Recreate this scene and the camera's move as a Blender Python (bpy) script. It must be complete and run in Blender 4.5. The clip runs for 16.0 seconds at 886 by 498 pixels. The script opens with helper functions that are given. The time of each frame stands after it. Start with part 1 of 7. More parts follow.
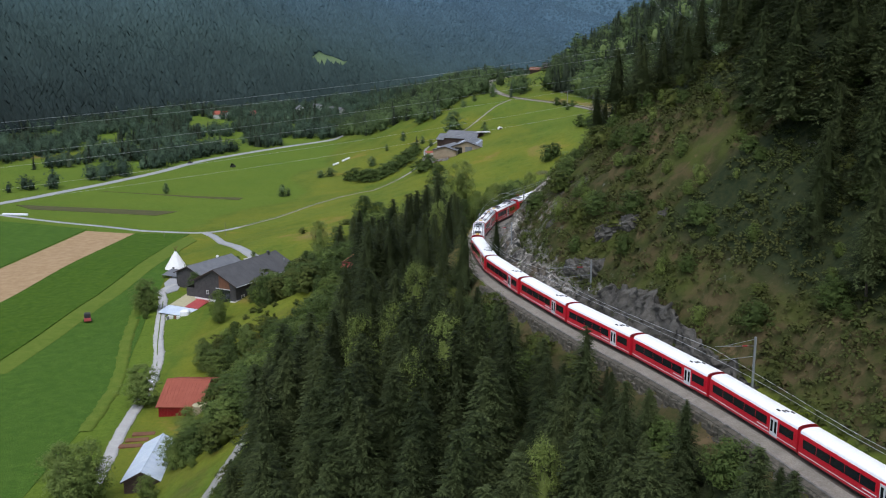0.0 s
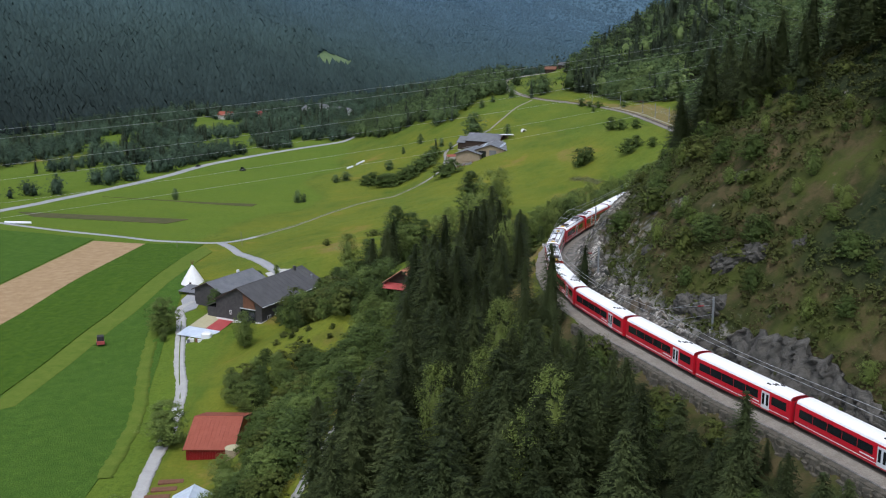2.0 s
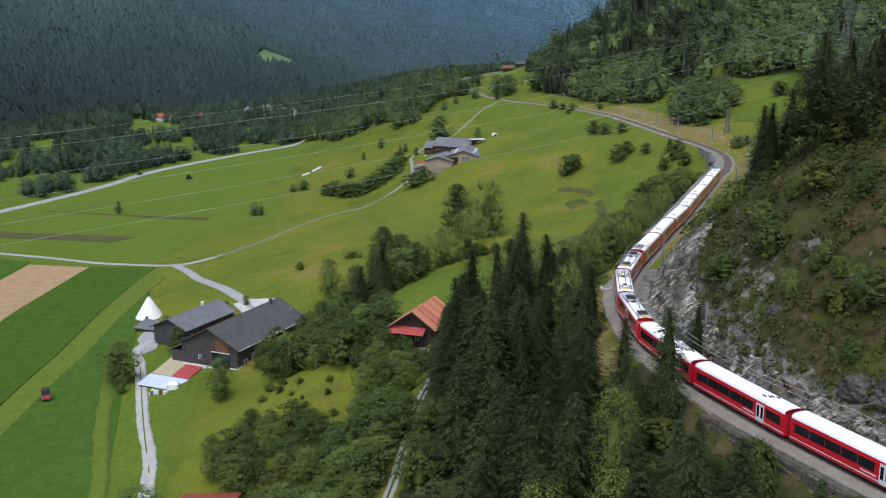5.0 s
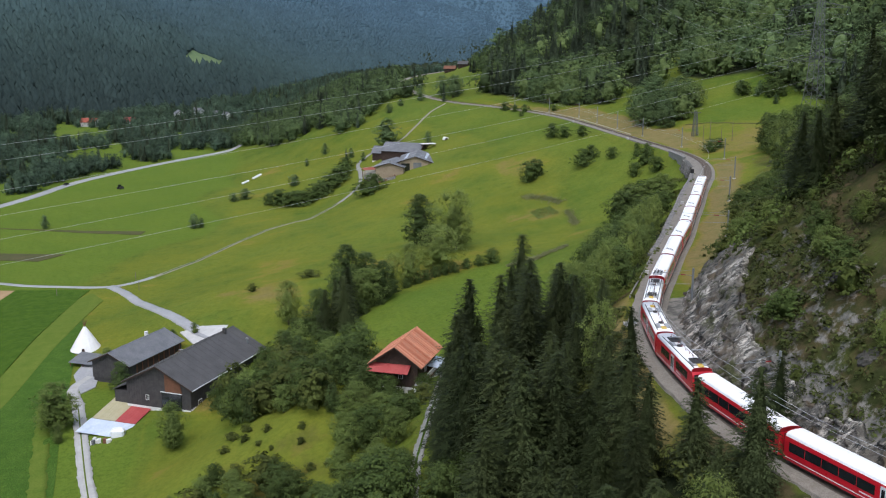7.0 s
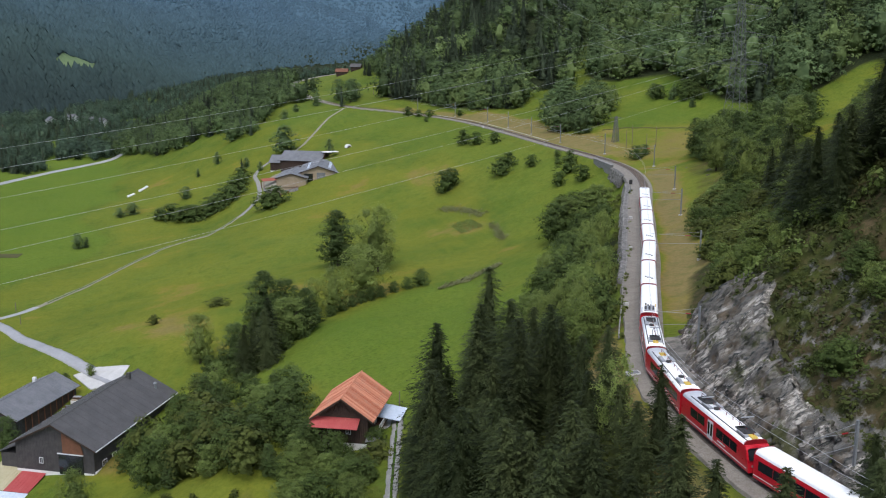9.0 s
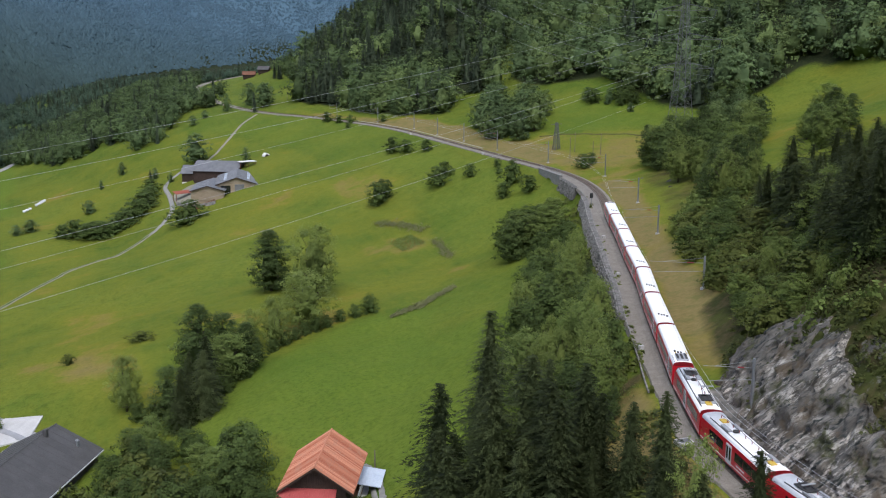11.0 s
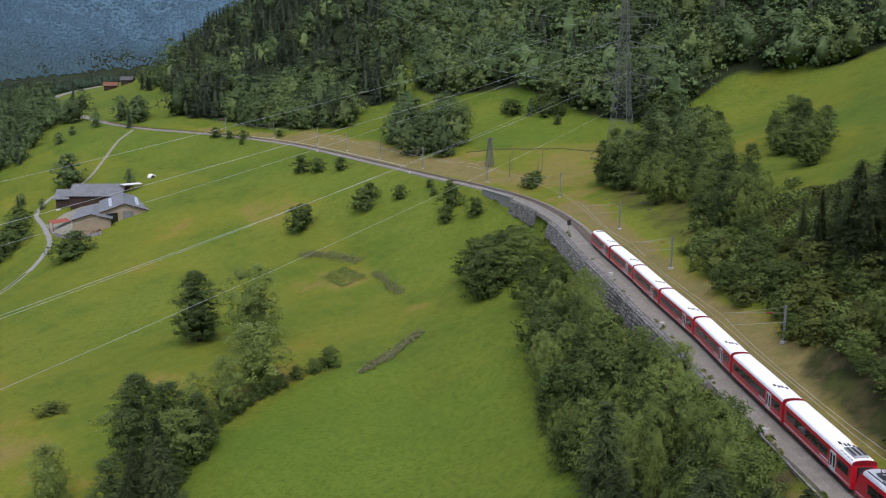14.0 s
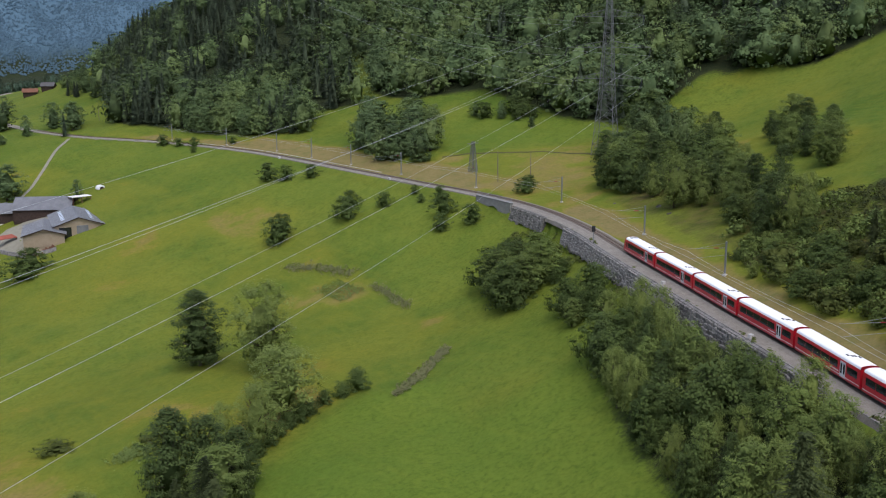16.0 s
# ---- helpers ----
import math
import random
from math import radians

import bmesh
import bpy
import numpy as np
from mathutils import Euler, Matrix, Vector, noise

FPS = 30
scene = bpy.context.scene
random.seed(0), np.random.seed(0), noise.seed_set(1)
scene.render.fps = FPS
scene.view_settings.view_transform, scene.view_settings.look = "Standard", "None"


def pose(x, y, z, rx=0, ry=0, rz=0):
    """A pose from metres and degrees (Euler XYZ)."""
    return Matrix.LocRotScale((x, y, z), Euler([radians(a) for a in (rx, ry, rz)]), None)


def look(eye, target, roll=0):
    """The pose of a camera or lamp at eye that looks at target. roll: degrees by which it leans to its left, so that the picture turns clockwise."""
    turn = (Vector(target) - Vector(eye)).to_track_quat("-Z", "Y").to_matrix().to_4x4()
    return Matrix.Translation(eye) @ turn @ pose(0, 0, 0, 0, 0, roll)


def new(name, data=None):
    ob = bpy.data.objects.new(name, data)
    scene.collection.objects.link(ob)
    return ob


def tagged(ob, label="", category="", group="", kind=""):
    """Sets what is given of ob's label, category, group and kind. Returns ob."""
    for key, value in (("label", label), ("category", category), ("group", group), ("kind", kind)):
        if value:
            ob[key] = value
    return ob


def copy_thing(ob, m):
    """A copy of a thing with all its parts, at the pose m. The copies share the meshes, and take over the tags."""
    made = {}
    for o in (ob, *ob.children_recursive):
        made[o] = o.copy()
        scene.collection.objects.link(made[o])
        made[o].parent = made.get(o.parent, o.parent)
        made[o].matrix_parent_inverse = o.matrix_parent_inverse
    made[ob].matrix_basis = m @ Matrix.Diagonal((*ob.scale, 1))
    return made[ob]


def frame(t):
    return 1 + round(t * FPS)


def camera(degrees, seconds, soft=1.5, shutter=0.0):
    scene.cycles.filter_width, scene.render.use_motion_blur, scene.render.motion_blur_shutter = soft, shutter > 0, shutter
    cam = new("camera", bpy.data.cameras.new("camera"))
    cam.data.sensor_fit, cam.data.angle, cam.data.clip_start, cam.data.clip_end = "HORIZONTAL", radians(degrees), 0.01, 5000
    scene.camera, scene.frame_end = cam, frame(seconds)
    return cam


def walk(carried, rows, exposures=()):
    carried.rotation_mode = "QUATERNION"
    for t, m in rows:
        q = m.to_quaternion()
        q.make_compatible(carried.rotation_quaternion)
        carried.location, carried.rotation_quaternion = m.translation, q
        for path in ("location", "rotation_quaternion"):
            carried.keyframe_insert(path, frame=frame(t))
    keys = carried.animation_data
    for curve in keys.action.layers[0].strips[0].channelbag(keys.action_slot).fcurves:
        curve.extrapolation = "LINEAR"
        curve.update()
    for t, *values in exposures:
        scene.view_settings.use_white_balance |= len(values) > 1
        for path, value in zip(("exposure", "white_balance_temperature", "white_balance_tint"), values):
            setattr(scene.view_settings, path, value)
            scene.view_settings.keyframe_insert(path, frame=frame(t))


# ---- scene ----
cam = camera(47.2, 16.0, soft=1.1)
PATH = [
    (0, (2.83, -1.77, 91.258), (2.816, 0.185, 90.839), 0.3),
    (0.5, (-0.746, 5.338, 90.892), (-0.758, 7.294, 90.473), 0.2),
    (1, (-4.371, 11.735, 90.819), (-4.382, 13.69, 90.4), 0.2),
    (1.5, (-8.158, 18.935, 90.798), (-8.168, 20.891, 90.378), 0.3),
    (2, (-11.523, 25.454, 90.72), (-11.532, 27.409, 90.299), 0.3),
    (2.5, (-15.089, 32.59, 90.611), (-15.096, 34.545, 90.19), 0.3),
    (3, (-18.228, 39.126, 90.69), (-18.234, 41.081, 90.267), 0.3),
    (3.5, (-21.427, 46.279, 90.681), (-21.426, 48.234, 90.257), 0.3),
    (4, (-24.235, 53.037, 90.666), (-24.21, 54.991, 90.24), 0.4),
    (4.5, (-27.241, 60.255, 90.696), (-27.165, 62.208, 90.27), 0.4),
    (7, (-38.901, 94.128, 90.305), (-38.646, 96.065, 89.88), 0.1),
    (7.5, (-41.276, 101.116, 90.429), (-40.964, 103.045, 90.004), 0.2),
    (8, (-42.985, 107.954, 90.375), (-42.612, 109.873, 89.951), 0.1),
    (8.5, (-45.007, 115.191, 90.342), (-44.574, 117.097, 89.92), 0.1),
    (9, (-46.917, 121.608, 90.467), (-46.435, 123.502, 90.045), 0.1),
    (9.5, (-48.85, 128.706, 90.619), (-48.316, 130.587, 90.198), 0.2),
    (10, (-50.383, 135.682, 90.495), (-49.795, 137.547, 90.075), 0.2),
    (12.5, (-57.388, 169.603, 91.918), (-56.598, 171.392, 91.499), 0.1),
    (13, (-59.506, 176.928, 91.649), (-58.662, 178.693, 91.234), 0.1),
    (13.5, (-62.201, 184.496, 91.534), (-61.307, 186.237, 91.123), 0.1),
    (14, (-65.036, 191.612, 91.321), (-64.096, 193.33, 90.913), 0.1),
    (14.5, (-68.753, 198.391, 91.221), (-67.764, 200.082, 90.814), 0.1),
    (15, (-72.349, 204.415, 91.107), (-71.322, 206.083, 90.702), -0.0),
    (15.5, (-76.795, 210.445, 90.926), (-75.73, 212.089, 90.522), -0.1),
    (16, (-81.289, 216.212, 90.543), (-80.189, 217.833, 90.141), -0.2),
]
walk(cam, [(t, look(eye, target, roll)) for t, eye, target, roll in PATH], exposures=[(0, 0.72, 6150, 10), (9, 0.84, 6250, 11), (16, 0.80, 6250, 15)])
# ------------------------------------------------------------------ daylight under a closed sky
world = bpy.data.worlds.new("sky")
scene.world = world
world.use_nodes = True
sky = world.node_tree.nodes.new("ShaderNodeTexSky")
sky.sky_type, sky.sun_disc = "NISHITA", False
sky.sun_elevation, sky.sun_rotation = radians(62), radians(200)
sky.air_density, sky.dust_density, sky.altitude = 1.0, 3.0, 900
cloud, grey = world.node_tree.nodes.new("ShaderNodeMix"), world.node_tree.nodes.new("ShaderNodeRGBToBW")
cloud.data_type = "RGBA"
cloud.inputs[0].default_value = 0.45
world.node_tree.links.new(sky.outputs[0], grey.inputs[0])
world.node_tree.links.new(sky.outputs[0], cloud.inputs[6])
world.node_tree.links.new(grey.outputs[0], cloud.inputs[7])
world.node_tree.links.new(cloud.outputs[2], world.node_tree.nodes["Background"].inputs[0])
world.node_tree.nodes["Background"].inputs[1].default_value = 0.2
sun = new("sun", bpy.data.lights.new("sun", "SUN"))
sun.data.energy, sun.data.angle, sun.data.color = 1.0, radians(40), (1.0, 0.95, 0.88)
sun.matrix_world = look((0, 0, 0), (0.16, 0.42, -0.89))
sun.location = (0, 0, 400)
# ------------------------------------------------------------------ materials
class Nodes:
    """Short names for node building."""

    def __init__(self, name):
        self.mat = bpy.data.materials.new(name)
        self.mat.use_nodes = True
        self.tree = self.mat.node_tree
        self.bsdf = self.tree.nodes["Principled BSDF"]

    def add(self, kind, **props):
        n = self.tree.nodes.new("ShaderNode" + kind)
        for k, v in props.items():
            setattr(n, k, v)
        return n

    def put(self, value, socket):
        if isinstance(value, bpy.types.NodeSocket):
            self.tree.links.new(value, socket)
        elif isinstance(value, (tuple, list)) and len(value) == 3:
            socket.default_value = (*value, 1) if len(socket.default_value) == 4 else value
        else:
            socket.default_value = value

    def place(self, kind="position"):
        if kind == "position":
            return self.add("NewGeometry").outputs["Position"]
        return self.add("TexCoord").outputs["Object"]

    def noise(self, scale, detail=3, rough=0.55, where=None):
        n = self.add("TexNoise")
        self.put(scale, n.inputs["Scale"]), self.put(detail, n.inputs["Detail"]), self.put(rough, n.inputs["Roughness"])
        if where is not None:
            self.put(where, n.inputs["Vector"])
        return n.outputs["Fac"]

    def step(self, value, lo, hi):
        n = self.add("MapRange")
        n.clamp = True
        self.put(value, n.inputs[0]), self.put(lo, n.inputs[1]), self.put(hi, n.inputs[2])
        return n.outputs[0]

    def mix(self, fac, a, b, blend="MIX"):
        n = self.add("Mix", data_type="RGBA", blend_type=blend)
        self.put(fac, n.inputs[0]), self.put(a, n.inputs[6]), self.put(b, n.inputs[7])
        return n.outputs[2]

    def math(self, op, a, b=0.0):
        n = self.add("Math", operation=op)
        self.put(a, n.inputs[0]), self.put(b, n.inputs[1])
        return n.outputs[0]

    def done(self, colour, rough=0.8, metal=0.0, bump=None, strength=0.3, distance=0.05, spec=0.4):
        self.put(colour, self.bsdf.inputs["Base Color"]), self.put(rough, self.bsdf.inputs["Roughness"])
        self.put(metal, self.bsdf.inputs["Metallic"]), self.put(spec, self.bsdf.inputs["Specular IOR Level"])
        if bump is not None:
            b = self.add("Bump")
            self.put(strength, b.inputs["Strength"]), self.put(distance, b.inputs["Distance"]), self.put(bump, b.inputs["Height"])
            self.tree.links.new(b.outputs[0], self.bsdf.inputs["Normal"])
        return self.mat


def plain(name, a, b, size=1.0, rough=0.7, metal=0.0, bump=0.25, distance=0.02, where="object", vary=0.0, spec=0.4, grain=0.35):
    """A surface of two mixed tones: broad stains and fine grain."""
    n = Nodes(name)
    at = n.place(where)
    broad, fine = n.noise(1.0 / size, 4, 0.6, at), n.noise(9.0 / size, 3, 0.6, at)
    colour = n.mix(n.step(broad, 0.3, 0.7), a, b)
    colour = n.mix(n.math("MULTIPLY", n.step(fine, 0.35, 0.75), grain), colour, tuple(c * 0.62 for c in a))
    if vary:
        r = n.add("ObjectInfo").outputs["Random"]
        h = n.add("HueSaturation")
        n.put(n.math("ADD", n.math("MULTIPLY", r, vary), 1 - vary / 2), h.inputs["Value"]), n.put(colour, h.inputs["Color"])
        colour = h.outputs[0]
    return n.done(colour, n.math("ADD", n.math("MULTIPLY", fine, 0.2), rough - 0.1), metal, fine, bump, distance, spec)


def leaves(name, a, b, c, rough=0.65, own_tone=0.4):
    """Foliage: each leaf or twig takes its own tone, each tree and patch of wood its own too."""
    n = Nodes(name)
    at = n.place()
    isle, tree_ = n.add("NewGeometry").outputs["Random Per Island"], n.add("ObjectInfo").outputs["Random"]
    colour = n.mix(n.math("ADD", n.math("MULTIPLY", isle, 0.9), 0.05), a, b)
    colour = n.mix(n.math("MULTIPLY", tree_, 0.6), colour, c)
    colour = n.mix(n.math("MULTIPLY", n.step(n.noise(0.075, 2, 0.5, at), 0.42, 0.62), 0.55), colour, c)
    h = n.add("HueSaturation")
    tone = n.math("ADD", n.math("MULTIPLY", n.noise(0.5, 2, 0.5, at), 0.6), n.math("MULTIPLY", n.noise(0.016, 3, 0.6, at), 0.8))
    own = n.add("Attribute", attribute_name="tone").outputs["Fac"]
    n.put(n.math("ADD", n.math("ADD", n.math("ADD", tone, 0.34 - own_tone / 2), n.math("MULTIPLY", tree_, own_tone)), own), h.inputs["Value"]), n.put(colour, h.inputs["Color"])
    n.done(h.outputs[0], rough, spec=0.08)
    thin, blend = n.add("BsdfTranslucent"), n.add("MixShader")
    n.put(h.outputs[0], thin.inputs["Color"]), n.put(0.24, blend.inputs[0])
    n.tree.links.new(n.bsdf.outputs[0], blend.inputs[1]), n.tree.links.new(thin.outputs[0], blend.inputs[2])
    n.tree.links.new(blend.outputs[0], n.tree.nodes["Material Output"].inputs["Surface"])
    return n.mat


def haze_ramp(n, at):
    """How much haze the colour takes: 0 at the mountain's foot beside the fields, 1 far up the valley and high on the
    slope.
    """
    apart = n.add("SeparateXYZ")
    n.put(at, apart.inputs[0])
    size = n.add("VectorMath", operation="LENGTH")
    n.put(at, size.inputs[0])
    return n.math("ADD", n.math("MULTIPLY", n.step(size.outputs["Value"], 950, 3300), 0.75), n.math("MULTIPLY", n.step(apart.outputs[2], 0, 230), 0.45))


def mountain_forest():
    """Close-grown conifers: near-black spruce at the foot; blue haze is put into the colour higher up and farther on.
    """
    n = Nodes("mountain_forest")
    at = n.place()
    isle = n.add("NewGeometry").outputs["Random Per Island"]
    k = haze_ramp(n, at)
    # base colour shifts to blue with distance and height, as painted haze
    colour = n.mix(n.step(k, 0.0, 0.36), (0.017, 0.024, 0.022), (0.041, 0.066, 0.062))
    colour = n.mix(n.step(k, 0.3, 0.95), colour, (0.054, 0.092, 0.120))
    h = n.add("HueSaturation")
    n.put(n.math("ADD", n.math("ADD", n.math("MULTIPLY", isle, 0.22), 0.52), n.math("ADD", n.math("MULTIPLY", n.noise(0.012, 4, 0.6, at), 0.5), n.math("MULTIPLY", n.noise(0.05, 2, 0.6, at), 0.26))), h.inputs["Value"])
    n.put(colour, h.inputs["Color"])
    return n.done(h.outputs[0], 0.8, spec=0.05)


def land():
    """Ground: meadow, dry grass, forest floor and rock, shared out by the ground's own cover; the far forest floor has
    haze in its colour.
    """
    n = Nodes("meadow_ground")
    at = n.place()
    painted = n.add("Attribute", attribute_name="cover")
    cover, scrub = painted.outputs["Color"], painted.outputs["Alpha"]
    split = n.add("SeparateColor")
    n.put(cover, split.inputs[0])
    wood, dry, rock = split.outputs[0], split.outputs[1], split.outputs[2]
    broad, mid, fine, tuft = n.noise(0.02, 4, 0.6, at), n.noise(0.11, 4, 0.65, at), n.noise(1.1, 4, 0.7, at), n.noise(4.0, 3, 0.7, at)
    grass = n.mix(n.step(broad, 0.36, 0.62), (0.058, 0.108, 0.015), (0.120, 0.154, 0.022))
    grass = n.mix(n.math("MULTIPLY", n.step(n.noise(0.045, 5, 0.62, at), 0.46, 0.68), 0.4), grass, (0.164, 0.162, 0.020))
    grass = n.mix(n.math("MULTIPLY", n.step(mid, 0.5, 0.72), 0.22), grass, (0.164, 0.162, 0.018))
    grass = n.mix(n.math("MULTIPLY", n.step(n.noise(0.03, 5, 0.65, at), 0.5, 0.68), 0.4), grass, (0.057, 0.096, 0.010))
    swath = n.add("Mapping")
    n.put(at, swath.inputs["Vector"])
    swath.inputs["Rotation"].default_value, swath.inputs["Scale"].default_value = (0, 0, 0.5), (0.508, 0.033, 0.144)
    grass = n.mix(n.math("MULTIPLY", n.step(n.noise(1.0, 4, 0.7, swath.outputs[0]), 0.5, 0.7), 0.45), grass, (0.137, 0.149, 0.018))
    grass = n.mix(n.math("MULTIPLY", n.step(fine, 0.46, 0.68), 0.68), grass, (0.057, 0.081, 0.009))
    grass = n.mix(n.math("MULTIPLY", n.step(tuft, 0.48, 0.72), 0.45), grass, (0.157, 0.169, 0.026))
    lump = n.noise(0.33, 4, 0.7, at)
    grass = n.mix(n.math("MULTIPLY", n.step(lump, 0.5, 0.68), 0.44), grass, (0.051, 0.085, 0.010))
    grass = n.mix(n.math("MULTIPLY", n.step(lump, 0.47, 0.3), 0.3), grass, (0.152, 0.162, 0.023))
    grass = n.mix(n.math("MULTIPLY", n.step(dry, 0.0, -0.3), n.math("ADD", n.math("MULTIPLY", mid, 0.5), 0.45)), grass, n.mix(n.step(fine, 0.42, 0.66), (0.107, 0.160, 0.020), (0.068, 0.112, 0.013)))
    straw = n.mix(n.step(fine, 0.3, 0.7), (0.215, 0.170, 0.070), (0.150, 0.124, 0.044))
    straw = n.mix(n.math("MULTIPLY", n.step(n.noise(0.22, 5, 0.7, at), 0.48, 0.64), 0.5), straw, (0.100, 0.116, 0.028))
    blot = n.math("ADD", n.math("MULTIPLY", n.math("SUBTRACT", n.noise(0.03, 5, 0.6, at), 0.5), 1.7), n.math("MULTIPLY", n.math("SUBTRACT", mid, 0.5), 0.45))
    edge = n.math("ADD", dry, blot)
    gold = n.mix(n.step(fine, 0.3, 0.7), (0.182, 0.178, 0.022), (0.126, 0.142, 0.016))
    ochre = n.mix(n.step(fine, 0.3, 0.7), (0.245, 0.178, 0.030), (0.165, 0.135, 0.020))
    colour = n.mix(n.math("MULTIPLY", n.step(edge, 0.28, 0.75), 0.7), grass, gold)
    colour = n.mix(n.math("MULTIPLY", n.step(edge, 0.66, 0.86), 0.85), colour, ochre)
    colour = n.mix(n.step(n.math("ADD", edge, n.math("MULTIPLY", dry, 0.3)), 0.85, 1.15), colour, straw)
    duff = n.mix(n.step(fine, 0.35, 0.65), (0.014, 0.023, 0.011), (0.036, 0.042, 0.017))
    # far forest floor: the trees' blue haze is mixed into its colour too
    k = haze_ramp(n, at)
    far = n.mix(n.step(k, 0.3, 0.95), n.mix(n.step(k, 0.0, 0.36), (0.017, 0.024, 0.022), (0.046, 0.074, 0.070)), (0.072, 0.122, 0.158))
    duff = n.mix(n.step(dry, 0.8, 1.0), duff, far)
    heath = n.mix(n.step(n.noise(0.3, 5, 0.7, at), 0.42, 0.58), (0.034, 0.041, 0.013), (0.074, 0.059, 0.028))
    heath = n.mix(n.math("MULTIPLY", n.step(n.noise(0.09, 5, 0.7, at), 0.5, 0.62), 0.85), heath, (0.056, 0.069, 0.016))
    heath = n.mix(n.math("MULTIPLY", n.step(n.noise(0.13, 6, 0.75, at), 0.6, 0.66), 0.9), heath, (0.125, 0.09, 0.048))
    edge = n.math("ADD", scrub, n.math("MULTIPLY", n.math("SUBTRACT", mid, 0.5), 0.8))
    colour = n.mix(n.step(edge, 0.3, 0.65), colour, heath)
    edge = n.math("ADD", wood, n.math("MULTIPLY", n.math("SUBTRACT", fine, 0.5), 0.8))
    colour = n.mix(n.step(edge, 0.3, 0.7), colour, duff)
    stone = n.mix(n.step(n.noise(0.5, 5, 0.7, at), 0.4, 0.6), (0.095, 0.095, 0.085), (0.23, 0.215, 0.19))
    edge = n.math("ADD", rock, n.math("MULTIPLY", n.math("SUBTRACT", n.noise(0.35, 5, 0.7, at), 0.5), 1.6))
    colour = n.mix(n.step(edge, 0.5, 0.66), colour, stone)
    relief = n.math("ADD", n.math("ADD", fine, n.math("MULTIPLY", lump, 2.0)), n.math("MULTIPLY", tuft, 0.5))
    return n.done(colour, 0.92, bump=relief, strength=0.5, distance=0.35, spec=0.06)


def rock():
    """Fissured slate-grey rock with pale quartz streaks along its bedding, dark cracks, moss and brown earth."""
    n = Nodes("streaked_rock")
    at = n.place()
    tilt, thin = n.add("Mapping"), n.add("Mapping")
    n.put(at, tilt.inputs["Vector"]), n.put(tilt.outputs[0], thin.inputs["Vector"])
    tilt.inputs["Rotation"].default_value = (-0.53, 0, 0)
    thin.inputs["Scale"].default_value = (0.5, 1.2, 0.24)
    bed = thin.outputs[0]
    warp = n.add("VectorMath", operation="ADD")
    wob = n.add("TexNoise")
    n.put(at, wob.inputs["Vector"]), n.put(0.8, wob.inputs["Scale"]), n.put(3, wob.inputs["Detail"])
    n.put(bed, warp.inputs[0]), n.put(wob.outputs["Color"], warp.inputs[1])
    tone = n.add("TexVoronoi")
    n.put(warp.outputs[0], tone.inputs["Vector"]), n.put(1.1, tone.inputs["Scale"])
    block = n.add("RGBToBW")
    n.put(tone.outputs["Color"], block.inputs[0])
    streak, crack, blot = n.noise(0.55, 7, 0.72, bed), n.noise(1.6, 5, 0.7, bed), n.noise(0.16, 5, 0.65, at)
    colour = n.mix(n.step(streak, 0.36, 0.62), (0.060, 0.054, 0.045), (0.228, 0.208, 0.172))
    colour = n.mix(n.math("MULTIPLY", n.step(n.noise(0.1, 3, 0.5, at), 0.46, 0.62), 0.6), colour, (0.065, 0.066, 0.066))
    colour = n.mix(n.math("MULTIPLY", n.step(block.outputs[0], 0.45, 0.75), 0.3), colour, (0.27, 0.26, 0.24))
    pale = n.math("MULTIPLY", n.step(n.noise(0.9, 8, 0.8, bed), 0.50, 0.57), n.step(n.noise(0.14, 3, 0.5, at), 0.58, 0.44))
    colour = n.mix(pale, colour, (0.60, 0.56, 0.49))
    colour = n.mix(n.math("MULTIPLY", n.step(crack, 0.54, 0.62), 0.95), colour, (0.026, 0.034, 0.032))
    colour = n.mix(n.math("MULTIPLY", n.step(n.noise(0.2, 5, 0.7, at), 0.52, 0.62), 0.85), colour, (0.125, 0.095, 0.060))
    colour = n.mix(n.math("MULTIPLY", n.step(blot, 0.55, 0.62), 0.9), colour, (0.070, 0.078, 0.024))
    relief = n.math("ADD", n.math("ADD", crack, streak), n.math("MULTIPLY", block.outputs[0], 0.5))
    return n.done(colour, 0.88, bump=relief, strength=1.0, distance=0.6, spec=0.3)


M_ROCK = rock()
# the same rock in a darker tone, with shade put into the colour
M_CRAG = plain("shaded_crag", (0.038, 0.036, 0.030), (0.125, 0.117, 0.100), 1.6, 0.92, bump=0.9, distance=0.25, where="position")
M_DIRT = plain("worn_dirt_track", (0.20, 0.19, 0.135), (0.26, 0.245, 0.19), 2, 0.95, where="position")
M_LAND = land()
M_GRAVEL = plain("pale_gravel", (0.34, 0.33, 0.31), (0.42, 0.41, 0.385), 3, 0.95, bump=0.5, where="position")
M_TRACK = plain("grey_gravel_track", (0.22, 0.215, 0.195), (0.30, 0.295, 0.27), 1.2, 0.95, bump=0.6, where="position", grain=0.6)
M_ASPHALT = plain("worn_asphalt", (0.27, 0.275, 0.28), (0.34, 0.34, 0.34), 6, 0.9, where="position")
M_BALLAST = plain("track_ballast", (0.195, 0.174, 0.142), (0.285, 0.260, 0.218), 1.4, 0.95, bump=1.0, distance=0.12, where="position", grain=0.8)
M_BED = plain("oily_brown_ballast", (0.085, 0.068, 0.052), (0.145, 0.120, 0.095), 0.9, 0.95, bump=1.0, distance=0.1, where="position", grain=0.8)
M_RUST = plain("rusty_steel", (0.16, 0.09, 0.05), (0.10, 0.07, 0.055), 0.5, 0.6, 0.6)
M_SLEEPER = plain("weathered_sleeper", (0.13, 0.10, 0.08), (0.2, 0.17, 0.14), 0.5, 0.9)
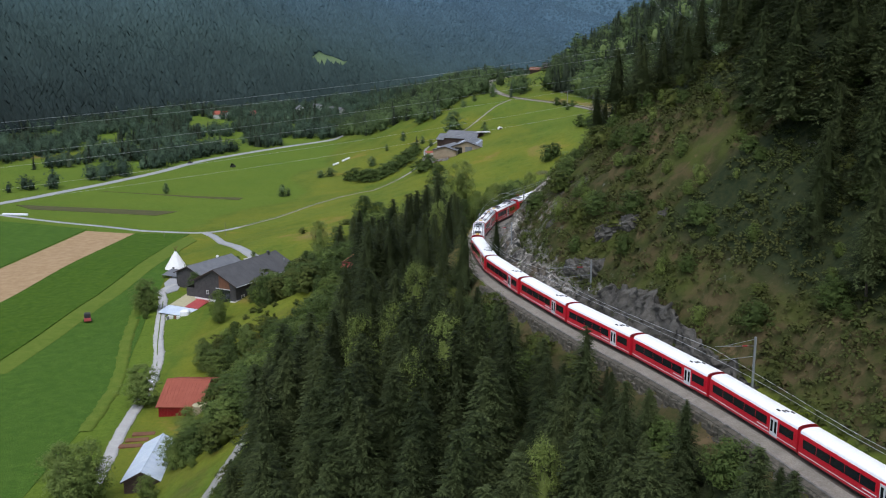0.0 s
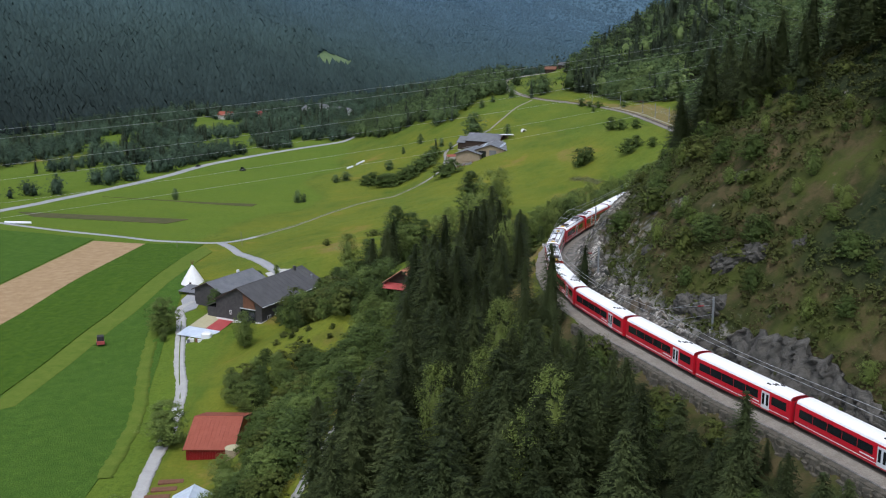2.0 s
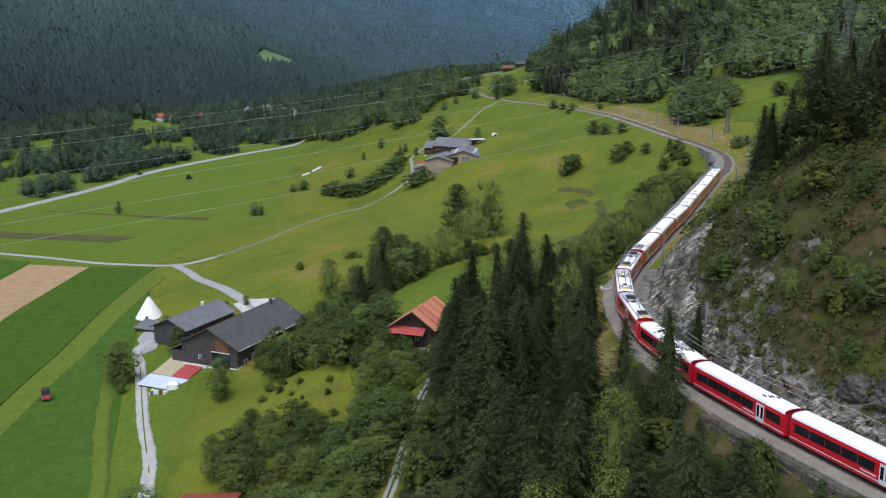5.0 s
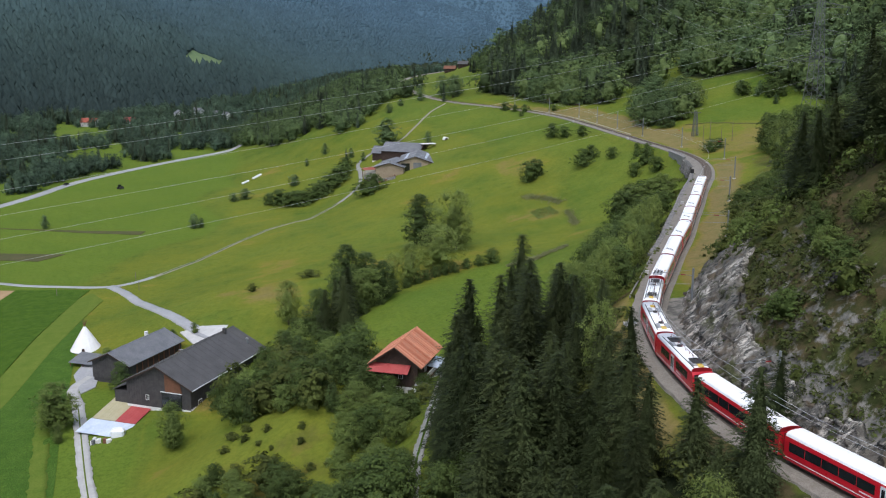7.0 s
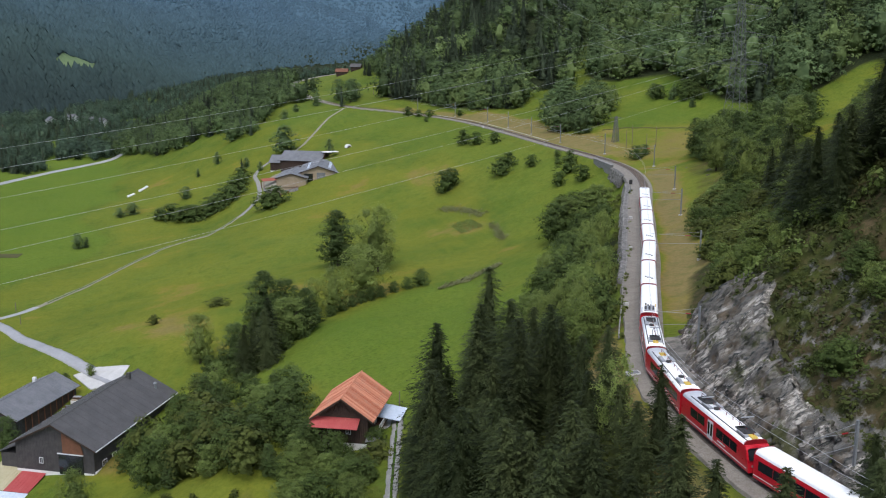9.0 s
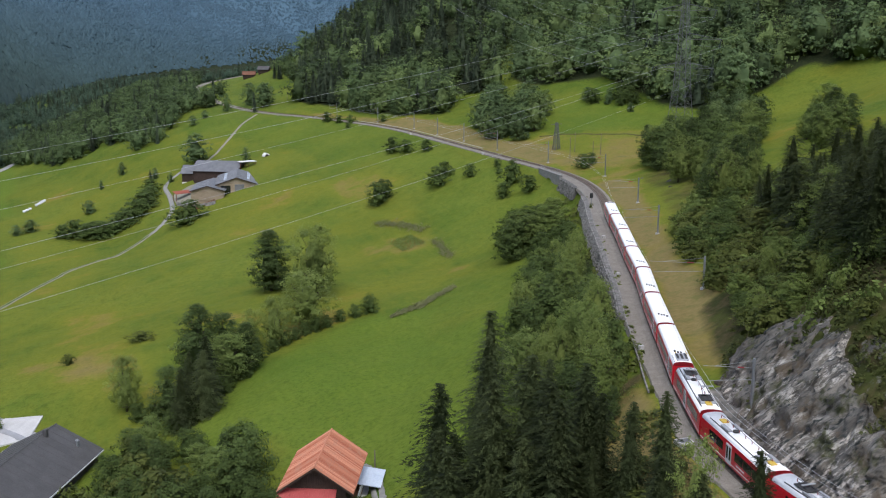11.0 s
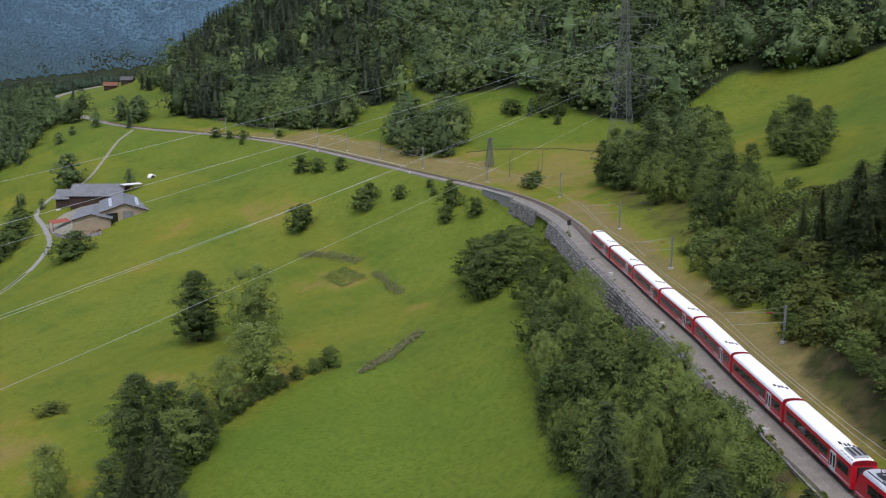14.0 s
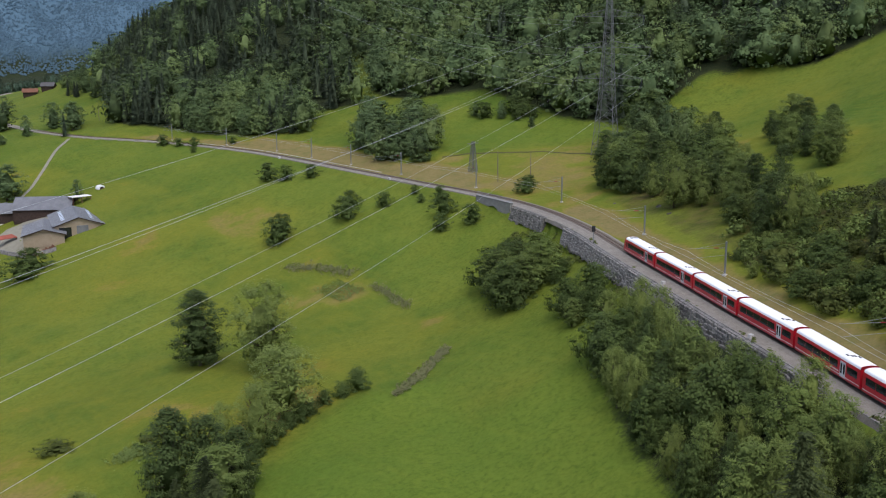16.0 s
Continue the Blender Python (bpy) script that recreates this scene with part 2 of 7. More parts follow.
M_STEEL = plain("galvanised_steel", (0.27, 0.285, 0.29), (0.22, 0.23, 0.235), 0.8, 0.55, 0.5)
M_WIRE = plain("dull_cable", (0.50, 0.51, 0.52), (0.42, 0.43, 0.44), 2, 0.5, 0.3)
M_PYLON = plain("grey_lattice_steel", (0.15, 0.155, 0.153), (0.20, 0.205, 0.2), 1, 0.6, 0.5)
M_STONE = plain("rubble_stone", (0.085, 0.080, 0.072), (0.27, 0.258, 0.236), 0.8, 0.92, bump=0.8, distance=0.1, where="position", vary=0.7)
M_OLDSTONE = plain("dark_mossy_rubble", (0.036, 0.034, 0.024), (0.118, 0.104, 0.078), 0.8, 0.94, bump=0.8, distance=0.1, where="position", vary=0.7)
M_BRIDGE = plain("grey_bridge_stone", (0.20, 0.195, 0.18), (0.29, 0.285, 0.268), 0.9, 0.9, bump=0.6, distance=0.08, grain=0.6)
M_CONCRETE = plain("pale_concrete", (0.42, 0.41, 0.39), (0.52, 0.51, 0.49), 2, 0.85)
M_RED = plain("glossy_red_paint", (0.50, 0.010, 0.022), (0.56, 0.014, 0.028), 3, 0.3, bump=0.02, spec=0.5)
M_DARKRED = plain("dark_red_paint", (0.20, 0.008, 0.012), (0.25, 0.01, 0.014), 2, 0.4, bump=0.05)
M_WHITE = plain("white_roof_paint", (0.88, 0.88, 0.88), (0.82, 0.82, 0.81), 2.5, 0.6, bump=0.04)
M_LINE = plain("white_line_paint", (0.78, 0.78, 0.77), (0.72, 0.72, 0.71), 2, 0.4, bump=0.02)
M_DOOR = plain("pale_grey_door_paint", (0.66, 0.67, 0.68), (0.6, 0.61, 0.62), 1, 0.4, bump=0.02)
M_PANE = plain("dark_tinted_glass", (0.012, 0.014, 0.016), (0.02, 0.022, 0.024), 3, 0.08, bump=0.0, spec=0.6)
M_UNDER = plain("dirty_underframe", (0.03, 0.03, 0.032), (0.06, 0.055, 0.05), 0.6, 0.8)
M_GREY = plain("grey_roof_gear", (0.30, 0.31, 0.32), (0.42, 0.43, 0.44), 0.8, 0.5, 0.3)
M_YELLOW = plain("yellow_warning_paint", (0.62, 0.42, 0.05), (0.55, 0.38, 0.06), 1, 0.5)
M_RUBBER = plain("black_bellows", (0.02, 0.02, 0.021), (0.035, 0.033, 0.033), 0.4, 0.8)
def clay():
    """Weathered clay tiles, each of its own tone."""
    n = Nodes("orange_clay_tile")
    at = n.place()
    isle = n.add("NewGeometry").outputs["Random Per Island"]
    colour = n.mix(isle, (0.30, 0.085, 0.045), (0.56, 0.25, 0.15))
    colour = n.mix(n.math("MULTIPLY", n.step(n.noise(0.9, 4, 0.6, at), 0.5, 0.7), 0.5), colour, (0.33, 0.2, 0.14))
    return n.done(colour, 0.9, bump=n.noise(14, 3, 0.6, at), strength=0.3, distance=0.02, spec=0.25)


M_TILE = clay()
M_REDSHEET = plain("red_sheet_roof", (0.34, 0.05, 0.05), (0.40, 0.085, 0.075), 2, 0.6)
M_RUSTSHEET = plain("rust_red_sheet_roof", (0.25, 0.058, 0.03), (0.30, 0.08, 0.045), 2.5, 0.7)
M_SLATE = plain("dark_grey_roof_sheet", (0.058, 0.055, 0.052), (0.088, 0.084, 0.08), 3, 0.6)
M_SHEET = plain("grey_corrugated_sheet", (0.13, 0.133, 0.138), (0.20, 0.203, 0.208), 3, 0.55, 0.2)
M_PALESHEET = plain("pale_metal_sheet", (0.50, 0.57, 0.66), (0.66, 0.71, 0.76), 2.5, 0.45, 0.2)
M_TANSHEET = plain("mossy_tan_sheet", (0.36, 0.33, 0.19), (0.42, 0.38, 0.25), 1.5, 0.8)
M_BARNWOOD = plain("dark_stained_boards", (0.045, 0.042, 0.043), (0.075, 0.068, 0.066), 1.2, 0.85)
M_BROWNWOOD = plain("brown_boards", (0.13, 0.055, 0.03), (0.18, 0.08, 0.045), 1, 0.85)
M_LOG = plain("dark_log_wood", (0.035, 0.022, 0.017), (0.065, 0.04, 0.028), 0.8, 0.85)
M_TANWALL = plain("tan_plank_wall", (0.30, 0.23, 0.15), (0.36, 0.29, 0.2), 1.2, 0.85)
M_PLASTER = plain("white_plaster", (0.62, 0.61, 0.59), (0.72, 0.71, 0.69), 1.5, 0.9)
M_CANVAS = plain("white_canvas", (0.80, 0.79, 0.76), (0.72, 0.71, 0.68), 1.5, 0.85)
M_FOIL = plain("white_plastic_wrap", (0.80, 0.81, 0.82), (0.72, 0.73, 0.75), 0.8, 0.35)
M_BARK = plain("rough_bark", (0.055, 0.042, 0.032), (0.11, 0.09, 0.072), 0.5, 0.95, bump=0.8, distance=0.05)
M_SPRUCE = leaves("spruce_needles", (0.038, 0.054, 0.020), (0.059, 0.079, 0.028), (0.056, 0.068, 0.025), own_tone=0.8)
M_BROAD = leaves("broad_leaves", (0.109, 0.157, 0.039), (0.176, 0.222, 0.054), (0.101, 0.135, 0.039))
M_BIRCH = leaves("pale_birch_leaves", (0.132, 0.177, 0.044), (0.203, 0.248, 0.061), (0.122, 0.156, 0.042))
M_BUSH = leaves("bush_leaves", (0.056, 0.088, 0.023), (0.099, 0.137, 0.035), (0.058, 0.082, 0.024))
M_DEEP = leaves("dark_broad_leaves", (0.053, 0.084, 0.026), (0.090, 0.125, 0.037), (0.060, 0.086, 0.028))
M_SHRUB = leaves("shrub_leaves", (0.056, 0.078, 0.019), (0.094, 0.116, 0.027), (0.080, 0.090, 0.023))
M_SCRUB = leaves("scrub_and_tall_grass", (0.050, 0.066, 0.018), (0.084, 0.104, 0.028), (0.080, 0.080, 0.026))
# hill wood tones are bluer than the near trees', with aerial haze tinted in
M_HILLSPRUCE = leaves("hill_spruce_needles", (0.043, 0.060, 0.034), (0.068, 0.089, 0.050), (0.057, 0.076, 0.044), own_tone=0.6)
M_GROVE = leaves("hill_wood_leaves", (0.080, 0.123, 0.047), (0.135, 0.187, 0.069), (0.076, 0.112, 0.048))
M_GROVE_PALE = leaves("pale_hill_wood_leaves", (0.123, 0.173, 0.057), (0.176, 0.229, 0.077), (0.114, 0.156, 0.056))
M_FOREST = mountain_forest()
M_RIVERSIDE = leaves("grey_green_riverside_leaves", (0.066, 0.102, 0.062), (0.096, 0.142, 0.080), (0.050, 0.080, 0.056))
M_CROP = plain("dense_green_crop", (0.047, 0.105, 0.011), (0.095, 0.155, 0.018), 2.2, 0.9, bump=1.0, distance=0.4, where="position", grain=0.75, spec=0.06)
M_GRASSFIELD = plain("short_green_field", (0.054, 0.116, 0.016), (0.092, 0.160, 0.024), 3.2, 0.92, bump=1.0, distance=0.4, where="position", grain=0.95, spec=0.06)
M_STUBBLE = plain("pale_ploughed_stubble", (0.30, 0.20, 0.105), (0.40, 0.285, 0.165), 3, 0.95, bump=0.8, distance=0.15, where="position", grain=0.5, spec=0.06)
M_MOWN = plain("mown_yellow_strip", (0.090, 0.138, 0.019), (0.130, 0.165, 0.028), 3, 0.95, bump=0.6, distance=0.1, where="position", grain=0.6, spec=0.06)
# pasture green lightened so the far clearing carries haze in its colour
M_CLEARING = plain("hazy_mountain_pasture", (0.13, 0.185, 0.085), (0.17, 0.225, 0.105), 9, 0.95, where="position", spec=0.06)
M_SOIL = plain("dark_mown_soil", (0.07, 0.075, 0.03), (0.10, 0.09, 0.045), 4, 0.95, where="position", spec=0.06)
M_REED = plain("grey_dry_reeds", (0.135, 0.150, 0.055), (0.20, 0.20, 0.085), 0.8, 0.95, bump=0.8, distance=0.2)
M_LAMP = plain("lamp_glass", (0.5, 0.5, 0.48), (0.45, 0.45, 0.43), 1, 0.2)
# ------------------------------------------------------------------ mesh tools
class Geo:
    """Gathers vertices and faces for one mesh."""

    def __init__(self):
        self.v, self.f = [], []

    def add(self, verts, faces, m=None):
        k = len(self.v)
        self.v += [tuple(m @ Vector(p)) if m else tuple(p) for p in verts]
        self.f += [tuple(k + i for i in f) for f in faces]
        return self

    def box(self, x0, x1, y0, y1, z0, z1, m=None, bevel=0.0):
        """A block; bevel chamfers its upright and top edges."""
        if bevel <= 0:
            v = [(x, y, z) for z in (z0, z1) for x, y in ((x0, y0), (x1, y0), (x1, y1), (x0, y1))]
            return self.add(v, [(3, 2, 1, 0), (4, 5, 6, 7), (0, 1, 5, 4), (1, 2, 6, 5), (2, 3, 7, 6), (3, 0, 4, 7)], m)
        b, v = bevel, []
        for z, i in ((z0, b), (z1 - b, b), (z1, 2 * b)):
            j = i - b
            v += [(x0 + i, y0 + j, z), (x1 - i, y0 + j, z), (x1 - j, y0 + i, z), (x1 - j, y1 - i, z), (x1 - i, y1 - j, z), (x0 + i, y1 - j, z), (x0 + j, y1 - i, z), (x0 + j, y0 + i, z)]
        f = [tuple(range(7, -1, -1)), tuple(range(16, 24))]
        for r in (0, 8):
            f += [(r + i, r + (i + 1) % 8, r + 8 + (i + 1) % 8, r + 8 + i) for i in range(8)]
        return self.add(v, f, m)

    def prism(self, outline, axis_from, axis_to, axis="x"):
        """An outline in the two other axes, drawn out along one."""
        n = len(outline)
        put = {"x": lambda a, p: (a, p[0], p[1]), "y": lambda a, p: (p[0], a, p[1]), "z": lambda a, p: (p[0], p[1], a)}[axis]
        v = [put(axis_from, p) for p in outline] + [put(axis_to, p) for p in outline]
        f = [tuple(range(n - 1, -1, -1)), tuple(range(n, 2 * n))] + [(i, (i + 1) % n, n + (i + 1) % n, n + i) for i in range(n)]
        return self.add(v, f)

    def tube(self, a, b, r0, r1=None, n=6, cap=True):
        """A tapered rod."""
        a, b = Vector(a), Vector(b)
        r1 = r0 if r1 is None else r1
        w = (b - a).normalized()
        u = w.orthogonal().normalized()
        t = w.cross(u)
        v = [a + (u * math.cos(k) + t * math.sin(k)) * r0 for k in np.arange(n) * 2 * math.pi / n]
        v += [b + (u * math.cos(k) + t * math.sin(k)) * r1 for k in np.arange(n) * 2 * math.pi / n]
        f = [(i, (i + 1) % n, n + (i + 1) % n, n + i) for i in range(n)]
        return self.add(v, f + ([tuple(range(n - 1, -1, -1)), tuple(range(n, 2 * n))] if cap else []))

    def path(self, points, r, n=4):
        """A cable or pipe through the points, one unbroken skin."""
        pts = [Vector(p) for p in points]
        k = len(self.v)
        for i, p in enumerate(pts):
            w = (pts[min(i + 1, len(pts) - 1)] - pts[max(i - 1, 0)]).normalized()
            u = w.cross(Vector((0, 0, 1))).normalized()
            t = u.cross(w)
            self.v += [tuple(p + (u * math.cos(a) + t * math.sin(a)) * r) for a in np.arange(n) * 2 * math.pi / n]
        for i in range(len(pts) - 1):
            self.f += [(k + i * n + j, k + i * n + (j + 1) % n, k + (i + 1) * n + (j + 1) % n, k + (i + 1) * n + j) for j in range(n)]
        return self

    def mesh(self, name, material, smooth=False):
        me = bpy.data.meshes.new(name)
        me.from_pydata(self.v, [], self.f)
        me.materials.append(material)
        if smooth:
            me.polygons.foreach_set("use_smooth", [True] * len(me.polygons))
        me.update()
        return me


def part(name, geo, material, parent=None, label="", smooth=False):
    """One mesh object under a thing."""
    ob = new(name, geo.mesh(name, material, smooth) if isinstance(geo, Geo) else geo)
    ob.parent = parent
    return tagged(ob, label)


def thing(name, label, category, group="", m=None):
    """An Empty that carries a thing's parts."""
    ob = tagged(new(name), label, category, group)
    ob.empty_display_size = 0.5
    if m is not None:
        ob.matrix_basis = m
    return ob


def arrays_mesh(name, v, f, material, smooth=False, normals=None):
    """A mesh from arrays of vertices and of equal-sized faces."""
    me = bpy.data.meshes.new(name)
    f = np.asarray(f, np.int32)
    me.vertices.add(len(v)), me.loops.add(f.size), me.polygons.add(len(f))
    me.vertices.foreach_set("co", np.asarray(v, np.float32).ravel())
    me.loops.foreach_set("vertex_index", f.ravel())
    me.polygons.foreach_set("loop_start", np.arange(0, f.size, f.shape[1], dtype=np.int32))
    if smooth:
        me.polygons.foreach_set("use_smooth", np.ones(len(f), bool))
    me.materials.append(material)
    me.update(calc_edges=True)
    if normals is not None:
        me.polygons.foreach_set("use_smooth", np.ones(len(f), bool))
        me.normals_split_custom_set_from_vertices(np.asarray(normals, np.float32))
    return me
# ------------------------------------------------------------------ the lie of the land
TRACK_Z = 45.6
TRACK_PLAN = [
    (130, -70), (95, -10), (80, 20), (66, 47), (54, 72), (46, 91), (39.8, 112), (32.4, 132), (24.4, 150), (17.6, 168), (12.8, 182),
    (9.6, 197), (8.7, 210), (9.3, 222), (12.2, 238), (18.4, 254), (25.4, 269), (33.6, 286.5), (42.2, 304), (51.2, 324),
    (60, 343), (68, 361), (76, 378), (84, 395), (91.5, 415), (96.4, 435), (98.2, 457), (97, 490), (95.6, 530),
    (94.6, 570), (92, 612), (84.5, 648), (70, 690), (54, 722), (44, 760), (38, 820), (37, 900), (45, 1000), (80, 1120), (160, 1300), (260, 1500),
]


def spline(points, step):
    """Even points along a smooth curve through the given ones."""
    p = np.array([points[0], *points, points[-1]], float)
    out = []
    for a, b, c, d in zip(p, p[1:], p[2:], p[3:]):
        n = max(2, int(np.linalg.norm(c - b) / step * 2))
        t = np.linspace(0, 1, n, endpoint=False)[:, None]
        out.append(0.5 * (2 * b + (c - a) * t + (2 * a - 5 * b + 4 * c - d) * t ** 2 + (3 * b - a - 3 * c + d) * t ** 3))
    q = np.vstack(out + [p[-1:]])
    s = np.concatenate([[0], np.cumsum(np.linalg.norm(np.diff(q, axis=0), axis=1))])
    at = np.arange(0, s[-1], step)
    return np.stack([np.interp(at, s, q[:, i]) for i in range(q.shape[1])], 1)


LINE = spline(TRACK_PLAN, 1.0)
LINE_DIR = np.gradient(LINE, axis=0)
LINE_DIR /= np.linalg.norm(LINE_DIR, axis=1)[:, None]
LINE_RIGHT = np.stack([LINE_DIR[:, 1], -LINE_DIR[:, 0]], 1)


def beside(x, y):
    """Metres from the railway's middle, to the hill's side positive, and the nearest index along it."""
    x, y = np.ravel(x).astype(float), np.ravel(y).astype(float)
    off, near = np.empty(len(x)), np.empty(len(x), int)
    for i in range(0, len(x), 4000):
        dx, dy = x[i:i + 4000, None] - LINE[::2, 0], y[i:i + 4000, None] - LINE[::2, 1]
        k = np.argmin(dx * dx + dy * dy, 1) * 2
        side = (x[i:i + 4000] - LINE[k, 0]) * LINE_RIGHT[k, 0] + (y[i:i + 4000] - LINE[k, 1]) * LINE_RIGHT[k, 1]
        off[i:i + 4000] = np.hypot(x[i:i + 4000] - LINE[k, 0], y[i:i + 4000] - LINE[k, 1]) * np.sign(side + 1e-9)
        near[i:i + 4000] = k
    return off, near


# metres that the ground falls away on the valley's side, by the distance from the rails, at several places along the valley
FALL_AT = (0, 4.4, 5.2, 12, 25, 45, 70, 100, 135, 180, 240)
FALL = {
    150: (0, .3, 2.2, 7.5, 17, 31.5, 47.3, 48.2, 48.5, 48.5, 48.5),
    250: (0, .3, 1.2, 6, 14.5, 28, 46.5, 48.2, 48.5, 48.5, 48.5),
    295: (0, .3, 1.2, 6, 14, 24, 29.5, 45, 48.2, 48.5, 48.5),
    345: (0, .3, 3.5, 8, 15, 23, 26, 37, 46, 48, 48.5),
    410: (0, .3, 4.5, 8, 15, 22, 26, 28, 36, 45, 48),
    470: (0, .3, 2, 5, 11, 19, 26, 30, 36, 45, 48),
    600: (0, .3, .8, 2, 5, 11.5, 18, 28, 42, 47.5, 48.5),
    730: (0, .3, .8, 2, 4, 11, 21, 36, 47.5, 48.5, 48.5),
    1000: (0, .3, .8, 2, 4, 9, 18, 34, 47, 48.5, 48.5),
}
# metres that it climbs on the hill's side
CLIMB_AT = (0, 3.6, 6, 9, 12, 15, 30, 60, 100, 200, 400)
CLIMB = {
    120: (0, .2, .6, 2.2, 5.3, 8.5, 25, 53, 84, 150, 280),
    190: (0, .2, .6, 3.6, 7.6, 11, 27, 51, 79, 140, 260),
    222: (0, .2, .8, 4.4, 7.8, 11.4, 26, 46, 72, 130, 250),
    246: (0, .2, .8, 5.2, 8.9, 12.6, 27, 43, 66, 125, 245),
    264: (0, .2, .8, 2.6, 5.2, 7.5, 16.5, 31, 52, 110, 225),
    300: (0, .2, .9, 2, 3.5, 5, 12, 23, 40, 95, 200),
    380: (0, .2, .6, 1.5, 2.5, 3.5, 8, 16, 28, 72, 170),
    460: (0, .2, .4, .8, 1.3, 1.8, 4, 9, 18, 62, 160),
    600: (0, .2, .6, 1.5, 2.2, 3, 7, 17, 34, 85, 180),
    900: (0, .2, .5, 1, 1.5, 2, 5, 16, 36, 95, 190),
    1300: (0, .2, .5, 1, 1.5, 2, 4, 9, 18, 50, 90),
    1700: (0, 0, 0, 0, 0, 0, 0, 0, 0, 0, 0),
}


def table(at, rows, d, y):
    """Profiles blended along y."""
    keys = sorted(rows)
    every = np.array([np.interp(d, at, rows[k]) for k in keys])
    f = np.clip(np.interp(y, keys, np.arange(len(keys))), 0, len(keys) - 1.0001)
    i = f.astype(int)
    w = f - i
    w = w * w * (3 - 2 * w)
    n = np.arange(len(d))
    return every[i, n] * (1 - w) + every[i + 1, n] * w


FOOT = [(-900, -2500), (-560, 100), (-420, 700), (-395, 950), (-330, 1180), (-190, 1330), (-90, 1750), (30, 2300), (330, 2900), (600, 3300), (1100, 3500)]
FOOT_LINE = spline(FOOT, 12.0)
FOOT_DIR = np.gradient(FOOT_LINE, axis=0)


def beyond(x, y):
    """Metres past the foot of the slope on the valley's other side."""
    x, y = np.ravel(x).astype(float), np.ravel(y).astype(float)
    out = np.empty(len(x))
    for i in range(0, len(x), 4000):
        dx, dy = x[i:i + 4000, None] - FOOT_LINE[:, 0], y[i:i + 4000, None] - FOOT_LINE[:, 1]
        k = np.argmin(dx * dx + dy * dy, 1)
        n = np.arange(len(k))
        side = -dx[n, k] * FOOT_DIR[k, 1] + dy[n, k] * FOOT_DIR[k, 0]
        out[i:i + 4000] = np.hypot(dx[n, k], dy[n, k]) * np.sign(side)
    return out


def waves(x, y, size, seed):
    """Smooth unevenness between about -1 and 1."""
    r = np.random.RandomState(seed)
    out = 0
    for k in range(7):
        a, f, p = r.uniform(0, 6.283), r.uniform(0.6, 1.7) * 6.283 / size, r.uniform(0, 6.283)
        out = out + np.sin((x * np.cos(a) + y * np.sin(a)) * f + p + 1.3 * np.sin((x * np.sin(a) - y * np.cos(a)) * f * 0.7 + p * 2))
    return out / 3.5


def height(x, y):
    """The ground's height."""
    shape = np.shape(x)
    x, y = np.ravel(x).astype(float), np.ravel(y).astype(float)
    d, _ = beside(x, y)
    left, right = np.maximum(-d, 0), np.maximum(d, 0)
    z = TRACK_Z - 0.35 - table(FALL_AT, FALL, left, y) + table(CLIMB_AT, CLIMB, right, y)
    rough = np.clip((np.abs(d) - 9) / 40, 0, 1) * np.clip((z + 2) / 12, 0, 1)
    z = z + rough * (0.45 * waves(x, y, 46, 3) + 0.22 * waves(x, y, 15, 4))
    crag = np.clip((d - 9) / 4, 0, 1) * np.clip((60 - d) / 40, 0, 1) * np.clip((275 - y) / 30, 0, 1)
    z = z + crag * (1.1 * waves(x, y + z, 19, 5) + 0.7 * np.abs(waves(x + z, y - z, 7, 6)) + 0.35 * waves(x - z, y + z, 3.1, 7))
    m = beyond(x, y)
    up = np.maximum(m, 0)
    far = -2.9 + 0.62 * up * (1 + 0.16 * waves(x, y, 700, 8)) + np.clip(up / 60, 0, 1) * (18 * waves(x, y, 260, 9) + 5 * waves(x, y, 90, 10)) + 6 * np.clip(up / 20, 0, 1)
    z = np.maximum(z, np.where(m > 0, np.minimum(far, 950), -50))
    return z.reshape(shape)


HILL_WOOD = [(72, 742), (90, 690), (101, 651), (118, 618), (134, 645), (150, 626), (178, 680), (205, 770), (300, 860), (420, 1060), (260, 1150), (111, 908)]
UPPER_WOOD = [(160, 596), (178, 566), (174, 510), (184, 486), (226, 488), (236, 450), (330, 400), (560, 520), (560, 860), (300, 880), (205, 770), (180, 670), (160, 630)]
# ------------------------------------------------------------------ ground, one sheet to the horizon
def steps(middle_from, middle_to, fine, far_from, far_to, grow):
    mid = list(np.arange(middle_from, middle_to + fine / 2, fine))
    up, s = [], fine
    while (up or mid)[-1] < far_to:
        s *= grow
        up.append((up or mid)[-1] + s)
    down, s = [], fine
    while (down or mid[:1])[-1] > far_from:
        s *= grow
        down.append((down or mid[:1])[-1] - s)
    return np.array(down[::-1] + mid + up)


GX, GY = steps(-70, 150, 2.0, -3200, 3000, 1.035), steps(60, 480, 2.0, -1500, 4300, 1.025)
XX, YY = np.meshgrid(GX, GY)
ZZ = height(XX, YY)
OFF = beside(XX, YY)[0].reshape(XX.shape)
MOUNT = beyond(XX, YY).reshape(XX.shape)


def surface(x, y):
    """The ground sheet's own height between its vertices."""
    x, y = np.asarray(x, float), np.asarray(y, float)
    i, j = np.clip(np.searchsorted(GX, x) - 1, 0, len(GX) - 2), np.clip(np.searchsorted(GY, y) - 1, 0, len(GY) - 2)
    u, v = (x - GX[i]) / (GX[i + 1] - GX[i]), (y - GY[j]) / (GY[j + 1] - GY[j])
    return ZZ[j, i] * (1 - u) * (1 - v) + ZZ[j, i + 1] * u * (1 - v) + ZZ[j + 1, i] * (1 - u) * v + ZZ[j + 1, i + 1] * u * v


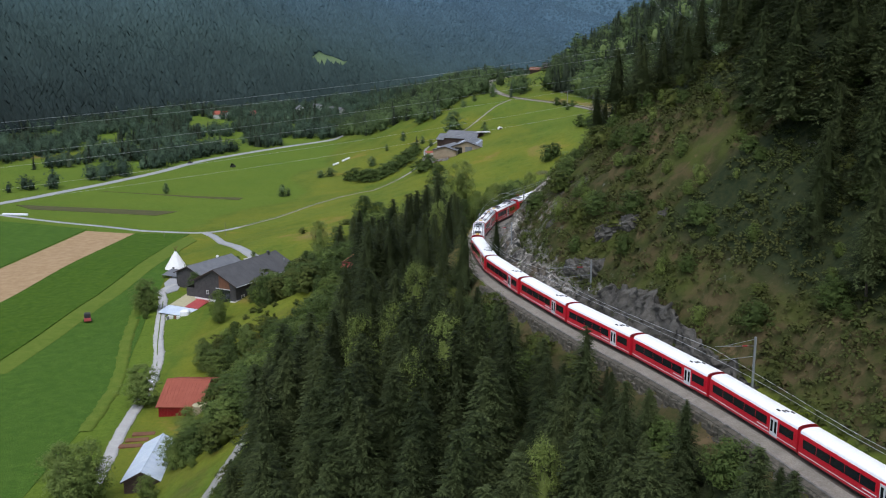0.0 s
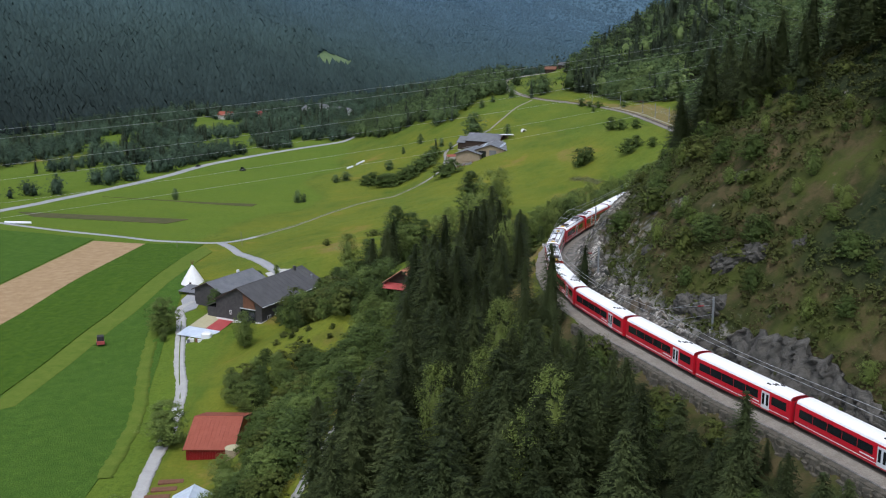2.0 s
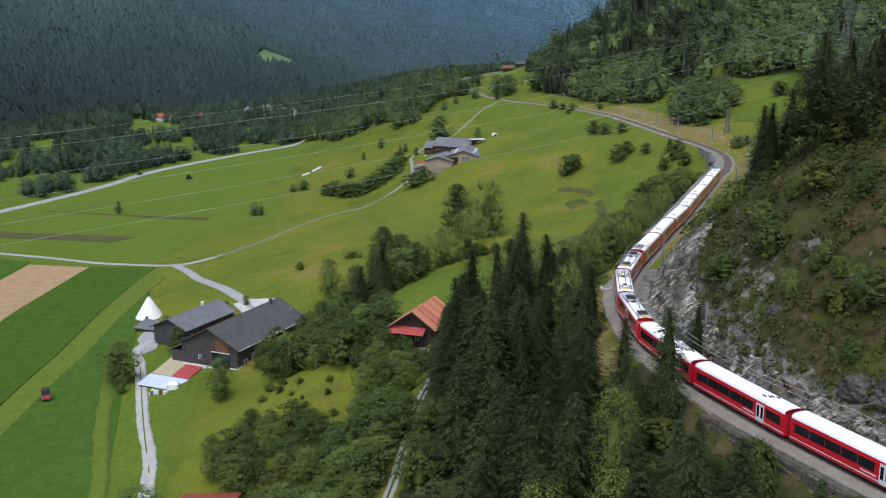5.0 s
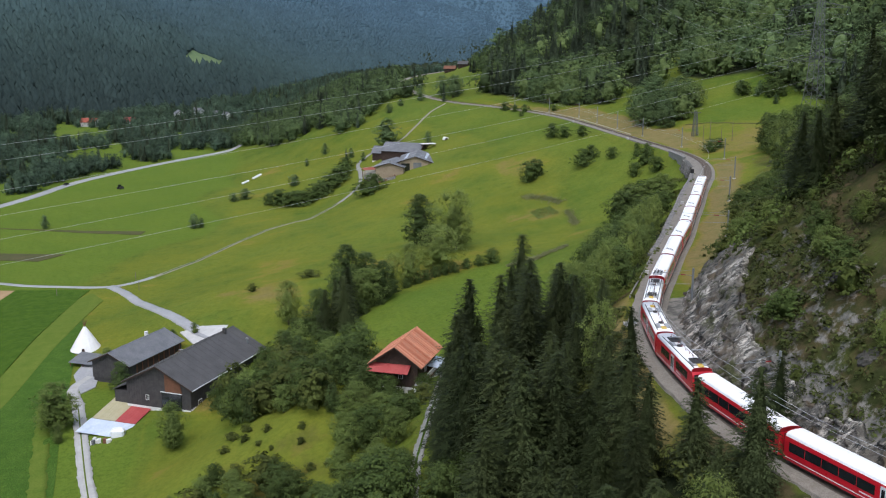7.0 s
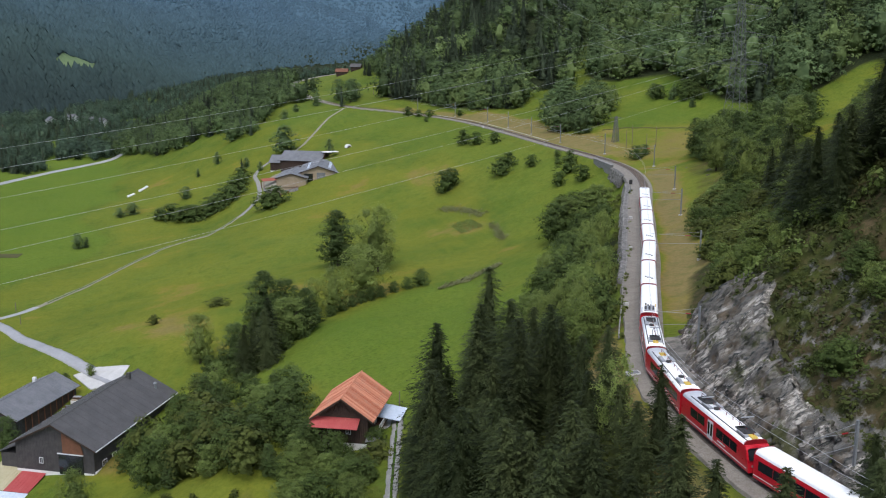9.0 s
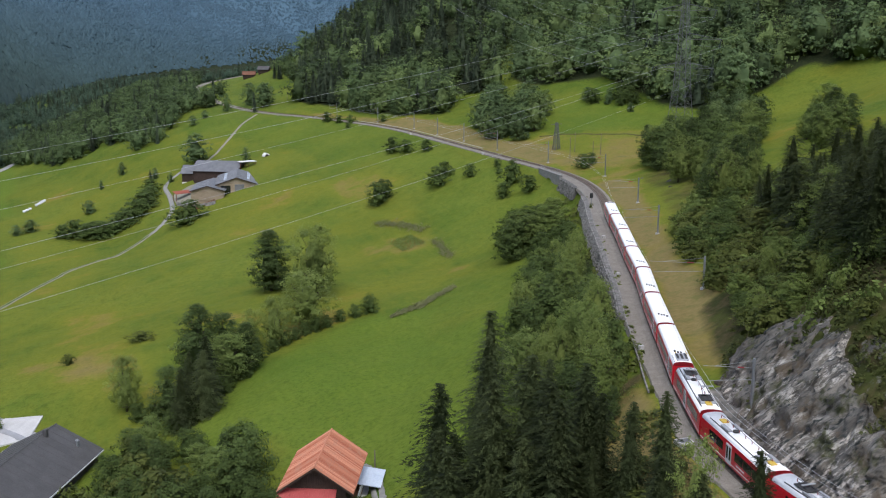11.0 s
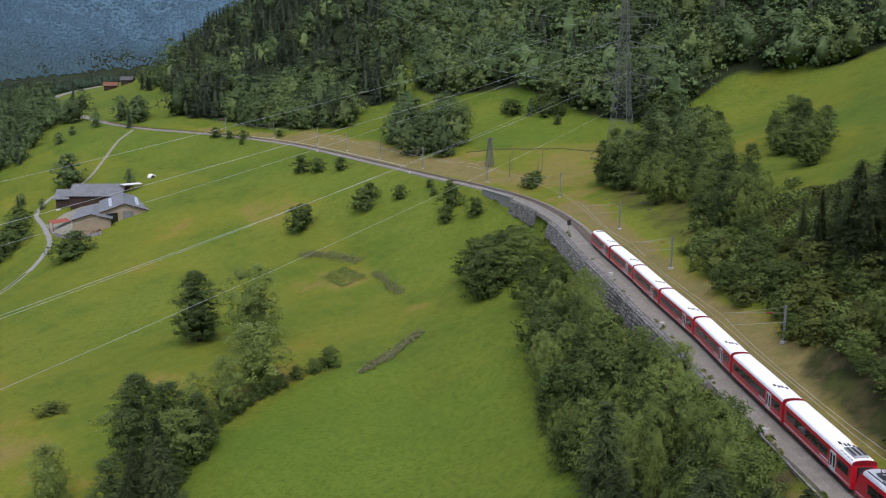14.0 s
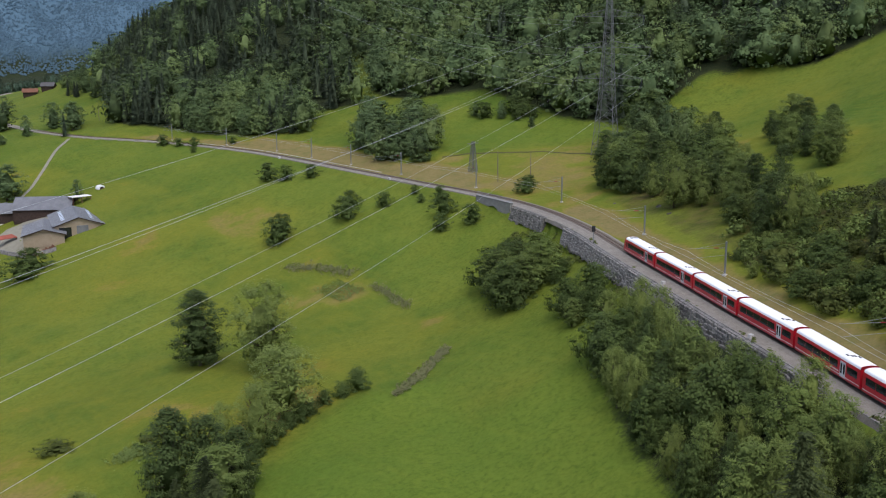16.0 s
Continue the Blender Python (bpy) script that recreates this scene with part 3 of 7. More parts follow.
def inside(x, y, corners):
    """Whether points lie in a plan outline."""
    x, y = np.asarray(x), np.asarray(y)
    hit = np.zeros(x.shape, bool)
    for (ax, ay), (bx, by) in zip(corners, corners[1:] + corners[:1]):
        hit ^= ((ay > y) != (by > y)) & (x < (bx - ax) * (y - ay) / (by - ay + 1e-12) + ax)
    return hit


CHALET_MEADOW = [(-36, 300), (-28, 283), (-8, 283), (-8, 262), (4, 275), (22, 300), (38, 330), (52, 352), (66, 378), (72, 400), (60, 430), (20, 385), (-6, 345), (-24, 325)]
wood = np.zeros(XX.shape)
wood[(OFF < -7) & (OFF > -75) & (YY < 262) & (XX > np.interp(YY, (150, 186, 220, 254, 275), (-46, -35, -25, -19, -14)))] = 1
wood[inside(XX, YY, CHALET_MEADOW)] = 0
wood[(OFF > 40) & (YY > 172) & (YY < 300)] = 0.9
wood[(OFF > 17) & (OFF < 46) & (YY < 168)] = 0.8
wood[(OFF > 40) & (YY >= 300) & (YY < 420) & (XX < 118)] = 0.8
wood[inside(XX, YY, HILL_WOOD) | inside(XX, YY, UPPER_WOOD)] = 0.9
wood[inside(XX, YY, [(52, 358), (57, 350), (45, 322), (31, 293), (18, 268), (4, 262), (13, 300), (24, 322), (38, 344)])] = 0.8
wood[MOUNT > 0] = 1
wood[(YY > 1000) & (XX > -60) & (OFF < -12)] = 1
UP_MEADOW = [(194, 469), (123, 378), (96, 345), (104, 334), (126, 351), (162, 373), (240, 446), (236, 475), (218, 485)]
wood[inside(XX, YY, UP_MEADOW)] = 0
dry = np.zeros(XX.shape)
dry[(OFF > 2) & (OFF < 11) & (YY > 258) & (YY < 720)] = 1.0
dry[(OFF > 3.5) & (OFF < 9) & (YY >= 262) & (YY < 290)] = 0.8
dry[(OFF < -4) & (OFF > -14) & (YY > 225) & (YY < 275)] = 0.7
dry[inside(XX, YY, [(-75, 424), (-66, 395), (-52, 380), (-40, 376), (-38, 396), (-48, 408), (-62, 414)])] = 0.68
dry[(OFF > 3) & (OFF < 42) & (YY > 420) & (YY < 470)] = 0.62
dry[inside(XX, YY, [(20, 450), (45, 440), (60, 480), (70, 530), (50, 540), (30, 500)])] = 0.5
slope_meadow = (OFF < -42) & (YY > 352) & (YY < 760) & (ZZ > -1.5)
dry[slope_meadow] = np.maximum(dry, 0.5)[slope_meadow]
upper_meadow = (OFF < -8) & (OFF >= -42) & (YY > 352) & (YY < 760)
dry[upper_meadow] = np.maximum(dry, 0.16)[upper_meadow]
dry[(OFF < -30) & (XX > -75) & (XX < -20) & (YY > 180) & (YY < 330)] = 0.56
dry[(OFF > 14) & (OFF < 45) & (YY > 465) & (YY < 520)] = 0.6
dry[inside(XX, YY, [(42, 515), (52, 512), (64, 534), (66, 552), (50, 560), (44, 545)])] = 0.7
dry[inside(XX, YY, [(30, 462), (40, 444), (52, 440), (56, 450), (46, 462), (40, 474)])] = 0.75
dry[inside(XX, YY, [(36, 402), (48, 398), (54, 412), (46, 418)])] = 0.6
dry[inside(XX, YY, [(104, 462), (112, 500), (122, 512), (150, 512), (172, 478), (150, 450), (118, 436)])] = 0.74
dry[(OFF > 3) & (OFF < 18) & (YY > 480) & (YY < 640)] = 1.0
dry[(XX < -60) & (YY > 150) & (YY < 1600) & (ZZ < 0.5) & (dry < 0.4)] = -0.3
dry[inside(XX, YY, [(-345, 770), (-318, 772), (-262, 842), (-250, 828), (-300, 752), (-330, 740)])] = 0.8
dry[inside(XX, YY, [(-36, 300), (-28, 283), (-8, 283), (4, 275), (22, 300), (38, 330), (46, 350), (36, 376), (16, 387), (0, 383), (-18, 369), (-34, 350), (-36, 330)])] = -0.24
dry[inside(XX, YY, [(-38, 302), (-29, 283), (-25, 300), (-23, 324), (-30, 320)])] = 0.7
dry[upper_meadow & (dry < 0.3)] = -0.08
dry[inside(XX, YY, [(128, 512), (146, 500), (172, 470), (182, 488), (170, 520), (158, 556), (140, 560), (128, 540)])] = -0.15
# on the mountain, dry picks the forest floor with the painted haze
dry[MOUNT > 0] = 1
rockw = np.zeros(XX.shape)
rockw[(OFF > 8) & (OFF < 45) & (YY < 262)] = 0.27
rockw[(OFF > 7) & (OFF < 15) & (YY > 205) & (YY < 260)] = 0.42
rockw[(OFF > 10) & (OFF < 21) & (YY > 196) & (YY < 236)] = 0.5
rockw[(OFF > 1) & (OFF < 9) & (YY > 150) & (YY < 256)] = 1.0
scrub = np.zeros(XX.shape)
scrub[(OFF > 7) & (OFF < 140) & (YY < 285)] = 1
scrub[(OFF > 13) & (OFF < 60) & (YY >= 285) & (YY < 420)] = 0.45
scrub[inside(XX, YY, UP_MEADOW)] = 0
dry[inside(XX, YY, UP_MEADOW)] = 0.42
dry[(OFF > 10) & (OFF < 30) & (YY >= 275) & (YY < 420)] = 0.55
scrub[(OFF < -2.5) & (OFF > -13) & (YY < 268)] = 0.9
rusty = (OFF < -3) & (OFF > -11) & (YY > 200) & (YY < 264)
scrub[rusty], dry[rusty], wood[rusty] = 0.15, 1.1, 0.0
scrub[(OFF < -25) & (XX > -68) & (YY > 150) & (YY < 286) & (XX < np.interp(YY, (150, 186, 220, 254, 286), (-40, -30, -20, -14, -12)))] = 0.32


def eased(a, passes=2):
    """A cover with its edges softened."""
    for _ in range(passes):
        p = np.pad(a, 1, mode="edge")
        a = (p[1:-1, 1:-1] * 2 + p[:-2, 1:-1] + p[2:, 1:-1] + p[1:-1, :-2] + p[1:-1, 2:]) / 6
    return a


wood, dry, rockw, scrub = eased(wood), eased(dry), eased(rockw), eased(scrub)
n_x, n_y = len(GX), len(GY)
idx = np.arange(n_x * n_y).reshape(n_y, n_x)
quads = np.stack([idx[:-1, :-1], idx[:-1, 1:], idx[1:, 1:], idx[1:, :-1]], -1).reshape(-1, 4)
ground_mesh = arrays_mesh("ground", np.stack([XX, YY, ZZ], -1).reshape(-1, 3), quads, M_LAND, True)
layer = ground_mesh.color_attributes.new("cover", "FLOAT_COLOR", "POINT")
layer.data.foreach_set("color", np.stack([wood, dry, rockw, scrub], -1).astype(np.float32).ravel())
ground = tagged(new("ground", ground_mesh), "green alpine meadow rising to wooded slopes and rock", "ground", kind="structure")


def ribbon(name, points, width, material, label, category, lift=0.16, step=2.0, across=4, crown=0.06, ragged=0.0):
    """A road or path laid on the ground."""
    line = spline(points, step)
    way = np.gradient(line, axis=0)
    way /= np.linalg.norm(way, axis=1)[:, None] + 1e-9
    side = np.stack([way[:, 1], -way[:, 0]], 1)
    u = np.linspace(-1, 1, across + 1)
    wob = 1 + 0.03 * np.sin(np.arange(len(line)) * 0.9) + 0.03 * np.sin(np.arange(len(line)) * 2.3)
    k_ = np.arange(len(line))[:, None]
    worn = 1 + ragged * (np.sin(k_ * 1.7 + 3 * u) + np.sin(k_ * 0.61 + 2 * u + 1) + np.sin(k_ * 2.9 - 4 * u)) / 2
    x = line[:, :1] + side[:, :1] * u * (width / 2 * wob)[:, None] * worn
    y = line[:, 1:] + side[:, 1:] * u * (width / 2 * wob)[:, None] * worn
    z = surface(x, y)
    z = np.maximum(z, z.mean(1, keepdims=True) * 0.6 + z * 0.4) + lift + crown * (1 - u ** 2)
    low = surface(x[:, [0, -1]], y[:, [0, -1]]) - 0.4
    x, y, z = np.c_[x[:, :1], x, x[:, -1:]], np.c_[y[:, :1], y, y[:, -1:]], np.c_[low[:, :1], z, low[:, 1:]]
    k = np.arange(x.size).reshape(x.shape)
    f = np.stack([k[:-1, :-1], k[:-1, 1:], k[1:, 1:], k[1:, :-1]], -1).reshape(-1, 4)
    return tagged(new(name, arrays_mesh(name, np.stack([x, y, z], -1).reshape(-1, 3), f, material)), label, category, kind="structure")


def patch(name, corners, material, label, rise=0.25, cell=3.0, rough=0.0):
    """A field laid on the ground, with its own edge."""
    c = np.array(corners, float)
    (x0, y0), (x1, y1) = c.min(0), c.max(0)
    bm = bmesh.new()
    bm.faces.new([bm.verts.new((x, y, 0)) for x, y in corners])
    for axis, lo, hi in ((0, x0, x1), (1, y0, y1)):
        for at in np.arange(math.ceil(lo / cell) * cell, hi, cell):
            co, no = [0, 0, 0], [0, 0, 0]
            co[axis], no[axis] = at, 1
            bmesh.ops.bisect_plane(bm, geom=bm.verts[:] + bm.edges[:] + bm.faces[:], plane_co=co, plane_no=no)
    rim = [e for e in bm.edges if e.is_boundary]
    skirt = bmesh.ops.extrude_edge_only(bm, edges=rim)["geom"]
    low = {v for v in skirt if isinstance(v, bmesh.types.BMVert)}
    for v in bm.verts:
        z = float(surface(v.co.x, v.co.y))
        v.co.z = z - 0.3 if v in low else z + rise + rough * noise.noise(Vector((v.co.x * 0.4, v.co.y * 0.4, 0)))
    bmesh.ops.recalc_face_normals(bm, faces=bm.faces[:])
    me = bpy.data.meshes.new(name)
    bm.to_mesh(me), bm.free()
    me.materials.append(material)
    return tagged(new(name, me), label, "field", kind="structure")


patch("field_stubble", [(-240, 300), (-190, 336), (-156, 336), (-146, 466), (-171, 472), (-178, 386), (-240, 335)], M_STUBBLE, "pale bare strip of harvested field", 0.1)
patch("field_crop", [(-180, 240), (-128, 276), (-119, 446), (-118, 458), (-145.5, 466), (-155.5, 336), (-180, 318)], M_CROP, "tall dark green crop in a long strip", 0.24, 3.0, 0.25)
patch("field_grass", [(-180, 170), (-84, 170), (-86, 260), (-99, 330), (-112, 420), (-118, 440), (-127.4, 276), (-180, 239.6)], M_GRASSFIELD, "short bright green field beside the lane", 0.14, 3.0, 0.1)
patch("field_west", [(-300, 380), (-240, 336), (-179, 386), (-172, 476), (-200, 488), (-300, 520)], M_GRASSFIELD, "smooth green field beyond the bare strip", 0.22)
patch("mown_strip", [(-128, 262), (-121, 268), (-110, 440), (-116, 452), (-119, 446), (-127, 277)], M_MOWN, "yellowish mown strip between two fields", 0.2, 2.0)
patch("soil_strip", [(-236, 546), (-142, 527), (-150, 515), (-222, 532)], M_SOIL, "dark cut strip in the meadow", 0.2)
patch("soil_strip", [(-209, 598), (-116, 572), (-117, 564), (-166, 584)], M_SOIL, "narrow dark cut strip in the meadow", 0.2)
ribbon("road_lane", [(-70, 160), (-72, 200), (-75, 225), (-79, 268), (-87, 298), (-97, 339), (-101, 352), (-98, 361)], 3.0, M_GRAVEL, "pale gravel farm lane", "road", 0.18, 1.0, ragged=0.1)
ribbon("road_field", [(-300, 552), (-231, 514), (-196, 496), (-165, 483), (-135, 469), (-111, 461), (-97, 473)], 2.5, M_ASPHALT, "narrow grey field road along the meadow", "road")
ribbon("track_meadow", [(-100, 470.5), (-97, 473), (-80, 503), (-64, 530), (-56, 545), (-39, 555), (-23, 575)], 2.1, M_DIRT, "worn earth track across the meadow", "road", 0.15, 1.5, ragged=0.16)
ribbon("meadow_grass", [(-95, 476), (-80, 503), (-64, 530), (-56, 545), (-39, 555), (-26, 571)], 0.7, M_CROP, "grass strip between the worn wheel tracks", "grass", 0.24, 1.5, 2, 0.02, 0.2)
ribbon("road_farm", [(-26, 571), (-23, 575), (-15, 595), (-13, 626), (-13, 645), (-6, 660), (4, 667)], 1.9, M_TRACK, "narrow pale track climbing to the farm", "road", 0.16, 1.0, ragged=0.14)
ribbon("track_upper", [(8, 664), (16, 674), (25, 689), (37, 712), (46, 728)], 1.5, M_DIRT, "faint worn dirt track in the meadow", "road", 0.1)
ribbon("road_barn", [(-112, 462), (-104, 448), (-96, 430), (-84, 402), (-74, 384), (-66, 372)], 3.6, M_ASPHALT, "grey road leading down to the barns", "road", 0.2, 1.0, ragged=0.06)
ribbon("road_valley", [(-330, 380), (-247, 549), (-231, 587), (-213, 631), (-196, 682), (-185, 731), (-170, 770), (-140, 830), (-105, 880), (-80, 930)], 6.5, M_ASPHALT, "pale grey valley road", "road")
ribbon("path_wood", [(-48, 150), (-42, 170), (-37, 186), (-31, 204), (-27, 220), (-24, 240), (-21, 254), (-16, 275), (-12, 292), (-12, 301)], 1.9, M_TRACK, "gravel track through the trees to the chalet", "road", 0.2, 0.8, ragged=0.14)
ribbon("path_grass", [(-37, 186), (-31, 204), (-27, 220), (-24, 240), (-21, 254), (-16, 275), (-12, 292)], 0.4, M_CROP, "grass strip along the middle of the track", "grass", 0.29, 0.8, 2, 0.02, 0.3)
ribbon("field_scarp", [(122, 516), (131, 508), (143, 489), (151, 469), (158, 456)], 1.0, M_SOIL, "dark earth edge between two upper fields", "field", 0.14, 1.5, 3, 0.1, 0.3)
ribbon("mown_edge", [(-84, 225), (-88, 262), (-97, 300), (-106, 345)], 3.6, M_MOWN, "yellowish mown edge along the field", "field", 0.19, 1.5, 3, 0.02, 0.2)
patch("lane_yard", [(-103, 362), (-102, 369), (-99.5, 372), (-96.5, 366), (-95.6, 353), (-98.5, 349)], M_ASPHALT, "grey asphalt yard at the end of the lane", 0.22, 2.0)
ribbon("lane_grass", [(-79, 268), (-87, 298), (-97, 339)], 0.3, M_MOWN, "grass strip between the lane's wheel tracks", "grass", 0.27, 2.0, 2, 0.02)
patch("farm_yard", [(-12, 606), (-7, 592), (0, 587), (18, 590), (22, 616), (16, 628), (-4, 630), (-12, 624)], M_DIRT, "worn earth yard between the farm buildings", 0.15)
patch("mountain_clearing", [(-200, 1478), (-189, 1472), (-162, 1578), (-165, 1655), (-180, 1590)], M_CLEARING, "light green clearing in the mountain forest", 1.5, 12.0)
patch("field_far", [(-100, 1455), (-63, 1385), (-46, 1520), (-50, 1585), (-78, 1580)], M_MOWN, "light green field far down the valley", 0.8, 12.0)
patch("field_river", [(-99, 985), (-78, 868), (-66, 876), (-65, 956), (-89, 1059)], M_MOWN, "light green field beside the river trees", 0.8, 12.0)
patch("field_village", [(-267, 1042), (-240, 973), (-230, 1027), (-255, 1091)], M_MOWN, "light green field by the village houses", 0.8, 12.0)
patch("barn_apron", [(-77.5, 382.5), (-71.5, 384), (-63.5, 379.5), (-66.5, 371.5), (-72.5, 372.5)], M_CONCRETE, "pale concrete apron behind the barn", 0.3, 2.0)
# ------------------------------------------------------------------ railway
def along(s, off=0.0, up=0.0):
    """A place on the line: metres from its start, metres to the hill's side, metres above the rails."""
    i = min(max(s, 0), len(LINE) - 2)
    k, w = int(i), i - int(i)
    p, r = LINE[k] * (1 - w) + LINE[k + 1] * w, LINE_RIGHT[k] * (1 - w) + LINE_RIGHT[k + 1] * w
    return Vector((p[0] + r[0] * off, p[1] + r[1] * off, TRACK_Z + up))


def chain(x, y):
    """How far along the line a place lies."""
    return float(beside([x], [y])[1][0])


def sweep(section, s0, s1, step, up=0.0):
    """A closed section (offset, height) drawn along the line."""
    g, n, at = Geo(), len(section), np.arange(s0, s1, step)
    for s in at:
        g.v += [tuple(along(s, o, h + up)) for o, h in section]
    for i in range(len(at) - 1):
        g.f += [(i * n + j, i * n + (j + 1) % n, (i + 1) * n + (j + 1) % n, (i + 1) * n + j) for j in range(n)]
    g.f += [tuple(range(n - 1, -1, -1)), tuple(range((len(at) - 1) * n, len(at) * n))]
    return g


def bed():
    """The ballast, its valley shoulder wider beside the rock cutting."""
    g = Geo()
    at = np.arange(60, 1350, 2.0)
    for s in at:
        e = float(np.interp(LINE[int(s)][1], (190, 215, 258, 285, 420, 470), (3.0, 3.1, 3.5, 4.6, 4.6, 3.1)))
        wob = 0.25 * math.sin(s * 0.7) + 0.2 * math.sin(s * 1.9)
        sec = [(-e - 0.3, -1.2), (-e + wob * 0.4, -0.34), (-2.3, -0.26), (-1.6, -0.06), (1.6, -0.06), (2.4, -0.24), (3.3 + wob * 0.4, -0.32), (3.8, -1.2)]
        g.v += [tuple(along(s, o, h)) for o, h in sec]
    n = 8
    for i in range(len(at) - 1):
        g.f += [(i * n + j, i * n + (j + 1) % n, (i + 1) * n + (j + 1) % n, (i + 1) * n + j) for j in range(n)]
    return g


trackbed = tagged(part("trackbed", bed(), M_BALLAST), "grey stone ballast bed of a single railway track", "railway", kind="structure")
track = thing("railway_track", "single narrow-gauge railway track with steel rails", "railway track")
part("sleeper_bed", sweep([(-1.45, -0.2), (-1.25, -0.045), (1.25, -0.045), (1.45, -0.2)], 90, 900, 2.0), M_BED, track, "oily brown ballast between the sleepers")
for o in (-0.5, 0.5):
    part("rail", sweep([(o - 0.075, -0.1), (o - 0.04, 0.08), (o + 0.04, 0.08), (o + 0.075, -0.1)], 90, 900, 2.0), M_RUST, track, "worn steel rail")
ties = Geo()
for s in np.arange(300, 760, 0.68):
    i = int(s)
    ties.box(-0.12, 0.12, -0.95, 0.95, -0.1, 0.0, Matrix.Translation(along(s)) @ pose(0, 0, 0, 0, 0, math.degrees(math.atan2(LINE_DIR[i][1], LINE_DIR[i][0]))))
tagged(part("sleeper_row", ties, M_SLEEPER, track), "weathered dark sleepers under the rails", kind="stuff")
# ------------------------------------------------------------------ masonry below and beside the line
def rubble_wall(name, s0, s1, off, drop, label, seed, lean=0.25, stone=None):
    """A battered stone wall along the line, its stones as parts."""
    top = tagged(part(name, sweep([(off - 0.45 - lean * drop, -0.3 - drop), (off - 0.45, -0.32), (off + 0.5, -0.32), (off + 0.5, -0.3 - drop)], s0, s1, 2.0), stone or M_STONE), label, "retaining wall", kind="structure")
    q = random.Random(seed)
    shapes = []
    for k in range(5):
        g = Geo()
        g.box(-0.5, 0.5, -0.5, 0.5, -0.5, 0.5, bevel=0.12)
        g.v = [(x * q.uniform(0.85, 1.1), y * q.uniform(0.85, 1.1), z * q.uniform(0.85, 1.1)) for x, y, z in g.v]
        shapes.append(g.mesh("stone", stone or M_STONE))
    count, s = 0, s0 + 0.5
    rest = Geo()
    while s < s1 - 0.5:
        h = 0.0
        while h < drop:
            w, t = q.uniform(0.7, 1.5), q.uniform(0.5, 0.95)
            o = off - 0.5 - lean * h
            p = along(s + q.uniform(-0.3, 0.3), o, -0.45 - h - t / 2)
            i = int(s)
            turn = math.degrees(math.atan2(LINE_DIR[i][1], LINE_DIR[i][0])) + q.uniform(-10, 10)
            m = Matrix.Translation(p) @ pose(0, 0, 0, q.uniform(-8, 8), q.uniform(-8, 8), turn) @ Matrix.Diagonal((w, q.uniform(0.5, 0.8), t, 1))
            if count < 300:
                ob = new("stone", shapes[q.randrange(5)])
                ob.parent, ob.matrix_basis = top, m
            else:
                k = q.choice(shapes)
                rest.add([v.co[:] for v in k.vertices], [tuple(f.vertices) for f in k.polygons], m)
            count += 1
            h += t * 0.92
        s += q.uniform(0.95, 1.25)
    if rest.v:
        tagged(part("stones", rest, stone or M_STONE, top), "rough grey wall stones", kind="stuff")
    return top


WALL_FROM, WALL_TO = chain(36, 288), chain(87, 402)
rubble_wall("wall_upper", WALL_FROM, WALL_TO, -4.7, 3.6, "rough grey stone retaining wall below the track", 21)
rubble_wall("wall_lower", chain(60, 60), chain(12.5, 183), -3.7, 3.3, "tall dark mossy stone retaining wall below the track", 22, stone=M_OLDSTONE)
tagged(part("kerb_edge", sweep([(-3.3, -0.7), (-3.3, -0.22), (-3.06, -0.22), (-3.06, -0.7)], chain(60, 60), chain(14, 178), 2.0), M_STONE), "pale stone edging along the top of the wall", "kerb", kind="structure")
rubble_wall("wall_bridge", chain(91.5, 416), chain(96.5, 437), -4.6, 3.4, "grey stone abutment wall beside the bridge", 23)
# small arched bridge
s_b = chain(97.4, 446)
arch = Geo()
span, rise = 3.2, 2.6
ring = [(math.cos(a) * span, math.sin(a) * rise - 4.2) for a in np.linspace(math.pi, 0, 13)]
outline = [(-9, -4.6), (-span, -4.6)] + ring + [(span, -4.6), (9, -4.6), (9, 0.25), (-9, 0.25)]
arch.prism(outline, -0.5, 0.5, "y")
mid = along(s_b, -4.6)
i = int(s_b)
bridge = thing("bridge", "small grey stone arch bridge carrying the railway", "bridge", m=Matrix.Translation(mid) @ pose(0, 0, 0, 0, 0, math.degrees(math.atan2(LINE_DIR[i][1], LINE_DIR[i][0]))))
part("arch_wall", arch, M_BRIDGE, bridge)
part("coping", Geo().box(-9.2, 9.2, -0.65, 0.6, 0.25, 0.45, bevel=0.05), M_BRIDGE, bridge, "pale coping stones")
for x in np.arange(-9, 9.1, 1.5):
    part("post", Geo().tube((x, 0, 0.45), (x, 0, 1.5), 0.04), M_STEEL, bridge)
for z in (1.0, 1.5):
    part("rail_bar", Geo().tube((-9, 0, z), (9, 0, z), 0.035), M_STEEL, bridge)
# walkway edge beside the line
tagged(part("kerb_edge", sweep([(-4.5, -0.5), (-4.5, -0.2), (-4.3, -0.2), (-4.3, -0.5)], chain(19, 256), chain(90, 412), 2.0), M_STONE), "grey stone edging along the ballast", "kerb", kind="structure")
tagged(part("ditch_edge", sweep([(3.4, -0.5), (3.4, -0.02), (3.75, -0.02), (3.75, -0.5)], chain(95, 520), chain(80, 660), 3.0), M_CONCRETE), "low concrete edging on the hill side of the track", "kerb", kind="structure")


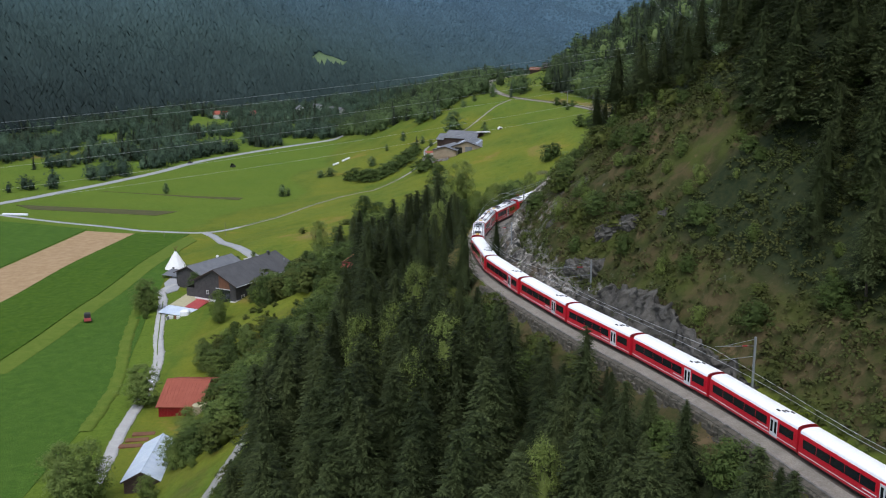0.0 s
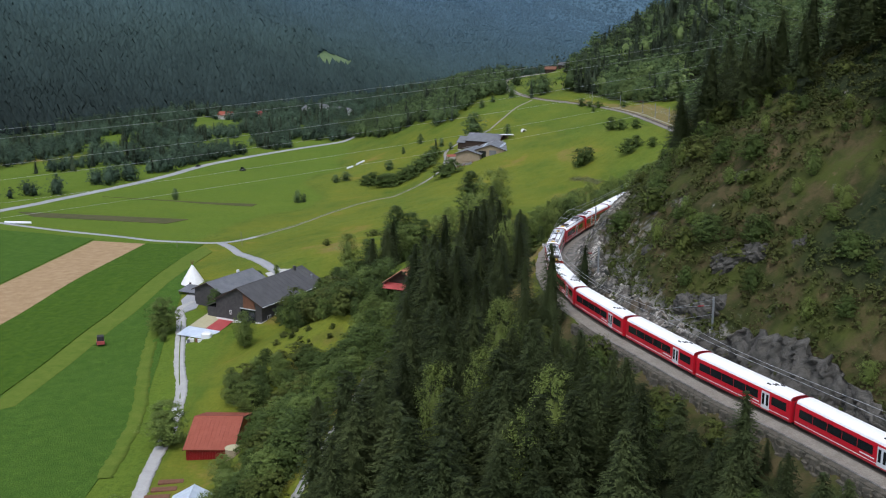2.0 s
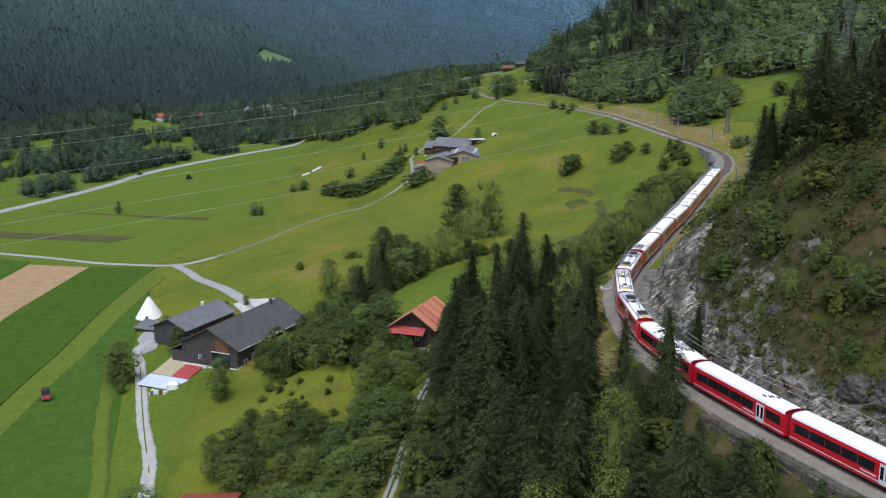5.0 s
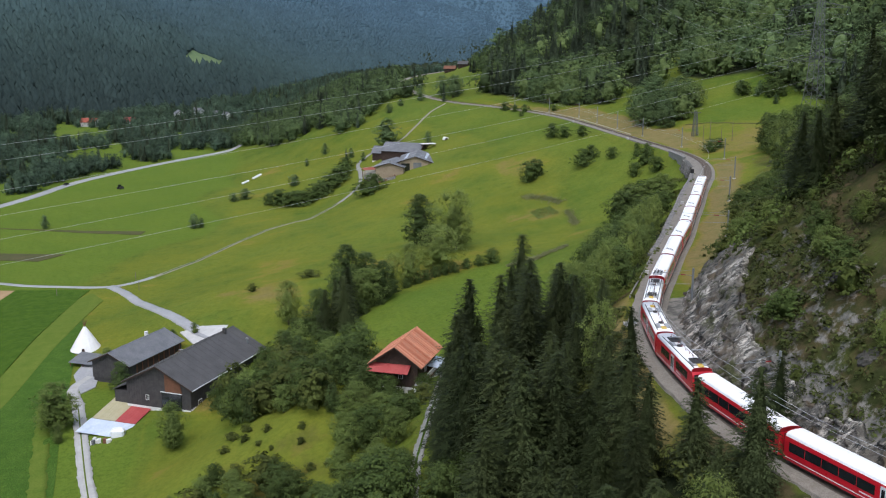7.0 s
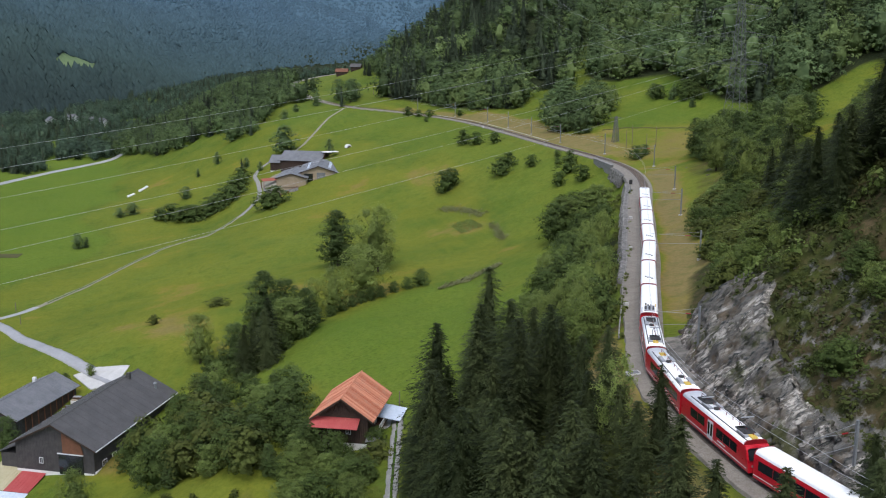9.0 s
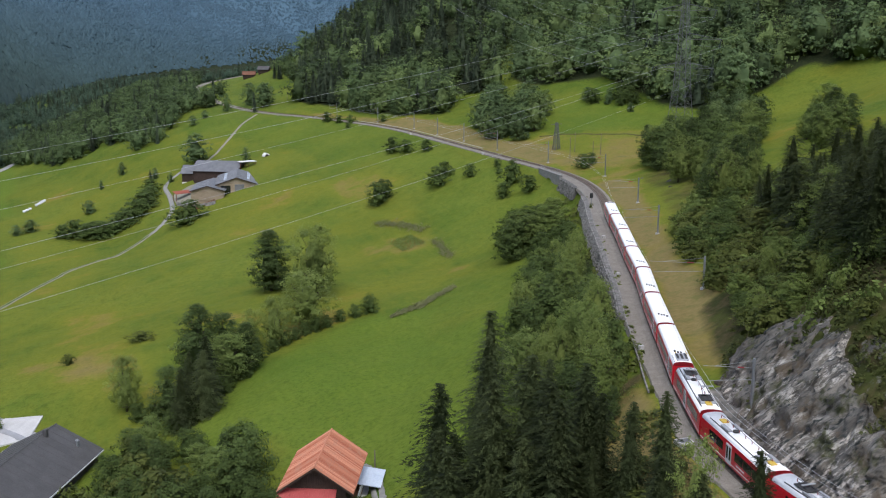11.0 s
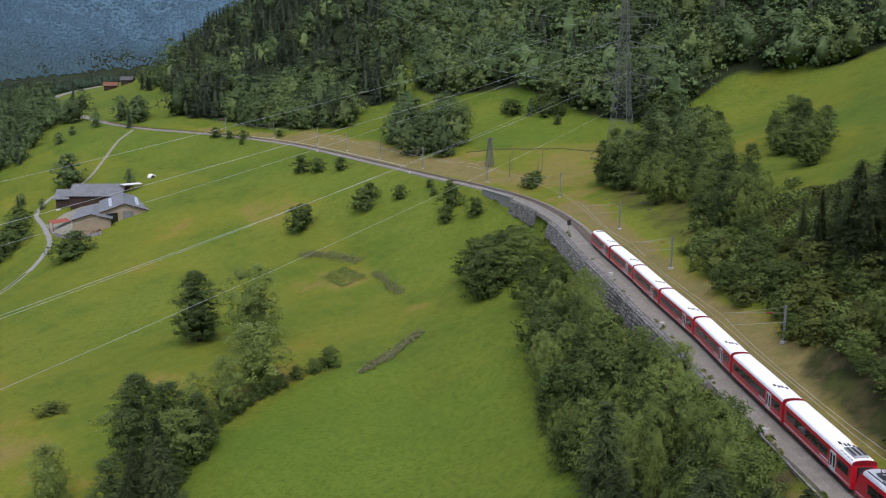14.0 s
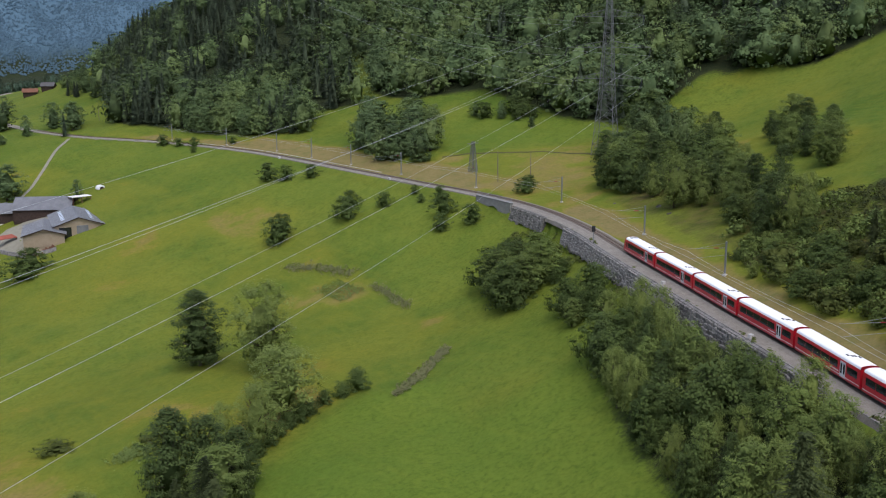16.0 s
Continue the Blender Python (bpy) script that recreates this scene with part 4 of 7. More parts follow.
# ------------------------------------------------------------------ rock cutting
def craggy(p, size):
    """Blocky relief that follows the rock's tilted beds."""
    across, lengthways = (0.85 * p.y + 0.5 * p.z) / size, (0.85 * p.z - 0.5 * p.y) / size
    q_ = Vector((across * 2.2, lengthways * 0.4, p.x / size * 0.6))
    return 0.8 * abs(noise.noise(q_)) + 0.5 * abs(noise.noise(q_ * 2.3)) + 0.3 * noise.noise(q_ * 5.1) - 0.4


def rock_face(s0, s1, tops, name, label, material):
    """Bare cut rock beside the line; tops gives its height along the line."""
    at = np.arange(s0, s1, 0.45)
    rows = 40
    v = []
    for s in at:
        k = (s - s0) / (s1 - s0)
        H = float(np.interp(k, np.linspace(0, 1, len(tops)), tops)) + 1.5 * noise.noise(Vector((s * 0.3, 2, 0))) + 1.2 * noise.noise(Vector((s * 0.9, 4, 0)))
        d_top = 4.4 + 0.5 * max(H, 0) + 0.02 * max(H, 0) ** 2 + 1.8
        back = along(s, d_top)
        end = min(float(surface(back.x, back.y)) - TRACK_Z - 0.9, H + 1.5)
        for r in range(rows):
            u = r / (rows - 1)
            f_ = min(1, u / 0.72)
            b_ = max(0, u - 0.72) / 0.28
            z = (-0.9 + (H + 0.9) * f_) * (1 - b_) + end * b_
            rise_ = max(-0.9 + (H + 0.9) * f_, 0)
            d = (4.4 + 0.5 * rise_ + 0.02 * rise_ * rise_) * (1 - b_) + d_top * b_
            p = along(s, d, z)
            out = (craggy(p, 3.2) * min(1, 0.25 + u * 3) + 0.35 * craggy(p * 2.7, 3.0)) * (1 - 0.7 * b_)
            sink = 2.0 * (max(0, 0.05 - k) + max(0, k - 0.95)) / 0.05
            block = math.floor(2.2 * noise.noise(Vector((s * 0.55 - z * 0.35, z * 0.5 + s * 0.12, 5))) + 0.8 * craggy(p * 1.3, 3.0)) * 0.42 * (1 - b_)
            v.append(along(s + 0.25 * noise.noise(p * 1.9), max(d - out * 1.1 - block, 3.7) + sink, z + (0.3 * out + 0.25 * noise.noise(p * 2.3)) * (1 - b_)))
    n_ = len(at)
    idx_ = np.arange(n_ * rows).reshape(n_, rows)
    f = np.stack([idx_[:-1, :-1], idx_[:-1, 1:], idx_[1:, 1:], idx_[1:, :-1]], -1).reshape(-1, 4)
    return tagged(new(name, arrays_mesh(name, [tuple(p) for p in v], f, material)), label, "rock face", kind="structure")


rock_face(chain(22, 158), chain(22, 262), (1.0, 2.6, 3, 3.4, 3.2, 4.6, 6, 7.6, 10.5, 13, 11, 1.2), "rock_cutting", "steep grey rock cutting with pale streaks beside the track", M_ROCK)
rock_face(chain(38, 120), chain(18.5, 166), (1.0, 2.2, 3.4, 5, 6.5, 6, 3.5, 1), "rock_ledge", "low rock ledge beside the track with shade in its dark tone", M_CRAG)


def outcrop(x, y, size, seed, flat=0.6):
    """A rugged lump of bedrock in the slope."""
    q_ = random.Random(seed)
    bm = bmesh.new()
    bmesh.ops.create_icosphere(bm, subdivisions=4, radius=1.0)
    off = Vector((q_.uniform(0, 50), q_.uniform(0, 50), 0))
    for w in bm.verts:
        k = 1 + 0.32 * craggy(w.co * 2.2 + off, 1.5) + 0.16 * craggy(w.co * 6 + off, 1.5) + 0.08 * noise.noise(w.co * 7 + off)
        w.co = Vector((w.co.x * size * k, w.co.y * size * 0.8 * k, w.co.z * size * flat * k))
    me = bpy.data.meshes.new("rock_outcrop")
    bm.to_mesh(me), bm.free()
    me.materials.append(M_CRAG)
    ob = tagged(new("rock_outcrop", me), "rugged grey rock outcrop in the grassy slope, toned dark for shade", "rock", "rock outcrops")
    ob.matrix_basis = pose(x, y, float(surface(x, y)) - size * 0.66, q_.uniform(-15, 15), -25, q_.uniform(0, 360))
    return ob


for k, (x, y, size) in enumerate(((29, 173, 5.0), (32.5, 177, 4.4), (26, 177, 3.6), (35, 174, 3.6), (31, 188, 2.6), (24, 196, 2.4), (38, 192, 2.6), (27, 210, 2.2), (42, 214, 2.0), (40, 168, 2.4), (104, 392, 1.9), (100, 385, 1.6), (95, 376, 1.6), (108, 403, 1.7), (106, 410, 1.4))):
    outcrop(x, y, size, 100 + k)


# ------------------------------------------------------------------ overhead line
def mast(x, y, reach_to, height=7.7):
    """A steel mast with a bracket towards the track."""
    s = chain(x, y)
    d = float(beside([x], [y])[0][0])
    base = Vector((x, y, min(float(surface(x, y)), TRACK_Z + 2.5)))
    m = thing("catenary_mast", "grey steel overhead line mast with bracket arms", "mast", "masts of the railway", Matrix.Translation(base))
    h = TRACK_Z + height - base.z
    part("column", Geo().box(-0.13, 0.13, -0.16, 0.16, -0.6, h, bevel=0.03), M_STEEL, m)
    part("footing", Geo().box(-0.4, 0.4, -0.4, 0.4, -0.9, 0.25, bevel=0.06), M_CONCRETE, m)
    end = along(s, reach_to) - base
    end.z = 0
    for z in (h - 1.2, h - 2.6):
        a = Vector((0, 0, z))
        part("bracket", Geo().tube(a, end * (1.0 if z > h - 2 else 0.92) + Vector((0, 0, z + 0.25 - (0.5 if z < h - 2 else 0))), 0.04, 0.03), M_STEEL, m)
    part("stay", Geo().tube((0, 0, h - 0.3), end * 0.8 + Vector((0, 0, h - 1.0)), 0.025), M_STEEL, m)
    part("insulator", Geo().tube(end * 0.2 + Vector((0, 0, h - 1.15)), end * 0.32 + Vector((0, 0, h - 1.12)), 0.09, n=8), M_DARKRED, m)
    return s


MASTS = [(60.5, 76), (42, 123), (27, 167.4), (15.4, 202), (20.8, 243.8), (47.4, 293), (68.3, 341.4), (86.5, 380.6), (104, 430), (103.5, 470), (101.5, 511), (100.8, 545), (99.8, 575), (98.5, 604), (92, 642), (80, 678)]
at = [mast(x, y, 0.2) for x, y in MASTS]
wire = thing("contact_wire", "thin overhead contact and carrying wires", "overhead wire")
for a, b in zip(at, at[1:]):
    for up, sag in ((5.3, 0.05), (6.45, 0.7)):
        g = Geo()
        pts = [along(a + (b - a) * t, 0, up - sag * 4 * t * (1 - t)) for t in np.linspace(0, 1, 9)]
        g.path(pts, 0.02)
        part("wire_span", g, M_WIRE, wire)


def signal(x, y):
    z = float(surface(x, y))
    m = thing("railway_signal", "dark railway signal head on a pale post", "signal", m=Matrix.Translation((x, y, z)))
    part("post", Geo().tube((0, 0, -0.4), (0, 0, 4.2), 0.09, n=8), M_STEEL, m)
    part("signal_head", Geo().box(-0.45, 0.45, -0.2, 0.2, 3.7, 5.0, bevel=0.08), M_RUBBER, m, "black signal head")
    part("footing", Geo().box(-0.4, 0.4, -0.4, 0.4, -0.6, 0.35, bevel=0.05), M_CONCRETE, m)


signal(*along(chain(76, 385), -3.9).xy)
p = along(chain(9.8, 241), -3.0)
slab = thing("hatch_slab", "pale square concrete cover beside the track", "cover slab", m=Matrix.Translation((p.x, p.y, TRACK_Z - 0.35)))
part("slab", Geo().box(-1.0, 1.0, -0.8, 0.8, -0.3, 0.16, bevel=0.04), M_CONCRETE, slab)
part("lid", Geo().box(-0.7, 0.7, -0.5, 0.5, 0.16, 0.22, bevel=0.03), M_SHEET, slab, "grey metal lid")
for x, y in ((61, 346), (47, 313), (28, 272), (93, 585), (96, 505)):
    p = along(chain(x, y), -3.6)
    c = thing("cable_cabinet", "small pale lineside box", "cabinet", m=Matrix.Translation((p.x, p.y, TRACK_Z - 0.4)))
    part("body", Geo().box(-0.4, 0.4, -0.3, 0.3, -0.1, 0.7, bevel=0.04), M_CONCRETE, c)


# ------------------------------------------------------------------ high-voltage line
def lattice(g, a, b, wide_a, wide_b, bays):
    """Four legs with crossing braces between two heights."""
    def corner(t, k):
        w = wide_a + (wide_b - wide_a) * t
        return Vector((w * (-1, 1, 1, -1)[k], w * (-1, -1, 1, 1)[k], a + (b - a) * t))
    for k in range(4):
        g.tube(corner(0, k), corner(1, k), 0.13, 0.1, 4, False)
        for i in range(bays):
            t0, t1 = i / bays, (i + 1) / bays
            g.tube(corner(t0, k), corner(t1, (k + 1) % 4), 0.06, n=4, cap=False)
            g.tube(corner(t0, (k + 1) % 4), corner(t1, k), 0.06, n=4, cap=False)
            g.tube(corner(t1, k), corner(t1, (k + 1) % 4), 0.05, n=4, cap=False)


PYLON = Vector((154, 466, 0))
PYLON.z = float(surface(PYLON.x, PYLON.y))
pylon = thing("power_pylon", "tall grey steel lattice power pylon with three cross arms", "pylon", m=Matrix.Translation(PYLON) @ pose(0, 0, 0, 0, 0, -58))
g = Geo()
lattice(g, -0.5, 18, 3.9, 2.3, 5), lattice(g, 18, 50, 2.3, 0.8, 12)
part("tower", g, M_PYLON, pylon)
ARMS = [(24.5, 11.5), (34.5, 14), (44.5, 11.5)]
for z, reach in ARMS:
    for side in (-1, 1):
        g = Geo()
        for y in (-0.9, 0.9):
            g.tube((side * 1.2, y, z), (side * reach, 0, z), 0.09, 0.07, 4, False)
            g.tube((side * 1.2, y, z + 2.2), (side * reach, 0, z + 0.1), 0.08, 0.06, 4, False)
            for t in np.linspace(0.1, 0.85, 6):
                g.tube((side * (1.2 + (reach - 1.2) * t), y * (1 - t), z), (side * (1.2 + (reach - 1.2) * (t + 0.07)), y * (1 - t), z + 2.2 * (1 - t)), 0.05, n=4, cap=False)
        arm = part("cross_arm", g, M_PYLON, pylon)
        for dy in (-1.4, 1.4):
            part("insulator_string", Geo().tube((side * reach, dy * 0.2, z - 0.1), (side * reach, dy * 1.3, z - 2.6), 0.14, n=6), M_PANE, arm)
power = thing("power_lines", "long sagging high-voltage cables", "power line")
turn = pose(0, 0, 0, 0, 0, -58)
for z, reach in ARMS:
    for side in (-1, 1):
        tip = PYLON + (turn @ Vector((side * reach, 0, z - 2.6)))
        for way, fall, curve, far in ((Vector((-0.848, -0.531, 0)), 0.132, 0.00011, 900), (Vector((-0.06, 1.0, 0)), -0.02, 0.00075, 420)):
            g = Geo()
            pts = [tip + way * u + Vector((0, 0, -fall * u + curve * u * u)) for u in np.linspace(0, far, 40)]
            g.path(pts, 0.022)
            part("cable", g, M_WIRE, power)
small = Vector((116, 489, float(surface(116, 489))))
mast_small = thing("lattice_mast", "slim grey lattice mast beside the railway", "mast", m=Matrix.Translation(small))
g = Geo()
lattice(g, -0.4, 10, 1.1, 0.35, 7)
part("tower", g, M_PYLON, mast_small)
part("cross_arm", Geo().box(-2.2, 2.2, -0.1, 0.1, 9.3, 9.5), M_PYLON, mast_small)
for x, y in ((112, 470), (118, 478), (113, 455), (122, 466), (-104, 470), (-128, 452), (-100, 452), (70, 760), (66, 790), (-10.6, 297)):
    z = float(surface(x, y))
    m = thing("wooden_pole", "slim weathered wooden pole in the grass", "pole", "wooden poles", Matrix.Translation((x, y, z)))
    part("shaft", Geo().tube((0, 0, -0.5), (0, 0, 7.5 if x > 0 else 3.2), 0.13, 0.09, 8), M_SLEEPER, m)
# ------------------------------------------------------------------ buildings
def roof_slab(parent, name, a, b, c, d, thick, material, label="", ribs=0, rib_material=None):
    """A sloping roof sheet: corners a-b along the eave, d-c along the ridge; ribs run up the slope as parts."""
    a, b, c, d = (Vector(p) for p in (a, b, c, d))
    n = (b - a).cross(d - a).normalized()
    if n.z < 0:
        n = -n
    g = Geo()
    g.add([*(p for p in (a, b, c, d)), *(p + n * thick for p in (a, b, c, d))], [(3, 2, 1, 0), (4, 5, 6, 7), (0, 1, 5, 4), (1, 2, 6, 5), (2, 3, 7, 6), (3, 0, 4, 7)])
    roof = part(name, g, material, parent, label)
    for i in range(ribs):
        t = (i + 0.5) / ribs
        p, q_ = a + (b - a) * t + n * (thick + 0.01), d + (c - d) * t + n * (thick + 0.01)
        part("seam", Geo().tube(p, q_, 0.045, n=5), rib_material or material, roof)
    return roof


def boards(parent, p, q_, z0, z1, material, width=0.35, top=None):
    """A boarded wall between two plan points; top(t) gives the upper edge."""
    p, q_ = Vector((*p, 0)), Vector((*q_, 0))
    L = (q_ - p).length
    n = max(1, int(L / width))
    u = (q_ - p) / L
    out = Vector((u.y, -u.x, 0))
    wall = None
    g = Geo()
    for i in range(n):
        a, b = p + u * (L * i / n), p + u * (L * (i + 1) / n - 0.025)
        proud = out * (0.06 + 0.02 * (i % 2))
        za, zb = (top(i / n) if top else z1), (top((i + 1) / n) if top else z1)
        v = [a - out * 0.1, b - out * 0.1, b + proud, a + proud]
        g.add([(*w.xy, z0) for w in v] + [(v[0].x, v[0].y, za), (v[1].x, v[1].y, zb), (v[2].x, v[2].y, zb), (v[3].x, v[3].y, za)], [(3, 2, 1, 0), (4, 5, 6, 7), (0, 1, 5, 4), (1, 2, 6, 5), (2, 3, 7, 6), (3, 0, 4, 7)])
    return tagged(part("boarding", g, material, parent), kind="stuff")


def window(parent, x, y, z, w, h, axis="x", frame=M_PLASTER):
    """A framed window on a wall that faces along -y (axis x) or +x (axis y)."""
    def slab(a0, a1, z0, z1, d0, d1):
        return Geo().box(x + a0, x + a1, y - d1, y - d0, z0, z1) if axis == "x" else Geo().box(x + d0, x + d1, y + a0, y + a1, z0, z1)
    win = part("window", slab(-w / 2, w / 2, z, z + h, 0.0, 0.1), M_PANE, parent)
    t = 0.09
    for a0, a1, z0, z1 in ((-w / 2 - t, -w / 2, z - t, z + h + t), (w / 2, w / 2 + t, z - t, z + h + t), (-w / 2, w / 2, z + h, z + h + t), (-w / 2, w / 2, z - t, z), (-0.03, 0.03, z, z + h)):
        part("window_frame", slab(a0, a1, z0, z1, 0.02, 0.16), frame, win)


def gabled(name, label, m, width, length, eave, ridge, wall, roof, base=-2.0, overhang=0.8, ribs=10, plinth=0.0, gable_wall=None, roof_label="", roof_name="roof"):
    """A building whose ridge runs along y, its front gable towards -y; z 0 is its floor."""
    b = thing(name, label, "building", m=m)
    w, L = width / 2, length / 2
    if plinth:
        part("plinth", Geo().box(-w - 0.05, w + 0.05, -L - 0.05, L + 0.05, base, plinth), M_PLASTER, b, "white plastered base")
    part("core", Geo().prism([(-w + 0.15, base), (w - 0.15, base), (w - 0.15, eave - 0.05), (0, ridge - 0.25), (-w + 0.15, eave - 0.05)], -L + 0.15, L - 0.15, "y"), wall, b)
    lo = max(plinth, base)
    slope = lambda t: eave + (ridge - eave) * (1 - abs(2 * t - 1)) - 0.1
    boards(b, (-w, -L), (w, -L), lo, eave, gable_wall or wall, top=slope)
    boards(b, (w, L), (-w, L), lo, eave, wall, top=slope)
    boards(b, (w, -L), (w, L), lo, eave, wall)
    boards(b, (-w, L), (-w, -L), lo, eave, wall)
    k = (ridge - eave) / w
    e, o = w + overhang, L + overhang
    ze = eave - k * overhang
    for side in (-1, 1):
        roof_slab(b, roof_name, (side * e, -o, ze), (side * e, o, ze), (side * 0.02, o, ridge), (side * 0.02, -o, ridge), 0.16, roof, roof_label, ribs)
    part("ridge_cap", Geo().tube((0, -o, ridge + 0.12), (0, o, ridge + 0.12), 0.16, n=8), roof, b)
    for y in (-o, o):
        for side in (-1, 1):
            part("barge_board", Geo().add([(side * e, y - 0.06, ze - 0.22), (0, y - 0.06, ridge - 0.22), (0, y - 0.06, ridge + 0.1), (side * e, y - 0.06, ze + 0.1), (side * e, y + 0.06, ze - 0.22), (0, y + 0.06, ridge - 0.22), (0, y + 0.06, ridge + 0.1), (side * e, y + 0.06, ze + 0.1)], [(0, 1, 2, 3), (7, 6, 5, 4), (0, 4, 5, 1), (3, 2, 6, 7), (0, 3, 7, 4), (1, 5, 6, 2)]), M_LOG, b)
    return b


def tiles(parent, w, o, eave, ridge, overhang, material):
    """Rows of clay tiles over both slopes; courses as parts, each with stepped edges."""
    k = (ridge - eave) / w
    e, ze = w + overhang, eave - k * overhang
    run = math.hypot(e, ridge - ze)
    rows = 17
    shared = None
    for side in (-1, 1):
        ang = math.atan2(ridge - ze, e)
        for r in range(rows):
            g = Geo()
            n = int(2 * o / 0.34)
            t0 = r / rows * run
            for i in range(n):
                y = -o + i * 0.34
                lift = 0.05 + 0.03 * ((i * 7 + r * 13) % 5) / 5
                x0, z0 = side * (e - math.cos(ang) * t0), ze + math.sin(ang) * t0
                t1 = t0 + run / rows * 1.12
                x1, z1 = side * (e - math.cos(ang) * t1), ze + math.sin(ang) * t1
                g.add([(x0, y, z0 + 0.18 + lift), (x0, y + 0.17, z0 + 0.25 + lift), (x0, y + 0.33, z0 + 0.18 + lift), (x1, y, z1 + 0.17), (x1, y + 0.17, z1 + 0.23), (x1, y + 0.33, z1 + 0.17), (x0, y, z0 + 0.1), (x0, y + 0.33, z0 + 0.1)], [(0, 1, 4, 3), (1, 2, 5, 4), (6, 7, 2, 1, 0)])
            part("tile_course", g, material, parent)


# chalet with tiled roof on the small meadow
CH = Matrix.Translation((-20.6, 290.2, 20.0)) @ pose(0, 0, 0, 0, 0, 66 - 90)
chalet = gabled("chalet", "dark log chalet with an orange clay-tile roof on a meadow", CH, 8.6, 12.0, 6.2, 9.2, M_LOG, M_TILE, -2.0, 1.3, 0, 0.9, roof_label="weathered orange clay tiles", roof_name="tiled_roof")
tiles(chalet, 4.3, 7.3, 6.2, 9.2, 1.3, M_TILE)
roof_slab(chalet, "porch_roof", (-5.6, -8.3, 4.2), (3.0, -8.3, 4.2), (3.0, -5.9, 5.4), (-5.6, -5.9, 5.4), 0.14, M_REDSHEET, "red sheet awning over the gable", 12)
roof_slab(chalet, "side_roof", (4.2, -7.8, 1.9), (6.6, -6.6, 1.9), (6.0, -4.0, 3.0), (4.2, -4.6, 3.0), 0.1, M_SHEET, "small grey lean-to roof")
part("side_shed", Geo().box(4.3, 6.0, -6.6, -4.2, -1.5, 1.9), M_LOG, chalet)
for x in (-2.4, 0.9):
    window(chalet, x, -6.05, 2.6, 0.7, 1.0)
for x in (-2.6, 0.2):
    window(chalet, x, -6.05, -0.6, 0.9, 0.9)
part("balcony", Geo().box(4.35, 5.7, -3.5, 4.5, 1.9, 2.1), M_BROWNWOOD, chalet, "timber balcony")
for y in np.arange(-3.4, 4.5, 0.5):
    part("baluster", Geo().box(5.6, 5.68, y, y + 0.08, 2.1, 3.1), M_PLASTER, chalet)
part("handrail", Geo().box(5.58, 5.7, -3.5, 4.5, 3.1, 3.2), M_PLASTER, chalet)
window(chalet, 4.36, -1.0, 2.9, 1.0, 1.1, "y"), window(chalet, 4.36, 2.2, 2.9, 1.0, 1.1, "y")
roof_slab(chalet, "terrace_roof", (4.4, 0.2, 3.5), (8.6, 0.2, 2.9), (8.6, 6.6, 2.9), (4.4, 6.6, 3.5), 0.1, M_PALESHEET, "pale weathered metal sheets beside the house", 8)
for x in (5.2, 8.3):
    for y in (0.6, 6.2):
        part("terrace_post", Geo().box(x - 0.08, x + 0.08, y - 0.08, y + 0.08, -2.0, 2.95), M_LOG, chalet)
part("step_wall", Geo().box(4.3, 6.6, 1.0, 5.5, -1.5, 1.2), M_PLASTER, chalet, "white plastered corner")

# large barn
B2 = Matrix.Translation((-68.0, 340.0, 2.0)) @ pose(0, 0, 0, 0, 0, 63 - 90)
barn = gabled("barn", "large dark boarded barn with a dark grey roof", B2, 17.5, 33.0, 7.2, 11.6, M_BARNWOOD, M_SLATE, -3.0, 0.9, 16, 1.3, roof_label="dark grey sheet roof")
# flat dark panel on the closed gable, painted as the gateway's shade
part("gate_shade_panel", Geo().box(1.0, 6.4, -16.75, -16.55, 1.0, 5.4), M_PANE, barn, "dark panel standing for the shade inside a gateway")
part("gate_panel", Geo().add([(2.0, -16.8, 5.5), (6.6, -16.8, 5.5), (6.0, -16.8, 8.2), (2.0, -16.8, 10.0), (2.0, -16.62, 5.5), (6.6, -16.62, 5.5), (6.0, -16.62, 8.2), (2.0, -16.62, 10.0)], [(0, 1, 2, 3), (7, 6, 5, 4), (0, 4, 5, 1), (1, 5, 6, 2), (2, 6, 7, 3), (3, 7, 4, 0)]), M_BROWNWOOD, barn, "reddish brown boards above the gate")
window(barn, -3.0, -16.62, 3.0, 0.7, 1.1)
part("chimney", Geo().box(0.3, 1.1, 11.5, 12.3, 10.8, 12.8, bevel=0.05), M_SLATE, barn)
part("roof_vent", Geo().tube((6.0, 14.0, 8.3), (6.0, 14.0, 9.9), 0.28, n=10), M_STEEL, barn)
part("roof_vent_cap", Geo().tube((6.0, 14.0, 9.9), (6.0, 14.0, 10.2), 0.45, 0.2, n=10), M_STEEL, barn)
for y in np.arange(-13, 14, 3.8):
    window(barn, 8.78, y, 2.2, 1.4, 1.0, "y")
for side in (-1, 1):
    part("gutter", Geo().box(*sorted((side * 9.62, side * 9.85)), -17.2, 17.2, 6.62, 6.84, bevel=0.03), M_DOOR, barn, "pale metal gutter")
part("base_wall", Geo().box(8.82, 9.0, -16.5, 16.5, -2.0, 2.0), M_PLASTER, barn, "weathered white base wall")
part("gate_beam", Geo().box(0.8, 6.6, -16.9, -16.7, 5.36, 5.56), M_DOOR, barn, "pale beam over the gate")
part("gate_cheek", Geo().box(6.5, 8.7, -16.86, -16.66, -2.0, 1.7), M_PLASTER, barn, "white base beside the gate")
roof_slab(barn, "side_roof", (-13.4, -16.0, 4.0), (-13.4, -10.0, 4.0), (-8.7, -10.0, 6.0), (-8.7, -16.0, 6.0), 0.12, M_SLATE, "", 4)
